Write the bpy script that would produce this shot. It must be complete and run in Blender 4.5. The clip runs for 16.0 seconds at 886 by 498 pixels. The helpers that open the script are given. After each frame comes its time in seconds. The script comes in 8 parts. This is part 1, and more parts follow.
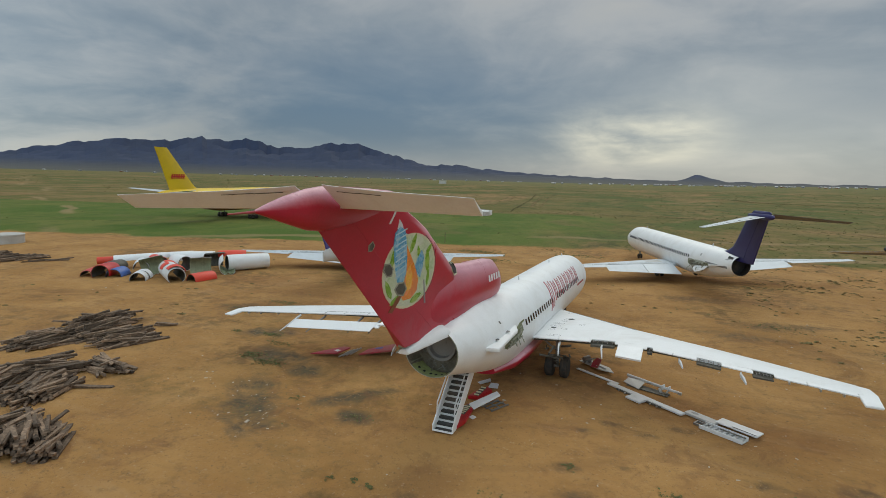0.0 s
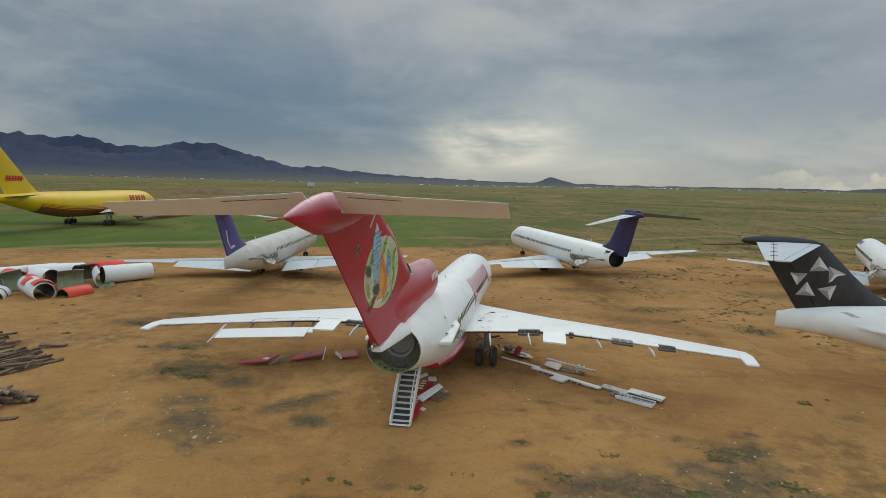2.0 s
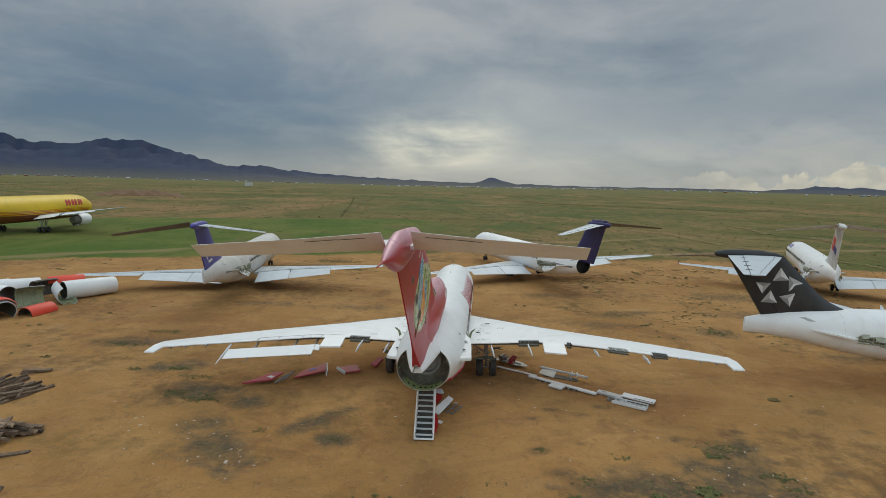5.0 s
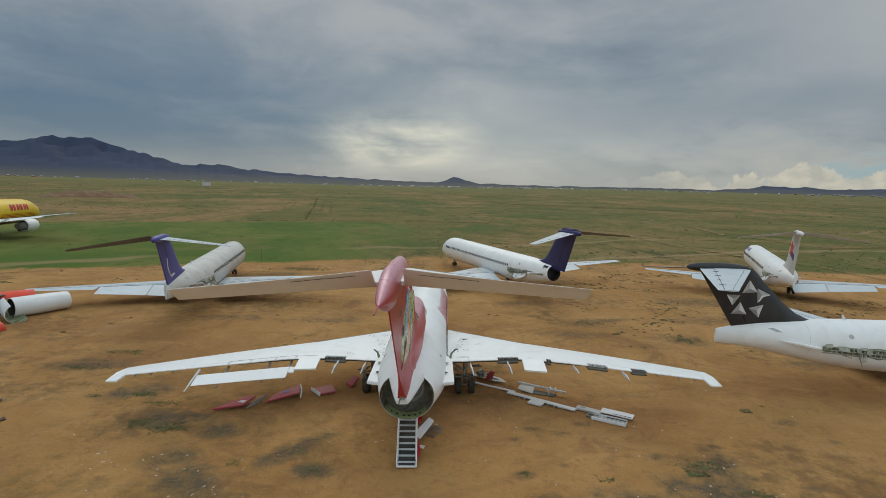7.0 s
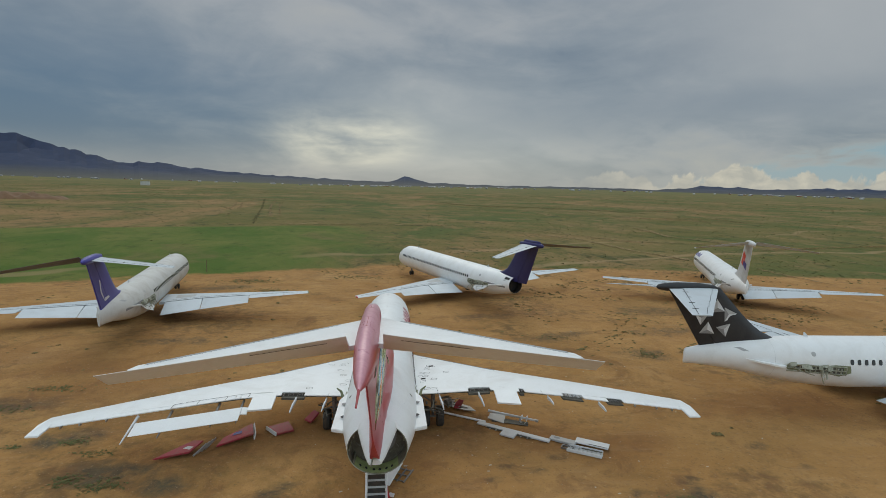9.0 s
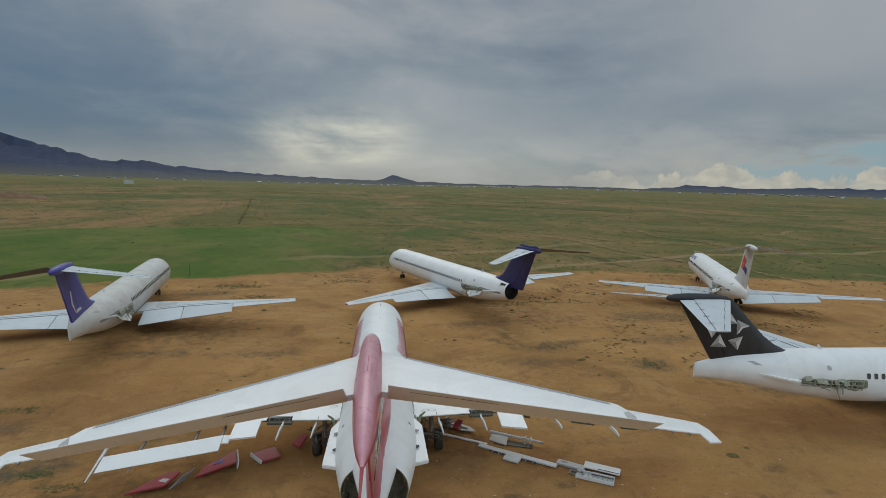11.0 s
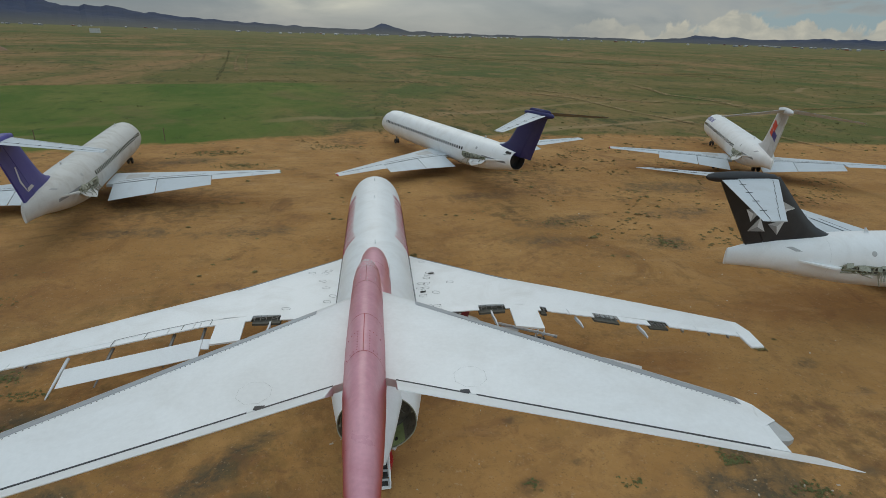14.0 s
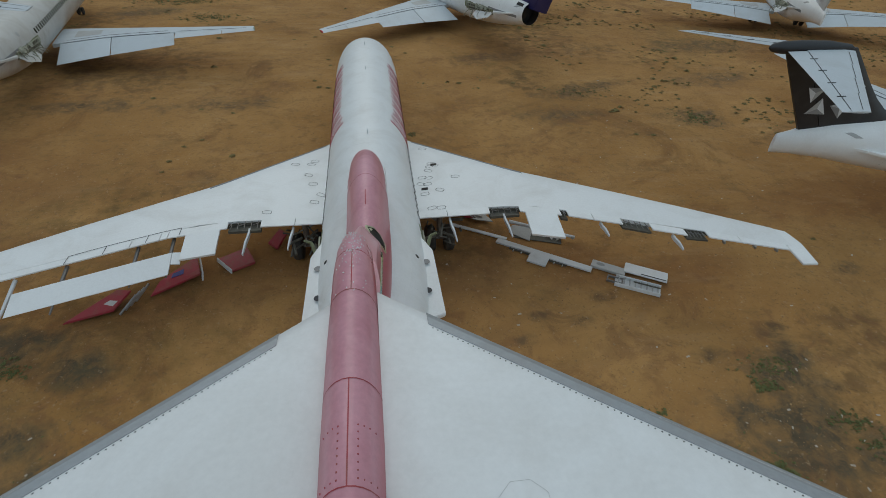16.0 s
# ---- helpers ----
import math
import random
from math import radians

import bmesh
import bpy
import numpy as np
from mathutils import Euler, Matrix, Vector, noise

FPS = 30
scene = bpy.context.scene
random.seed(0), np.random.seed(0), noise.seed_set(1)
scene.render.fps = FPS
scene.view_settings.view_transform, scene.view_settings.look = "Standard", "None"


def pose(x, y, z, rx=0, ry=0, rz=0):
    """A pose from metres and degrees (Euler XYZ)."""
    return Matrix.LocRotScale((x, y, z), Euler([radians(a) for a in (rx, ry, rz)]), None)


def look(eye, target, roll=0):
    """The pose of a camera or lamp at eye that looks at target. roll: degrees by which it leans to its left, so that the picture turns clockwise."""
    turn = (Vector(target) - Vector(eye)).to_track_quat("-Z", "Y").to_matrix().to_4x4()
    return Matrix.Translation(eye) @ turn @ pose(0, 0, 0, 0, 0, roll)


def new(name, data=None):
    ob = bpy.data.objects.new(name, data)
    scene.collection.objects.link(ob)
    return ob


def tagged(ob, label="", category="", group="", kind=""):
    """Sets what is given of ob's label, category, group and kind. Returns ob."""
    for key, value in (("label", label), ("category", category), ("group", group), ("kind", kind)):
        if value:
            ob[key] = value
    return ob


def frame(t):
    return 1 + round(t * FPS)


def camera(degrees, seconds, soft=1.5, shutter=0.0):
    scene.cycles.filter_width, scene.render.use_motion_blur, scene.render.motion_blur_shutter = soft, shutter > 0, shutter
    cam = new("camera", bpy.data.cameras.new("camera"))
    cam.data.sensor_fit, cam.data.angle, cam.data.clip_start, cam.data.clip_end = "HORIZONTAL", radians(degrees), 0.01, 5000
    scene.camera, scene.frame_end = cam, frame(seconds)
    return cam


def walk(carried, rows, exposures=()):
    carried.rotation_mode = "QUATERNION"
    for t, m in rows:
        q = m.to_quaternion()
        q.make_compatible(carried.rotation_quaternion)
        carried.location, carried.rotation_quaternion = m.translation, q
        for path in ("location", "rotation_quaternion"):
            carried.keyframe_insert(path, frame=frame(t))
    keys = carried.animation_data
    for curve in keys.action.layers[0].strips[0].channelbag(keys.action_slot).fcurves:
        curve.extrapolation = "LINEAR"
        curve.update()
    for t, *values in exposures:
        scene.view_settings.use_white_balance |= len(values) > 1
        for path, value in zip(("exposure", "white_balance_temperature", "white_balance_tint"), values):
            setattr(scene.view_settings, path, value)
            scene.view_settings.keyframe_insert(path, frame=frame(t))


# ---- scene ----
cam = camera(79.8, 16.0, soft=0.75)
METRES, EYE, TILT, LEAN, TURN = 24.3, 11.3, -7.5, -1.5, 24.6
ROWS = [
    (0.0, 0.0, 0.0, 0.0, 0.0, 0.0, -0.0),
    (0.5, -0.0353, -0.0122, 0.0008, -4.55, 0.06, 0.59),
    (1.0, -0.0735, -0.0225, -0.0006, -9.49, 0.07, 1.21),
    (1.5, -0.1143, -0.0313, -0.0007, -12.04, 0.03, 1.53),
    (2.0, -0.1574, -0.0378, 0.0003, -13.95, -0.01, 1.77),
    (2.5, -0.2002, -0.0427, 0.0036, -15.27, -0.04, 1.92),
    (3.0, -0.2364, -0.0482, 0.0119, -16.33, -0.09, 2.03),
    (3.5, -0.267, -0.0531, 0.0218, -17.54, -0.12, 2.15),
    (4.0, -0.2916, -0.0556, 0.0306, -18.49, -0.15, 2.22),
    (6.5, -0.3432, -0.0294, 0.0825, -22.92, -0.44, 2.7),
    (7.0, -0.3419, -0.0086, 0.0966, -24.12, -0.5, 2.83),
    (7.5, -0.3398, 0.0178, 0.111, -26.09, -0.62, 3.01),
    (8.0, -0.3378, 0.0427, 0.1262, -27.5, -0.73, 3.11),
    (8.5, -0.3376, 0.0623, 0.1428, -28.68, -0.79, 3.2),
    (9.0, -0.3363, 0.0821, 0.1605, -29.36, -0.86, 3.27),
    (9.5, -0.3347, 0.1008, 0.1774, -29.81, -0.92, 3.27),
    (12.0, -0.2849, 0.2353, 0.198, -30.98, -1.12, 3.32),
    (12.5, -0.2721, 0.2655, 0.2055, -31.09, -1.22, 3.31),
    (13.0, -0.26, 0.2941, 0.2054, -31.19, -4.39, 3.33),
    (13.5, -0.246, 0.3243, 0.2098, -31.27, -10.46, 3.33),
    (14.0, -0.2307, 0.3577, 0.2136, -31.37, -16.22, 3.3),
    (14.5, -0.2124, 0.3934, 0.2176, -31.46, -21.71, 3.31),
    (15.0, -0.1932, 0.4312, 0.223, -31.52, -27.2, 3.27),
    (15.5, -0.1736, 0.4714, 0.2292, -31.61, -31.33, 3.22),
    (16.0, -0.1544, 0.51, 0.233, -31.68, -31.75, 3.1),
]
walk(cam, [(t, pose(9.3, -23.5, EYE, 0, 0, TURN) @ pose(0, 0, 0, TILT, LEAN, 0) @ pose(METRES * x, METRES * y, METRES * z, 90 + pitch, roll, yaw)) for t, x, y, z, yaw, pitch, roll in ROWS],
     [(0, 0.2, 6950, 7), (1.5, 0.2, 6950, 7), (3.5, 0.16, 6900, 7), (7, 0.1, 6850, 7), (9.5, 0.03, 6750, 7), (12.5, -0.13, 6650, 7), (13.5, -0.12, 6650, 6), (14.5, -0.14, 6620, 6), (15, -0.18, 6600, 6), (15.5, -0.34, 6560, 5), (16, -0.43, 6520, 5)])

# ---------------------------------------------------------------- light
world = bpy.data.worlds.new("overcast_sky")
scene.world = world
world.use_nodes = True
SUN_AZ, SUN_EL = radians(-4.5), radians(42)


def nodes_of(tree):
    tree.nodes.clear()

    def n(kind, **kw):
        nd = tree.nodes.new(kind)
        for k, v in kw.items():
            if k in ("inputs",):
                for key, val in v.items():
                    nd.inputs[key].default_value = val
            elif k == "op":
                nd.operation = v
            elif k == "blend":
                nd.blend_type = v
            elif k == "dtype":
                nd.data_type = v
            elif k == "clamp":
                nd.use_clamp = v
        return nd

    def l(a, b):
        tree.links.new(a, b)
    return n, l


def ramp(n, stops, mode="LINEAR"):
    r = n("ShaderNodeValToRGB")
    r.color_ramp.interpolation = mode
    els = r.color_ramp.elements
    while len(els) < len(stops):
        els.new(0.5)
    for e, (p, c) in zip(els, stops):
        e.position = p
        e.color = (*c, 1) if len(c) == 3 else c
    return r


def build_sky():
    n, l = nodes_of(world.node_tree)
    out, bg = n("ShaderNodeOutputWorld"), n("ShaderNodeBackground")
    sky = n("ShaderNodeTexSky")
    sky.sky_type = "NISHITA"
    sky.sun_disc = False
    sky.sun_elevation, sky.sun_rotation = SUN_EL, SUN_AZ
    co = n("ShaderNodeTexCoord")
    sep = n("ShaderNodeSeparateXYZ")
    l(co.outputs["Generated"], sep.inputs[0])
    # cloud layer: the direction laid onto a flat deck overhead
    zc = n("ShaderNodeMath", op="MAXIMUM")
    l(sep.outputs["Z"], zc.inputs[0])
    zc.inputs[1].default_value = 0.0
    zo = n("ShaderNodeMath", op="ADD")
    l(zc.outputs[0], zo.inputs[0])
    zo.inputs[1].default_value = 0.24
    px, py = n("ShaderNodeMath", op="DIVIDE"), n("ShaderNodeMath", op="DIVIDE")
    l(sep.outputs["X"], px.inputs[0]), l(zo.outputs[0], px.inputs[1])
    l(sep.outputs["Y"], py.inputs[0]), l(zo.outputs[0], py.inputs[1])
    deck = n("ShaderNodeCombineXYZ")
    l(px.outputs[0], deck.inputs[0]), l(py.outputs[0], deck.inputs[1])
    deck.inputs[2].default_value = 3.7
    n1 = n("ShaderNodeTexNoise", inputs={"Scale": 0.85, "Detail": 10.0, "Roughness": 0.53, "Distortion": 0.7})
    n2 = n("ShaderNodeTexNoise", inputs={"Scale": 4.0, "Detail": 9.0, "Roughness": 0.58, "Distortion": 0.5})
    l(deck.outputs[0], n1.inputs["Vector"]), l(deck.outputs[0], n2.inputs["Vector"])
    mixn = n("ShaderNodeMath", op="MULTIPLY_ADD")
    l(n2.outputs["Fac"], mixn.inputs[0])
    mixn.inputs[1].default_value = 0.27
    l(n1.outputs["Fac"], mixn.inputs[2])
    cloud = ramp(n, [(0.46, (0.124, 0.176, 0.244)), (0.60, (0.203, 0.251, 0.309)), (0.74, (0.315, 0.347, 0.388)), (0.90, (0.38, 0.395, 0.405))])
    l(mixn.outputs[0], cloud.inputs[0])
    # thin, bright cloud round the hidden sun
    nrm = n("ShaderNodeVectorMath", op="NORMALIZE")
    l(co.outputs["Generated"], nrm.inputs[0])

    def lobe(az, el, sx, sz, power):
        c = Vector((math.sin(radians(az)) * math.cos(radians(el)), math.cos(radians(az)) * math.cos(radians(el)), math.sin(radians(el))))
        sub = n("ShaderNodeVectorMath", op="SUBTRACT")
        l(nrm.outputs[0], sub.inputs[0])
        sub.inputs[1].default_value = c
        sc = n("ShaderNodeVectorMath", op="MULTIPLY")
        l(sub.outputs[0], sc.inputs[0])
        sc.inputs[1].default_value = (1 / sx, 1 / sx, 1 / sz)
        ln = n("ShaderNodeVectorMath", op="LENGTH")
        l(sc.outputs[0], ln.inputs[0])
        mr = n("ShaderNodeMapRange", inputs={"From Min": 1.0, "From Max": 0.0})
        mr.interpolation_type = "SMOOTHERSTEP"
        l(ln.outputs["Value"], mr.inputs["Value"])
        pw = n("ShaderNodeMath", op="POWER")
        l(mr.outputs[0], pw.inputs[0])
        pw.inputs[1].default_value = power
        return pw.outputs[0]

    def mix(a, b, fac, blend="MIX"):
        m = n("ShaderNodeMix", dtype="RGBA", blend=blend)
        for sock, v in ((m.inputs[0], fac), (m.inputs[6], a), (m.inputs[7], b)):
            if isinstance(v, (tuple, float)):
                sock.default_value = v
            else:
                l(v, sock)
        return m.outputs[2]

    def mul(a, b):
        m = n("ShaderNodeMath", op="MULTIPLY")
        for s, v in zip(m.inputs, (a, b)):
            if isinstance(v, float):
                s.default_value = v
            else:
                l(v, s)
        return m.outputs[0]
    glow_shape = n("ShaderNodeMapRange", inputs={"From Min": 0.42, "From Max": 0.78})
    l(mixn.outputs[0], glow_shape.inputs["Value"])
    g_core = mul(mul(lobe(-5.5, 5.0, 0.20, 0.075, 0.8), glow_shape.outputs[0]), 1.0)
    g_wide = mul(lobe(2, 5, 0.55, 0.17, 1.0), 0.5)
    col = mix(cloud.outputs[0], (0.55, 0.575, 0.57, 1), g_wide)
    col = mix(col, (0.185, 0.235, 0.30, 1), mul(lobe(16, 7.5, 0.38, 0.085, 1.0), 0.6))
    col = mix(col, (1.3, 1.22, 0.95, 1), g_core)
    col = mix(col, (0.43, 0.45, 0.475, 1), mul(lobe(44, 15, 0.55, 0.24, 1.0), 0.8))
    col = mix(col, (0.215, 0.26, 0.32, 1), mul(lobe(33, 8.5, 0.30, 0.05, 1.0), 0.75))
    # a blue rain shaft over the hills, ragged where cloud hangs into it
    ragged = n("ShaderNodeMapRange", inputs={"From Min": 0.50, "From Max": 0.80, "To Min": 1.0, "To Max": 0.55})
    l(mixn.outputs[0], ragged.inputs["Value"])
    band_n = ragged.outputs[0]
    col = mix(col, (0.074, 0.140, 0.232, 1), mul(mul(lobe(-30, 6, 0.75, 0.20, 0.9), band_n), 1.0))
    # to the right the deck ends in a slanting edge: cream haze, a strip of clear blue, and a bank of cumulus below it
    az = n("ShaderNodeMath", op="ARCTAN2")
    l(sep.outputs["X"], az.inputs[0]), l(sep.outputs["Y"], az.inputs[1])
    sky_map = n("ShaderNodeCombineXYZ")
    l(az.outputs[0], sky_map.inputs[0]), l(sep.outputs["Z"], sky_map.inputs[1])

    def wisps(scale, stretch, detail=6.0):
        mp = n("ShaderNodeMapping")
        mp.inputs["Scale"].default_value = stretch
        l(sky_map.outputs[0], mp.inputs["Vector"])
        t = n("ShaderNodeTexNoise", inputs={"Scale": scale, "Detail": detail, "Roughness": 0.55, "Distortion": 0.4})
        l(mp.outputs[0], t.inputs["Vector"])
        return t.outputs["Fac"]

    def band(v, a, b, c=0.0, d=1.0):
        r = n("ShaderNodeMapRange", inputs={"From Min": a, "From Max": b, "To Min": c, "To Max": d})
        l(v, r.inputs["Value"])
        return r.outputs[0]

    def add(a, b):
        m = n("ShaderNodeMath", op="ADD")
        l(a, m.inputs[0]), l(b, m.inputs[1])
        return m.outputs[0]

    def less(a, b):
        m = n("ShaderNodeMath", op="SUBTRACT")
        l(a, m.inputs[0]), l(b, m.inputs[1])
        return m.outputs[0]
    edge = add(band(az.outputs[0], 0.26, 0.80, -0.015, 0.09), band(wisps(9.0, (1, 3.5, 1)), 0.3, 0.7, -0.022, 0.022))
    under = band(less(edge, sep.outputs["Z"]), -0.008, 0.020)
    right = band(az.outputs[0], 0.22, 0.42)
    col = mix(col, (0.36, 0.39, 0.41, 1), mul(under, right))
    clear = mul(band(az.outputs[0], 0.44, 0.60), band(less(edge, sep.outputs["Z"]), 0.008, 0.024))
    col = mix(col, (0.23, 0.375, 0.47, 1), mul(clear, 0.8))
    top = add(band(az.outputs[0], 0.40, 0.85, 0.024, 0.050), band(wisps(14.0, (1, 0.6, 1), 8.0), 0.32, 0.68, -0.022, 0.022))
    bank = mul(band(less(top, sep.outputs["Z"]), -0.001, 0.004), band(az.outputs[0], 0.30, 0.50))
    puff = n("ShaderNodeMix", dtype="RGBA")
    l(band(wisps(26.0, (1, 1.6, 1), 8.0), 0.38, 0.62), puff.inputs[0])
    puff.inputs[6].default_value, puff.inputs[7].default_value = (0.40, 0.40, 0.38, 1), (0.64, 0.60, 0.51, 1)
    col = mix(col, puff.outputs[2], mul(bank, 0.95))
    # haze on the horizon
    hz = n("ShaderNodeMapRange", inputs={"From Min": 0.085, "From Max": 0.0})
    hz.interpolation_type = "SMOOTHSTEP"
    l(sep.outputs["Z"], hz.inputs["Value"])
    col = mix(col, (0.40, 0.44, 0.45, 1), mul(hz.outputs[0], 0.35))
    # a little of the clear sky shows through everywhere
    skys = n("ShaderNodeVectorMath", op="SCALE")
    l(sky.outputs[0], skys.inputs[0])
    skys.inputs["Scale"].default_value = 0.10
    col = mix(col, skys.outputs[0], 0.10)
    # an overcast sky is some three times brighter overhead than low down
    zen = n("ShaderNodeMapRange", inputs={"From Min": 0.31, "From Max": 0.62, "To Min": 1.0, "To Max": 1.75})
    l(sep.outputs["Z"], zen.inputs["Value"])
    zs = n("ShaderNodeVectorMath", op="SCALE")
    # the cloud is thinner and brighter on the side behind the drone
    south = n("ShaderNodeMapRange", inputs={"From Min": 0.66, "From Max": -0.7, "To Min": 1.0, "To Max": 2.5})
    l(sep.outputs["Y"], south.inputs["Value"])
    l(col, zs.inputs[0]), l(mul(zen.outputs[0], south.outputs[0]), zs.inputs["Scale"])
    warm = n("ShaderNodeMix", dtype="RGBA", blend="MULTIPLY")
    wf = n("ShaderNodeMapRange", inputs={"From Min": 1.0, "From Max": 3.0})
    l(mul(zen.outputs[0], south.outputs[0]), wf.inputs["Value"])
    l(wf.outputs[0], warm.inputs[0]), l(zs.outputs[0], warm.inputs[6])
    warm.inputs[7].default_value = (1.0, 1.0, 0.95, 1)
    l(warm.outputs[2], bg.inputs["Color"])
    bg.inputs["Strength"].default_value = SKY
    l(bg.outputs[0], out.inputs[0])


SKY = 0.9
build_sky()
sun = new("sun", bpy.data.lights.new("sun", "SUN"))
sun.data.energy, sun.data.angle, sun.data.color = 0.6, radians(40), (1.0, 0.96, 0.88)
sun.matrix_world = look((math.sin(SUN_AZ) * math.cos(SUN_EL) * 100, math.cos(SUN_AZ) * math.cos(SUN_EL) * 100, math.sin(SUN_EL) * 100), (0, 0, 0))

# ---------------------------------------------------------------- materials
MATS = {}


def coords(n, l, kind):
    if kind == "world":
        return n("ShaderNodeNewGeometry").outputs["Position"]
    return n("ShaderNodeTexCoord").outputs["Object"]


def surface(name, base, rough=0.5, metal=0.0, dirt=(0.25, 0.17, 0.10), amount=0.25, scale=0.6, grain=14.0, bump=0.02, vary=0.06, fade=None, streak=1.0, gloss=0.5):
    """A weathered surface: base colour, blotches of dirt, fine grain; fade: the colour of faces that the sun has bleached."""
    if name in MATS:
        return MATS[name]
    m = bpy.data.materials.new(name)
    m.use_nodes = True
    n, l = nodes_of(m.node_tree)
    out, b = n("ShaderNodeOutputMaterial"), n("ShaderNodeBsdfPrincipled")
    p = coords(n, l, "object")
    mp = n("ShaderNodeMapping")
    mp.inputs["Scale"].default_value = (1, 1, streak)
    l(p, mp.inputs["Vector"])
    big = n("ShaderNodeTexNoise", inputs={"Scale": scale, "Detail": 7.0, "Roughness": 0.65, "Distortion": 0.6})
    fine = n("ShaderNodeTexNoise", inputs={"Scale": grain, "Detail": 5.0, "Roughness": 0.6})
    l(mp.outputs[0], big.inputs["Vector"]), l(p, fine.inputs["Vector"])
    info = n("ShaderNodeObjectInfo")
    src = n("ShaderNodeRGB")
    src.outputs[0].default_value = (*base, 1)
    col = src.outputs[0]
    if fade:
        geo = n("ShaderNodeNewGeometry")
        sp = n("ShaderNodeSeparateXYZ")
        l(geo.outputs["Normal"], sp.inputs[0])
        ad = n("ShaderNodeMath", op="MULTIPLY_ADD")
        l(big.outputs["Fac"], ad.inputs[0])
        ad.inputs[1].default_value = 0.5
        l(sp.outputs["Z"], ad.inputs[2])
        fr = n("ShaderNodeMapRange", inputs={"From Min": 0.31, "From Max": 0.80})
        l(ad.outputs[0], fr.inputs["Value"])
        mx = n("ShaderNodeMix", dtype="RGBA")
        l(fr.outputs[0], mx.inputs[0]), l(col, mx.inputs[6])
        mx.inputs[7].default_value = (*fade, 1)
        col = mx.outputs[2]
    r = n("ShaderNodeMapRange", inputs={"From Min": 0.46, "From Max": 0.78, "To Min": 0.0, "To Max": amount})
    l(big.outputs["Fac"], r.inputs["Value"])
    mx = n("ShaderNodeMix", dtype="RGBA")
    l(r.outputs[0], mx.inputs[0]), l(col, mx.inputs[6])
    mx.inputs[7].default_value = (*dirt, 1)
    col = mx.outputs[2]
    hsv = n("ShaderNodeHueSaturation")
    va = n("ShaderNodeMapRange", inputs={"From Min": 0.3, "From Max": 0.7, "To Min": 1 - vary, "To Max": 1 + vary})
    l(fine.outputs["Fac"], va.inputs["Value"])
    vo = n("ShaderNodeMapRange", inputs={"To Min": 1 - vary * 1.5, "To Max": 1 + vary * 0.5})
    l(info.outputs["Random"], vo.inputs["Value"])
    vm = n("ShaderNodeMath", op="MULTIPLY")
    l(va.outputs[0], vm.inputs[0]), l(vo.outputs[0], vm.inputs[1])
    l(vm.outputs[0], hsv.inputs["Value"]), l(col, hsv.inputs["Color"])
    l(hsv.outputs[0], b.inputs["Base Color"])
    rr = n("ShaderNodeMapRange", inputs={"To Min": max(0.03, rough - 0.12), "To Max": min(1, rough + 0.15)})
    l(big.outputs["Fac"], rr.inputs["Value"]), l(rr.outputs[0], b.inputs["Roughness"])
    b.inputs["Metallic"].default_value = metal
    b.inputs["Specular IOR Level"].default_value = gloss
    if bump:
        bp = n("ShaderNodeBump", inputs={"Strength": 0.35, "Distance": bump})
        l(fine.outputs["Fac"], bp.inputs["Height"]), l(bp.outputs[0], b.inputs["Normal"])
    l(b.outputs[0], out.inputs[0])
    MATS[name] = m
    return m


WHITE = surface("white_paint", (0.80, 0.80, 0.795), 0.38, dirt=(0.42, 0.36, 0.29), amount=0.26, bump=0.004, vary=0.03)
OLDWHITE = surface("chalky_white_paint", (0.66, 0.67, 0.68), 0.5, dirt=(0.36, 0.31, 0.25), amount=0.45, bump=0.004, vary=0.04)
WINGGREY = surface("pale_grey_wing_paint", (0.53, 0.57, 0.60), 0.42, dirt=(0.35, 0.33, 0.30), amount=0.35, bump=0.004, vary=0.04)
RED = surface("faded_red_paint", (0.46, 0.014, 0.04), 0.30, dirt=(0.28, 0.012, 0.03), amount=0.5, bump=0.004, fade=(0.66, 0.325, 0.38), gloss=0.45)
REDPANEL = surface("red_panel_paint", (0.40, 0.035, 0.055), 0.5, dirt=(0.27, 0.13, 0.09), amount=0.9, scale=1.6, bump=0.006)
NAVY = surface("navy_blue_paint", (0.022, 0.02, 0.105), 0.35, dirt=(0.06, 0.055, 0.14), amount=0.5, bump=0.004)
VIOLET = surface("faded_blue_paint", (0.055, 0.05, 0.27), 0.4, dirt=(0.14, 0.13, 0.33), amount=0.6, bump=0.004)
BLACK = surface("black_tail_paint", (0.017, 0.017, 0.02), 0.4, dirt=(0.07, 0.065, 0.06), amount=0.5, bump=0.004)
SILVERGREY = surface("silver_grey_paint", (0.42, 0.42, 0.41), 0.4, amount=0.2)
MIDGREY = surface("mid_grey_paint", (0.24, 0.24, 0.24), 0.5, amount=0.2)
YELLOW = surface("yellow_paint", (0.72, 0.47, 0.012), 0.4, dirt=(0.5, 0.33, 0.03), amount=0.4, bump=0.004)
CRIMSON = surface("crimson_marking", (0.5, 0.02, 0.02), 0.4, amount=0.1)
BELLY = surface("red_brown_belly_paint", (0.22, 0.06, 0.02), 0.5, amount=0.3)
ORANGE = surface("orange_red_paint", (0.72, 0.058, 0.028), 0.45, dirt=(0.5, 0.12, 0.06), amount=0.4)
BLUE = surface("bright_blue_paint", (0.06, 0.14, 0.42), 0.45, amount=0.3)
PRIMER = surface("green_zinc_primer", (0.20, 0.22, 0.12), 0.6, dirt=(0.10, 0.08, 0.05), amount=0.7, scale=2.5, bump=0.02)
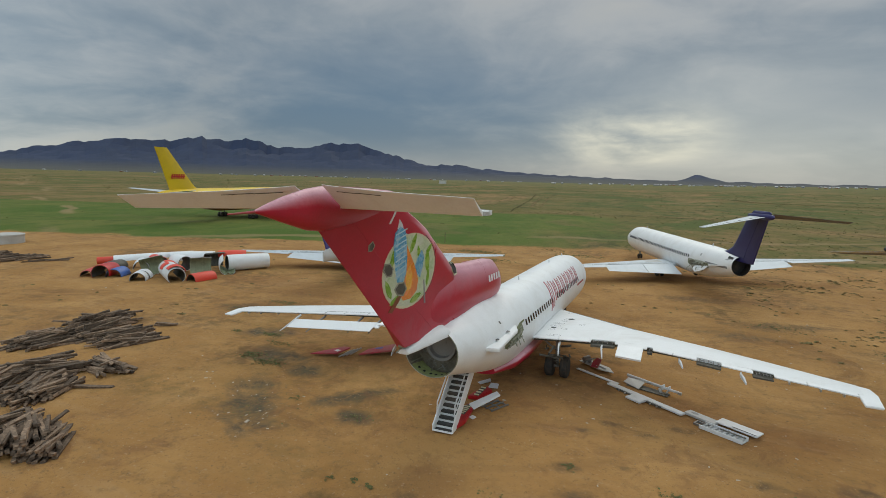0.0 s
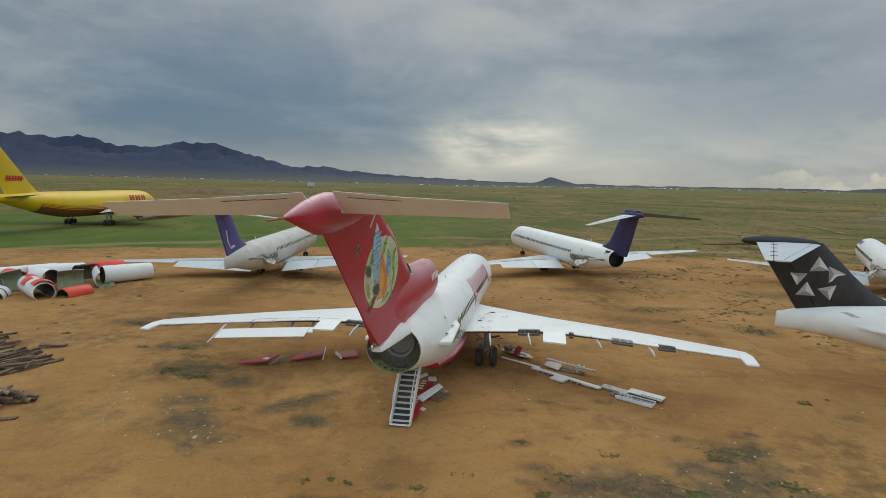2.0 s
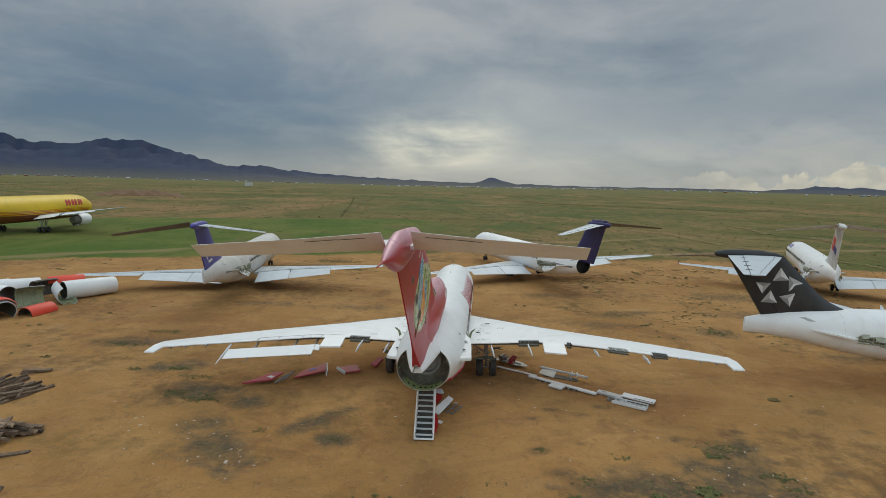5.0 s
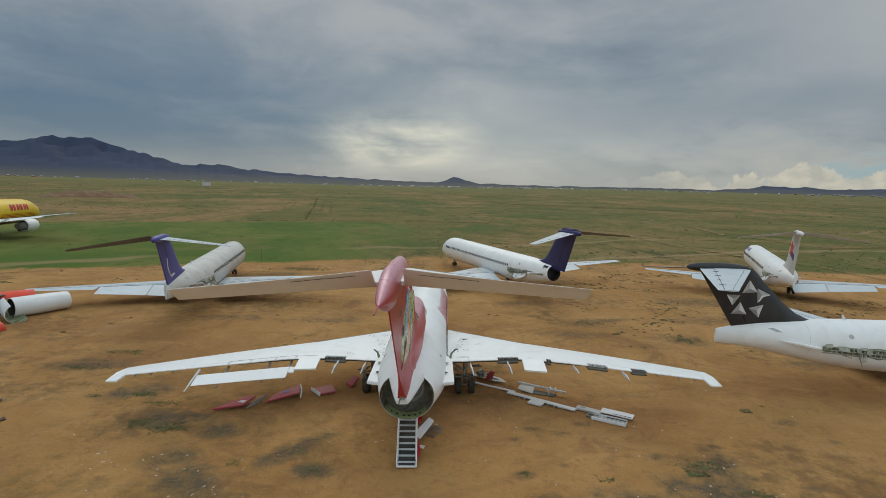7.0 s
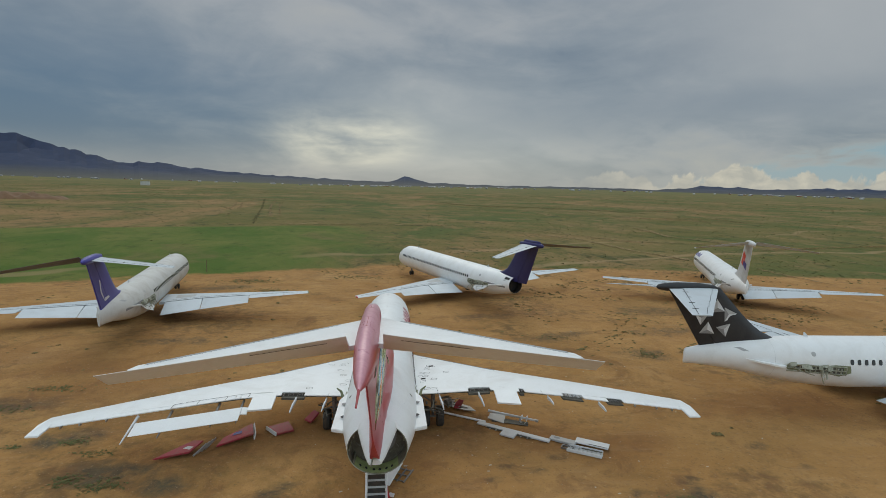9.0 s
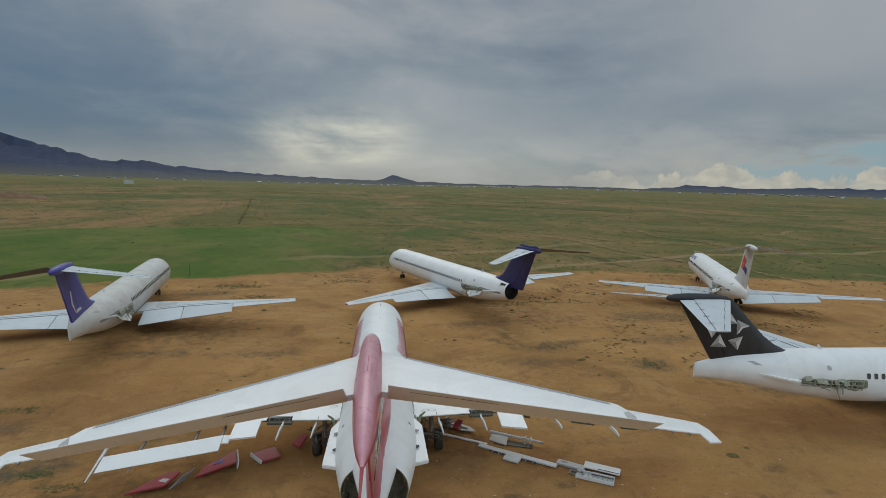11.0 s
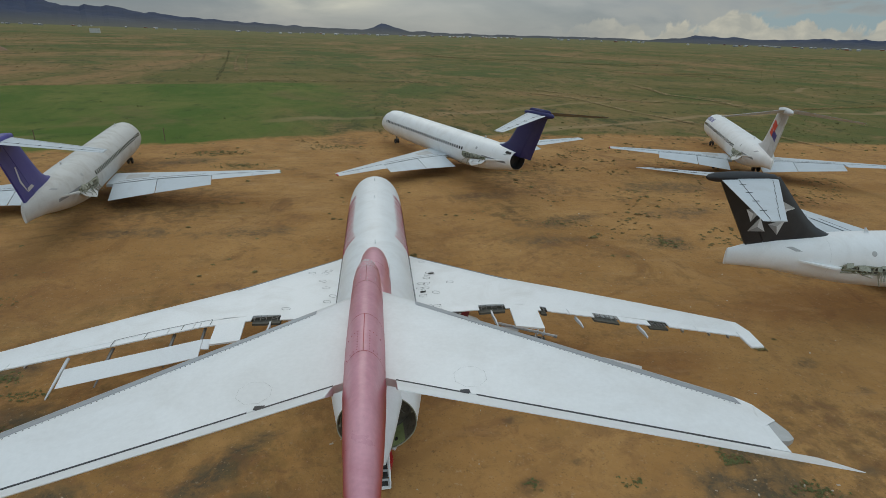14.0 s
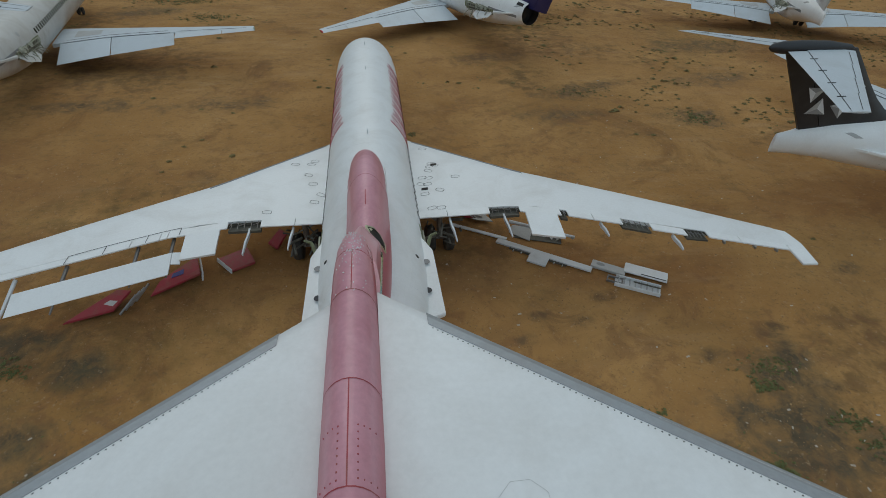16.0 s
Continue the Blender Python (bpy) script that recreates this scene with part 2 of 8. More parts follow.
BAY = surface("grimy_bay_metal", (0.088, 0.082, 0.068), 0.6, metal=0.2, dirt=(0.19, 0.175, 0.125), amount=0.8, scale=5.0, bump=0.02)
DARK = surface("dark_void", (0.012, 0.011, 0.011), 0.7, amount=0.3)
METAL = surface("bare_aluminium", (0.42, 0.42, 0.42), 0.4, metal=0.85, amount=0.3, bump=0.004)
STEEL = surface("greasy_steel", (0.23, 0.22, 0.21), 0.45, metal=0.6, amount=0.5)
TYRE = surface("tyre_rubber", (0.022, 0.021, 0.02), 0.8, dirt=(0.15, 0.10, 0.06), amount=0.6, scale=2.0)
SEAM = surface("dark_seam", (0.05, 0.05, 0.055), 0.7, amount=0.2)
LEADGREY = surface("bare_grey_leading_edge", (0.21, 0.22, 0.235), 0.5, dirt=(0.30, 0.30, 0.29), amount=0.5, scale=1.5, bump=0.004)
SLAT = surface("worn_leading_edge_metal", (0.38, 0.40, 0.42), 0.45, metal=0.3, amount=0.3)
GLASS = surface("dark_window_glass", (0.015, 0.016, 0.02), 0.15, amount=0.1, bump=0)
WOOD = surface("weathered_timber", (0.23, 0.150, 0.096), 0.85, dirt=(0.06, 0.042, 0.030), amount=0.9, scale=1.2, grain=9.0, bump=0.05, vary=0.45)
CONCRETE = surface("pale_concrete", (0.48, 0.46, 0.43), 0.8, amount=0.3)
PIER = surface("tread_rubber", (0.035, 0.035, 0.035), 0.7, amount=0.4)
PAINTBIRD_A = surface("emblem_orange", (0.78, 0.24, 0.03), 0.26, dirt=(0.5, 0.08, 0.02), amount=0.7, scale=2.2, gloss=0.7)
PAINTBIRD_B = surface("emblem_blue", (0.10, 0.36, 0.56), 0.26, dirt=(0.55, 0.62, 0.62), amount=0.7, scale=3.0, gloss=0.7)
EMBLEM = surface("emblem_disc_paint", (0.60, 0.64, 0.48), 0.26, dirt=(0.20, 0.36, 0.08), amount=1.0, scale=1.9, gloss=0.7)
CREAM = surface("cream_rim_paint", (0.62, 0.60, 0.40), 0.45, amount=0.2)
EMBLEMGOLD = surface("emblem_gold", (0.80, 0.42, 0.05), 0.26, dirt=(0.7, 0.16, 0.03), amount=0.8, scale=3.0, gloss=0.7)
EMBLEMPALE = surface("emblem_pale_blue", (0.42, 0.62, 0.70), 0.26, amount=0.1, gloss=0.7)
PALEFRAME = surface("pale_torn_alloy", (0.36, 0.36, 0.28), 0.55, dirt=(0.12, 0.12, 0.07), amount=0.9, scale=3.0, bump=0.02, vary=0.15)
LEAFGREEN = surface("emblem_green", (0.17, 0.36, 0.03), 0.26, dirt=(0.42, 0.48, 0.06), amount=0.8, scale=2.5, gloss=0.7)
BAYWALL = surface("oily_brown_bay_metal", (0.22, 0.195, 0.155), 0.55, metal=0.2, dirt=(0.05, 0.042, 0.03), amount=0.9, scale=3.0, bump=0.02, vary=0.15)
BAYGREEN = surface("yellow_green_primer", (0.34, 0.40, 0.17), 0.6, dirt=(0.16, 0.15, 0.07), amount=0.8, scale=3.0, bump=0.01)
REDBRIGHT = surface("fresh_red_paint", (0.46, 0.012, 0.018), 0.35, dirt=(0.30, 0.06, 0.04), amount=0.5, scale=2.0, bump=0.004)
LINING = surface("pale_green_lining", (0.30, 0.33, 0.20), 0.6, dirt=(0.14, 0.13, 0.08), amount=0.8, scale=2.0, bump=0.02, vary=0.1)
STONE = surface("pale_stone", (0.5, 0.42, 0.33), 0.85, amount=0.4, scale=4)

# ---------------------------------------------------------------- mesh helpers


def part(name, bm, material, parent=None, label=""):
    bmesh.ops.recalc_face_normals(bm, faces=bm.faces)
    me = bpy.data.meshes.new(name)
    bm.to_mesh(me)
    bm.free()
    me.materials.append(material)
    ob = new(name, me)
    if parent:
        ob.parent = parent
    if label:
        ob["label"] = label
    return ob


def smooth(ob, angle=35):
    me = ob.data
    me.polygons.foreach_set("use_smooth", [True] * len(me.polygons))
    me.set_sharp_from_angle(angle=radians(angle))
    return ob


def thing(name, m, label, category, group=""):
    ob = new(name)
    ob.empty_display_size = 0.1
    ob.matrix_world = m
    return tagged(ob, label, category, group)


def ring(y, cx, cz, rx, rt, rb, n=32, e=1.0):
    """An oval section across y: half width rx, height rt above and rb below cz; e under 1 squares it."""
    out = []
    for i in range(n):
        a = 2 * math.pi * i / n
        c, s = math.cos(a), math.sin(a)
        c, s = math.copysign(abs(c) ** e, c), math.copysign(abs(s) ** e, s)
        out.append(Vector((cx + rx * c, y, cz + (rt if s > 0 else rb) * s)))
    return out


def loft(rings, cap=(True, True), bm=None):
    bm = bm or bmesh.new()
    vs = [[bm.verts.new(p) for p in r] for r in rings]
    k = len(rings[0])
    for a, b in zip(vs, vs[1:]):
        for i in range(k):
            bm.faces.new((a[i], a[(i + 1) % k], b[(i + 1) % k], b[i]))
    for want, r in zip(cap, (vs[0], vs[-1])):
        if want:
            bm.faces.new(r)
    return bm


def rod(p, q, r, r2=None, n=8, bm=None):
    p, q = Vector(p), Vector(q)
    d = (q - p).normalized()
    u = d.orthogonal().normalized()
    v = d.cross(u)
    return loft([[c + (u * math.cos(a) + v * math.sin(a)) * w for a in [2 * math.pi * i / n for i in range(n)]] for c, w in ((p, r), (q, r2 if r2 else r))], bm=bm)


def box(x0, x1, y0, y1, z0, z1, bevel=0.0, bm=None):
    own = bmesh.new()
    vs = [own.verts.new((x, y, z)) for x in (x0, x1) for y in (y0, y1) for z in (z0, z1)]
    for f in ((0, 1, 3, 2), (4, 6, 7, 5), (0, 4, 5, 1), (2, 3, 7, 6), (0, 2, 6, 4), (1, 5, 7, 3)):
        own.faces.new([vs[i] for i in f])
    if bevel:
        bmesh.ops.bevel(own, geom=own.edges[:], offset=bevel, segments=2, profile=0.5, affect="EDGES")
    if bm is None:
        return own
    join(bm, own)
    return bm


def join(bm, other, m=None):
    if m:
        bmesh.ops.transform(other, matrix=m, verts=other.verts)
    me = bpy.data.meshes.new("tmp")
    other.to_mesh(me)
    other.free()
    bm.from_mesh(me)
    bpy.data.meshes.remove(me)
    return bm


def plate(points, normal, thick, bm=None):
    """A flat or bent plate from an outline, thickened along normal."""
    bm = bm or bmesh.new()
    nv = Vector(normal).normalized() * thick
    a = [bm.verts.new(Vector(p)) for p in points]
    b = [bm.verts.new(Vector(p) + nv) for p in points]
    bm.faces.new(a)
    bm.faces.new(b[::-1])
    k = len(a)
    for i in range(k):
        bm.faces.new((a[i], b[i], b[(i + 1) % k], a[(i + 1) % k]))
    return bm


def lerp_table(table, x):
    x = abs(x)
    if x <= table[0][0]:
        return table[0][1]
    for (a, va), (b, vb) in zip(table, table[1:]):
        if x <= b:
            return va + (vb - va) * (x - a) / (b - a)
    return table[-1][1]


class Foil:
    """A lifting surface: leading and trailing edge, height and thickness along the span; pieces of it are cut by front and back lines."""

    def __init__(self, le, te, z, thick, side=1, lift=0.0):
        self.le, self.te, self.z, self.t, self.side, self.lift = le, te, z, thick, side, lift

    def half(self, x, y):
        le, te = lerp_table(self.le, x), lerp_table(self.te, x)
        s = min(1.0, max(0.0, (le - y) / (le - te)))
        return lerp_table(self.t, x) * 5 * (0.2969 * math.sqrt(s) - 0.126 * s - 0.3516 * s * s + 0.2843 * s ** 3 - 0.1015 * s ** 4) * 0.5 + 0.004

    def mid(self, x, y):
        return lerp_table(self.z, x) + self.lift * (y - lerp_table(self.te, x))

    def top(self, x, y):
        return Vector((x * self.side, y, self.mid(x, y) + self.half(x, y)))

    def piece(self, xs, front, back, n=9, raise_=0.0, turn=0.0, bm=None, thin=1.0, sheet=0.0):
        """A piece between the lines front(x) and back(x); turn: degrees by which its back edge goes up round the front line; sheet: the thickness of a bare upper skin."""
        rings = []
        for x in xs:
            yf = front(x) if callable(front) else front
            yb = back(x) if callable(back) else back
            cs = [0.5 - 0.5 * math.cos(math.pi * i / (n - 1)) if yf >= lerp_table(self.le, x) - 1e-6 else i / (n - 1) for i in range(n)]
            ys = [yf + (yb - yf) * c for c in cs]
            low = (lambda y: self.half(x, y) * thin - sheet) if sheet else (lambda y: -self.half(x, y) * thin)
            pts = [(y, self.mid(x, y) + self.half(x, y) * thin) for y in ys] + [(y, self.mid(x, y) + low(y)) for y in reversed(ys)]
            a, zf = radians(turn), self.mid(x, yf)
            out = []
            for y, z in pts:
                dy, dz = y - yf, z - zf
                out.append(Vector((x * self.side, yf + dy * math.cos(a) + dz * math.sin(a), zf - dy * math.sin(a) + dz * math.cos(a) + raise_)))
            rings.append(out)
        return loft(rings, bm=bm)


def spaced(a, b, k):
    return [a + (b - a) * i / (k - 1) for i in range(k)]


def wheel(parent, c, r, w, name="wheel"):
    """A wheel across x: tyre with a rounded tread, and a dished rim under it."""
    x, y, z = c
    prof = [(-w / 2, r * 0.62), (-w / 2, r * 0.86), (-w * 0.36, r * 0.97), (0, r), (w * 0.36, r * 0.97), (w / 2, r * 0.86), (w / 2, r * 0.62)]
    k = 24
    bm = loft([[Vector((x + dx, y + q * math.cos(2 * math.pi * i / k), z + q * math.sin(2 * math.pi * i / k))) for i in range(k)] for dx, q in prof])
    t = smooth(part("tyre", bm, TYRE, parent))
    rp = [(-w * 0.42, r * 0.60), (-w * 0.40, r * 0.2), (w * 0.40, r * 0.2), (w * 0.42, r * 0.60)]
    bm = loft([[Vector((x + dx, y + q * math.cos(2 * math.pi * i / k), z + q * math.sin(2 * math.pi * i / k))) for i in range(k)] for dx, q in rp])
    part("rim", bm, METAL, t)
    return t


# ---------------------------------------------------------------- ground
def ground_material():
    m = bpy.data.materials.new("desert_ground")
    m.use_nodes = True
    n, l = nodes_of(m.node_tree)
    out, b = n("ShaderNodeOutputMaterial"), n("ShaderNodeBsdfPrincipled")
    pos = n("ShaderNodeNewGeometry").outputs["Position"]
    sp = n("ShaderNodeSeparateXYZ")
    l(pos, sp.inputs[0])

    def noise_at(scale, detail=6.0, rough=0.6, dist=0.0, stretch=None, seed=0.0):
        mp = n("ShaderNodeMapping")
        mp.inputs["Scale"].default_value = stretch or (1, 1, 1)
        mp.inputs["Location"].default_value = (seed, seed * 1.7, seed)
        if stretch:
            mp.inputs["Rotation"].default_value = (0, 0, radians(20))
        l(pos, mp.inputs["Vector"])
        t = n("ShaderNodeTexNoise", inputs={"Scale": scale, "Detail": detail, "Roughness": rough, "Distortion": dist})
        l(mp.outputs[0], t.inputs["Vector"])
        return t.outputs["Fac"]

    def rng(v, a, b_, c=0.0, d=1.0):
        r = n("ShaderNodeMapRange", inputs={"From Min": a, "From Max": b_, "To Min": c, "To Max": d})
        l(v, r.inputs["Value"])
        return r.outputs[0]

    def mth(op, a, b_, c=None):
        q = n("ShaderNodeMath", op=op)
        for s, v in zip(q.inputs, (a, b_, c)):
            if v is None:
                continue
            if isinstance(v, (int, float)):
                s.default_value = v
            else:
                l(v, s)
        return q.outputs[0]

    def mix(a, b_, fac):
        q = n("ShaderNodeMix", dtype="RGBA")
        for s, v in ((q.inputs[0], fac), (q.inputs[6], a), (q.inputs[7], b_)):
            if isinstance(v, tuple):
                s.default_value = (*v, 1)
            elif isinstance(v, float):
                s.default_value = v
            else:
                l(v, s)
        return q.outputs[2]
    big, med, fine, tiny = noise_at(0.035, 5), noise_at(0.16, 7, 0.62, 0.4), noise_at(0.9, 8, 0.65), noise_at(9.0, 5, 0.7)
    # bare red-brown earth
    dirt = mix((0.338, 0.172, 0.053), (0.446, 0.246, 0.083), rng(med, 0.35, 0.68))
    dirt = mix(dirt, (0.46, 0.28, 0.115), rng(noise_at(0.09, 6, 0.6, 0.8, None, 31.0), 0.56, 0.8, 0.0, 0.5))
    dirt = mix(dirt, (0.20, 0.098, 0.036), rng(noise_at(0.12, 9, 0.74, 0.9, None, 7.0), 0.54, 0.66, 0.0, 0.7))
    dirt = mix(dirt, (0.135, 0.080, 0.034), rng(mth("MULTIPLY", fine, rng(noise_at(0.07, 4, 0.5, 0.0, None, 3.0), 0.40, 0.62)), 0.42, 0.58, 0.0, 0.6))
    dirt = mix(dirt, (0.38, 0.25, 0.14), rng(tiny, 0.60, 0.70, 0.0, 0.4))
    dirt = mix(dirt, (0.155, 0.085, 0.038), mth("MULTIPLY", rng(noise_at(1.1, 6, 0.62, 0.3, None, 71.0), 0.54, 0.68), rng(noise_at(0.1, 4, 0.5, 0.0, None, 73.0), 0.42, 0.62, 0.0, 0.5)))
    dirt = mix(dirt, (0.20, 0.125, 0.058), rng(noise_at(2.6, 7, 0.7, 0.5, None, 17.0), 0.54, 0.70, 0.0, 0.6))
    dirt = mix(dirt, (0.115, 0.068, 0.034), mth("MULTIPLY", rng(noise_at(5.5, 5, 0.7, 0.3, None, 81.0), 0.60, 0.70, 0.0, 0.75), rng(noise_at(0.25, 5, 0.6, 0.3, None, 83.0), 0.42, 0.60)))
    dirt = mix(dirt, (0.47, 0.31, 0.165), mth("MULTIPLY", rng(noise_at(3.2, 6, 0.7, 0.6, None, 91.0), 0.60, 0.72, 0.0, 0.55), rng(noise_at(0.2, 5, 0.6, 0.3, None, 93.0), 0.45, 0.62)))
    dirt = mix(dirt, (0.17, 0.110, 0.048), mth("MULTIPLY", rng(noise_at(0.5, 8, 0.72, 0.4, None, 95.0), 0.53, 0.66, 0.0, 0.5), rng(noise_at(0.045, 4, 0.5, 0.0, None, 97.0), 0.45, 0.6)))
    # oily and weed-grown ground of a shape of its own
    rag = mth("MULTIPLY", mth("SUBTRACT", noise_at(0.42, 8, 0.68, 0.6, None, 41.0), 0.5), 3.4)

    def blot(cx, cy, rx, ry, turn=0.0):
        mp = n("ShaderNodeMapping")
        mp.vector_type = "TEXTURE"
        mp.inputs["Location"].default_value = (cx, cy, 0)
        mp.inputs["Rotation"].default_value = (0, 0, radians(turn))
        mp.inputs["Scale"].default_value = (rx, ry, 1e4)
        l(pos, mp.inputs["Vector"])
        ln = n("ShaderNodeVectorMath", op="LENGTH")
        l(mp.outputs[0], ln.inputs[0])
        return rng(mth("ADD", ln.outputs["Value"], rag), 1.25, 0.45)
    dry = None
    for args in ((6.5, 0.5, 8.0, 5.0, 0), (1.0, -4.5, 5.0, 2.6, 0), (9.0, 7.5, 4.5, 2.0, -30), (-3.0, 3.0, 5.0, 3.0, 0), (31.0, 25.0, 7.0, 5.0, 20)):
        q = blot(*args)
        dry = q if dry is None else mth("MAXIMUM", dry, q)
    dirt = mix(dirt, (0.47, 0.255, 0.088), mth("MULTIPLY", dry, rng(fine, 0.3, 0.7, 0.5, 0.2)))
    gloom = None
    patches = [(-9.4, -4.7, 3.2, 1.5, -37), (-11.3, -2.5, 1.7, 1.1, -30), (-5.6, -1.4, 2.7, 0.7, 50), (-4.4, -3.3, 1.0, 0.7, 0), (-13.2, 1.6, 2.6, 1.2, 5), (-10.2, 0.6, 1.5, 1.0, 0), (-17.3, 5.6, 2.2, 1.2, 20), (-23.6, 10.0, 3.0, 1.3, 10),
               (8.4, -6.1, 1.8, 1.1, 10), (11.2, -5.7, 3.0, 1.5, 8), (14.2, -4.6, 2.6, 2.0, 25), (15.4, -1.9, 1.5, 1.2, 35), (16.2, -5.6, 1.5, 0.9, 10), (24.0, 21.0, 2.6, 1.5, 0), (13.5, 21.5, 3.0, 1.4, 10), (17.0, 26.5, 4.0, 1.3, 20), (11.5, 35.0, 4.0, 1.4, 15), (30.0, 29.0, 4.5, 1.6, 10), (33.0, 15.0, 3.5, 1.3, 0), (-10.0, 24.5, 4.0, 1.4, 10), (-19.0, 24.5, 4.0, 1.2, 5), (-23.0, 50.0, 5.0, 2.0, 20), (34, 38, 6, 2.5, 10)]
    for args in patches[:13]:
        q = blot(*args)
        gloom = q if gloom is None else mth("MAXIMUM", gloom, q)
    broken = noise_at(1.6, 7, 0.72, 0.5, None, 141.0)
    dirt = mix(dirt, mix((0.088, 0.068, 0.040), (0.145, 0.108, 0.060), rng(fine, 0.35, 0.65)), mth("MULTIPLY", gloom, rng(broken, 0.36, 0.54, 0.45, 1.0)))
    # brown stains farther out and small spots round the jet
    spots = patches[13:] + [(x, y, r, r * 0.6, 10) for x, y, r in ((5.8, -3.1, 0.62), (5.9, 0.4, 0.5), (6.9, 1.7, 0.5), (8.4, 1.3, 0.6), (10.0, 2.7, 0.75), (12.9, -1.0, 0.7), (7.8, -2.1, 0.4), (16.1, 0.1, 0.7), (16.7, -2.8, 0.7), (23.5, 1.1, 0.6), (6.5, -5.1, 0.7), (6.1, -6.2, 0.5), (19.3, -3.6, 0.5), (1.0, -7.8, 0.5), (22.2, 3.5, 0.8))]
    stain = None
    for args in spots:
        q = blot(*args)
        stain = q if stain is None else mth("MAXIMUM", stain, q)
    dirt = mix(dirt, mix((0.135, 0.088, 0.042), (0.21, 0.130, 0.060), rng(fine, 0.35, 0.65)), mth("MULTIPLY", stain, rng(broken, 0.38, 0.58, 0.2, 1.0)))
    mottle = mth("MULTIPLY", rng(noise_at(0.55, 8, 0.72, 0.7, None, 301.0), 0.52, 0.62), rng(noise_at(0.085, 4, 0.5, 0.3, None, 303.0), 0.42, 0.56, 0.0, 0.55))
    dirt = mix(dirt, (0.225, 0.112, 0.048), mottle)
    # broad blots of darker red-brown earth, many of them under the jets
    dark_blots = None
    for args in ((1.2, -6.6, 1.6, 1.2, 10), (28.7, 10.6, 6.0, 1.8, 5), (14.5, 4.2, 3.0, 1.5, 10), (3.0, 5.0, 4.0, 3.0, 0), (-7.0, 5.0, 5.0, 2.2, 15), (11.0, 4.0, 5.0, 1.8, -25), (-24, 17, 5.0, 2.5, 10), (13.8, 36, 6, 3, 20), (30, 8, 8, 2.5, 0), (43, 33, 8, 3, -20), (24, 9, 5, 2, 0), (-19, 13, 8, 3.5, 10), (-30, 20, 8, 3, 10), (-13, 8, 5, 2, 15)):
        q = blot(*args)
        dark_blots = q if dark_blots is None else mth("MAXIMUM", dark_blots, q)
    dirt = mix(dirt, (0.215, 0.098, 0.037), mth("MULTIPLY", dark_blots, 0.4))
    # wheel tracks
    wv = n("ShaderNodeTexWave", inputs={"Scale": 0.09, "Distortion": 5.0, "Detail": 4.0, "Detail Scale": 0.6})
    mpw = n("ShaderNodeMapping")
    mpw.inputs["Rotation"].default_value = (0, 0, radians(55))
    l(pos, mpw.inputs["Vector"]), l(mpw.outputs[0], wv.inputs["Vector"])
    dirt = mix(dirt, (0.24, 0.125, 0.05), mth("MULTIPLY", rng(wv.outputs["Fac"], 0.90, 0.99), rng(noise_at(0.06, 4, 0.5, 0, None, 51.0), 0.5, 0.62, 0.0, 0.25)))
    # faint ruts where lorries have turned, and grit
    for turn_, seed_, sc in ((38, 201.0, 0.8), (72, 211.0, 0.9)):
        mp = n("ShaderNodeMapping")
        mp.inputs["Rotation"].default_value = (0, 0, radians(turn_))
        mp.inputs["Scale"].default_value = (0.22, 1.0, 1.0)
        mp.inputs["Location"].default_value = (seed_, 0, 0)
        l(pos, mp.inputs["Vector"])
        tn = n("ShaderNodeTexNoise", inputs={"Scale": sc, "Detail": 6.0, "Roughness": 0.6, "Distortion": 0.25})
        l(mp.outputs[0], tn.inputs["Vector"])
        where = rng(noise_at(0.07, 3, 0.5, 0.0, None, seed_ * 0.3), 0.48, 0.60)
        dirt = mix(dirt, (0.205, 0.115, 0.050), mth("MULTIPLY", rng(tn.outputs["Fac"], 0.55, 0.65, 0.0, 0.22), where))
        dirt = mix(dirt, (0.47, 0.30, 0.145), mth("MULTIPLY", rng(tn.outputs["Fac"], 0.44, 0.34, 0.0, 0.2), where))
    dirt = mix(dirt, (0.13, 0.082, 0.042), rng(noise_at(7.0, 4, 0.65, 0.0, None, 221.0), 0.60, 0.68, 0.0, 0.45))
    dirt = mix(dirt, (0.50, 0.35, 0.20), rng(noise_at(5.0, 4, 0.65, 0.0, None, 223.0), 0.62, 0.70, 0.0, 0.4))
    # thin weeds in patches
    weed = mth("MULTIPLY", rng(noise_at(0.055, 5, 0.6, 0.3, None, 12.0), 0.56, 0.68), rng(fine, 0.42, 0.62))
    dirt = mix(dirt, (0.075, 0.07, 0.025), mth("MULTIPLY", weed, 0.4))
    # ochre cast of the wet earth
    cast = n("ShaderNodeMix", dtype="RGBA", blend="MULTIPLY")
    cast.inputs[0].default_value = 1.0
    l(dirt, cast.inputs[6])
    cast.inputs[7].default_value = (1.0, 0.99, 1.06, 1)
    dirt = cast.outputs[2]
    # scrub plain: olive grass, green flushes, bare red-brown patches and dark brush
    scrub = mix((0.122, 0.110, 0.030), (0.185, 0.136, 0.048), rng(noise_at(0.022, 7, 0.62, 0.6, None, 5.0), 0.40, 0.60))
    scrub = mix(scrub, (0.078, 0.104, 0.026), rng(noise_at(0.014, 7, 0.66, 0.8, None, 121.0), 0.47, 0.60, 0.0, 0.85))
    scrub = mix(scrub, (0.27, 0.160, 0.068), rng(noise_at(0.010, 9, 0.72, 0.9, (1, 0.45, 1), 9.0), 0.52, 0.60, 0.0, 0.9))
    scrub = mix(scrub, (0.245, 0.155, 0.066), rng(noise_at(0.05, 8, 0.74, 0.6, (1, 0.5, 1), 109.0), 0.54, 0.62, 0.0, 0.8))
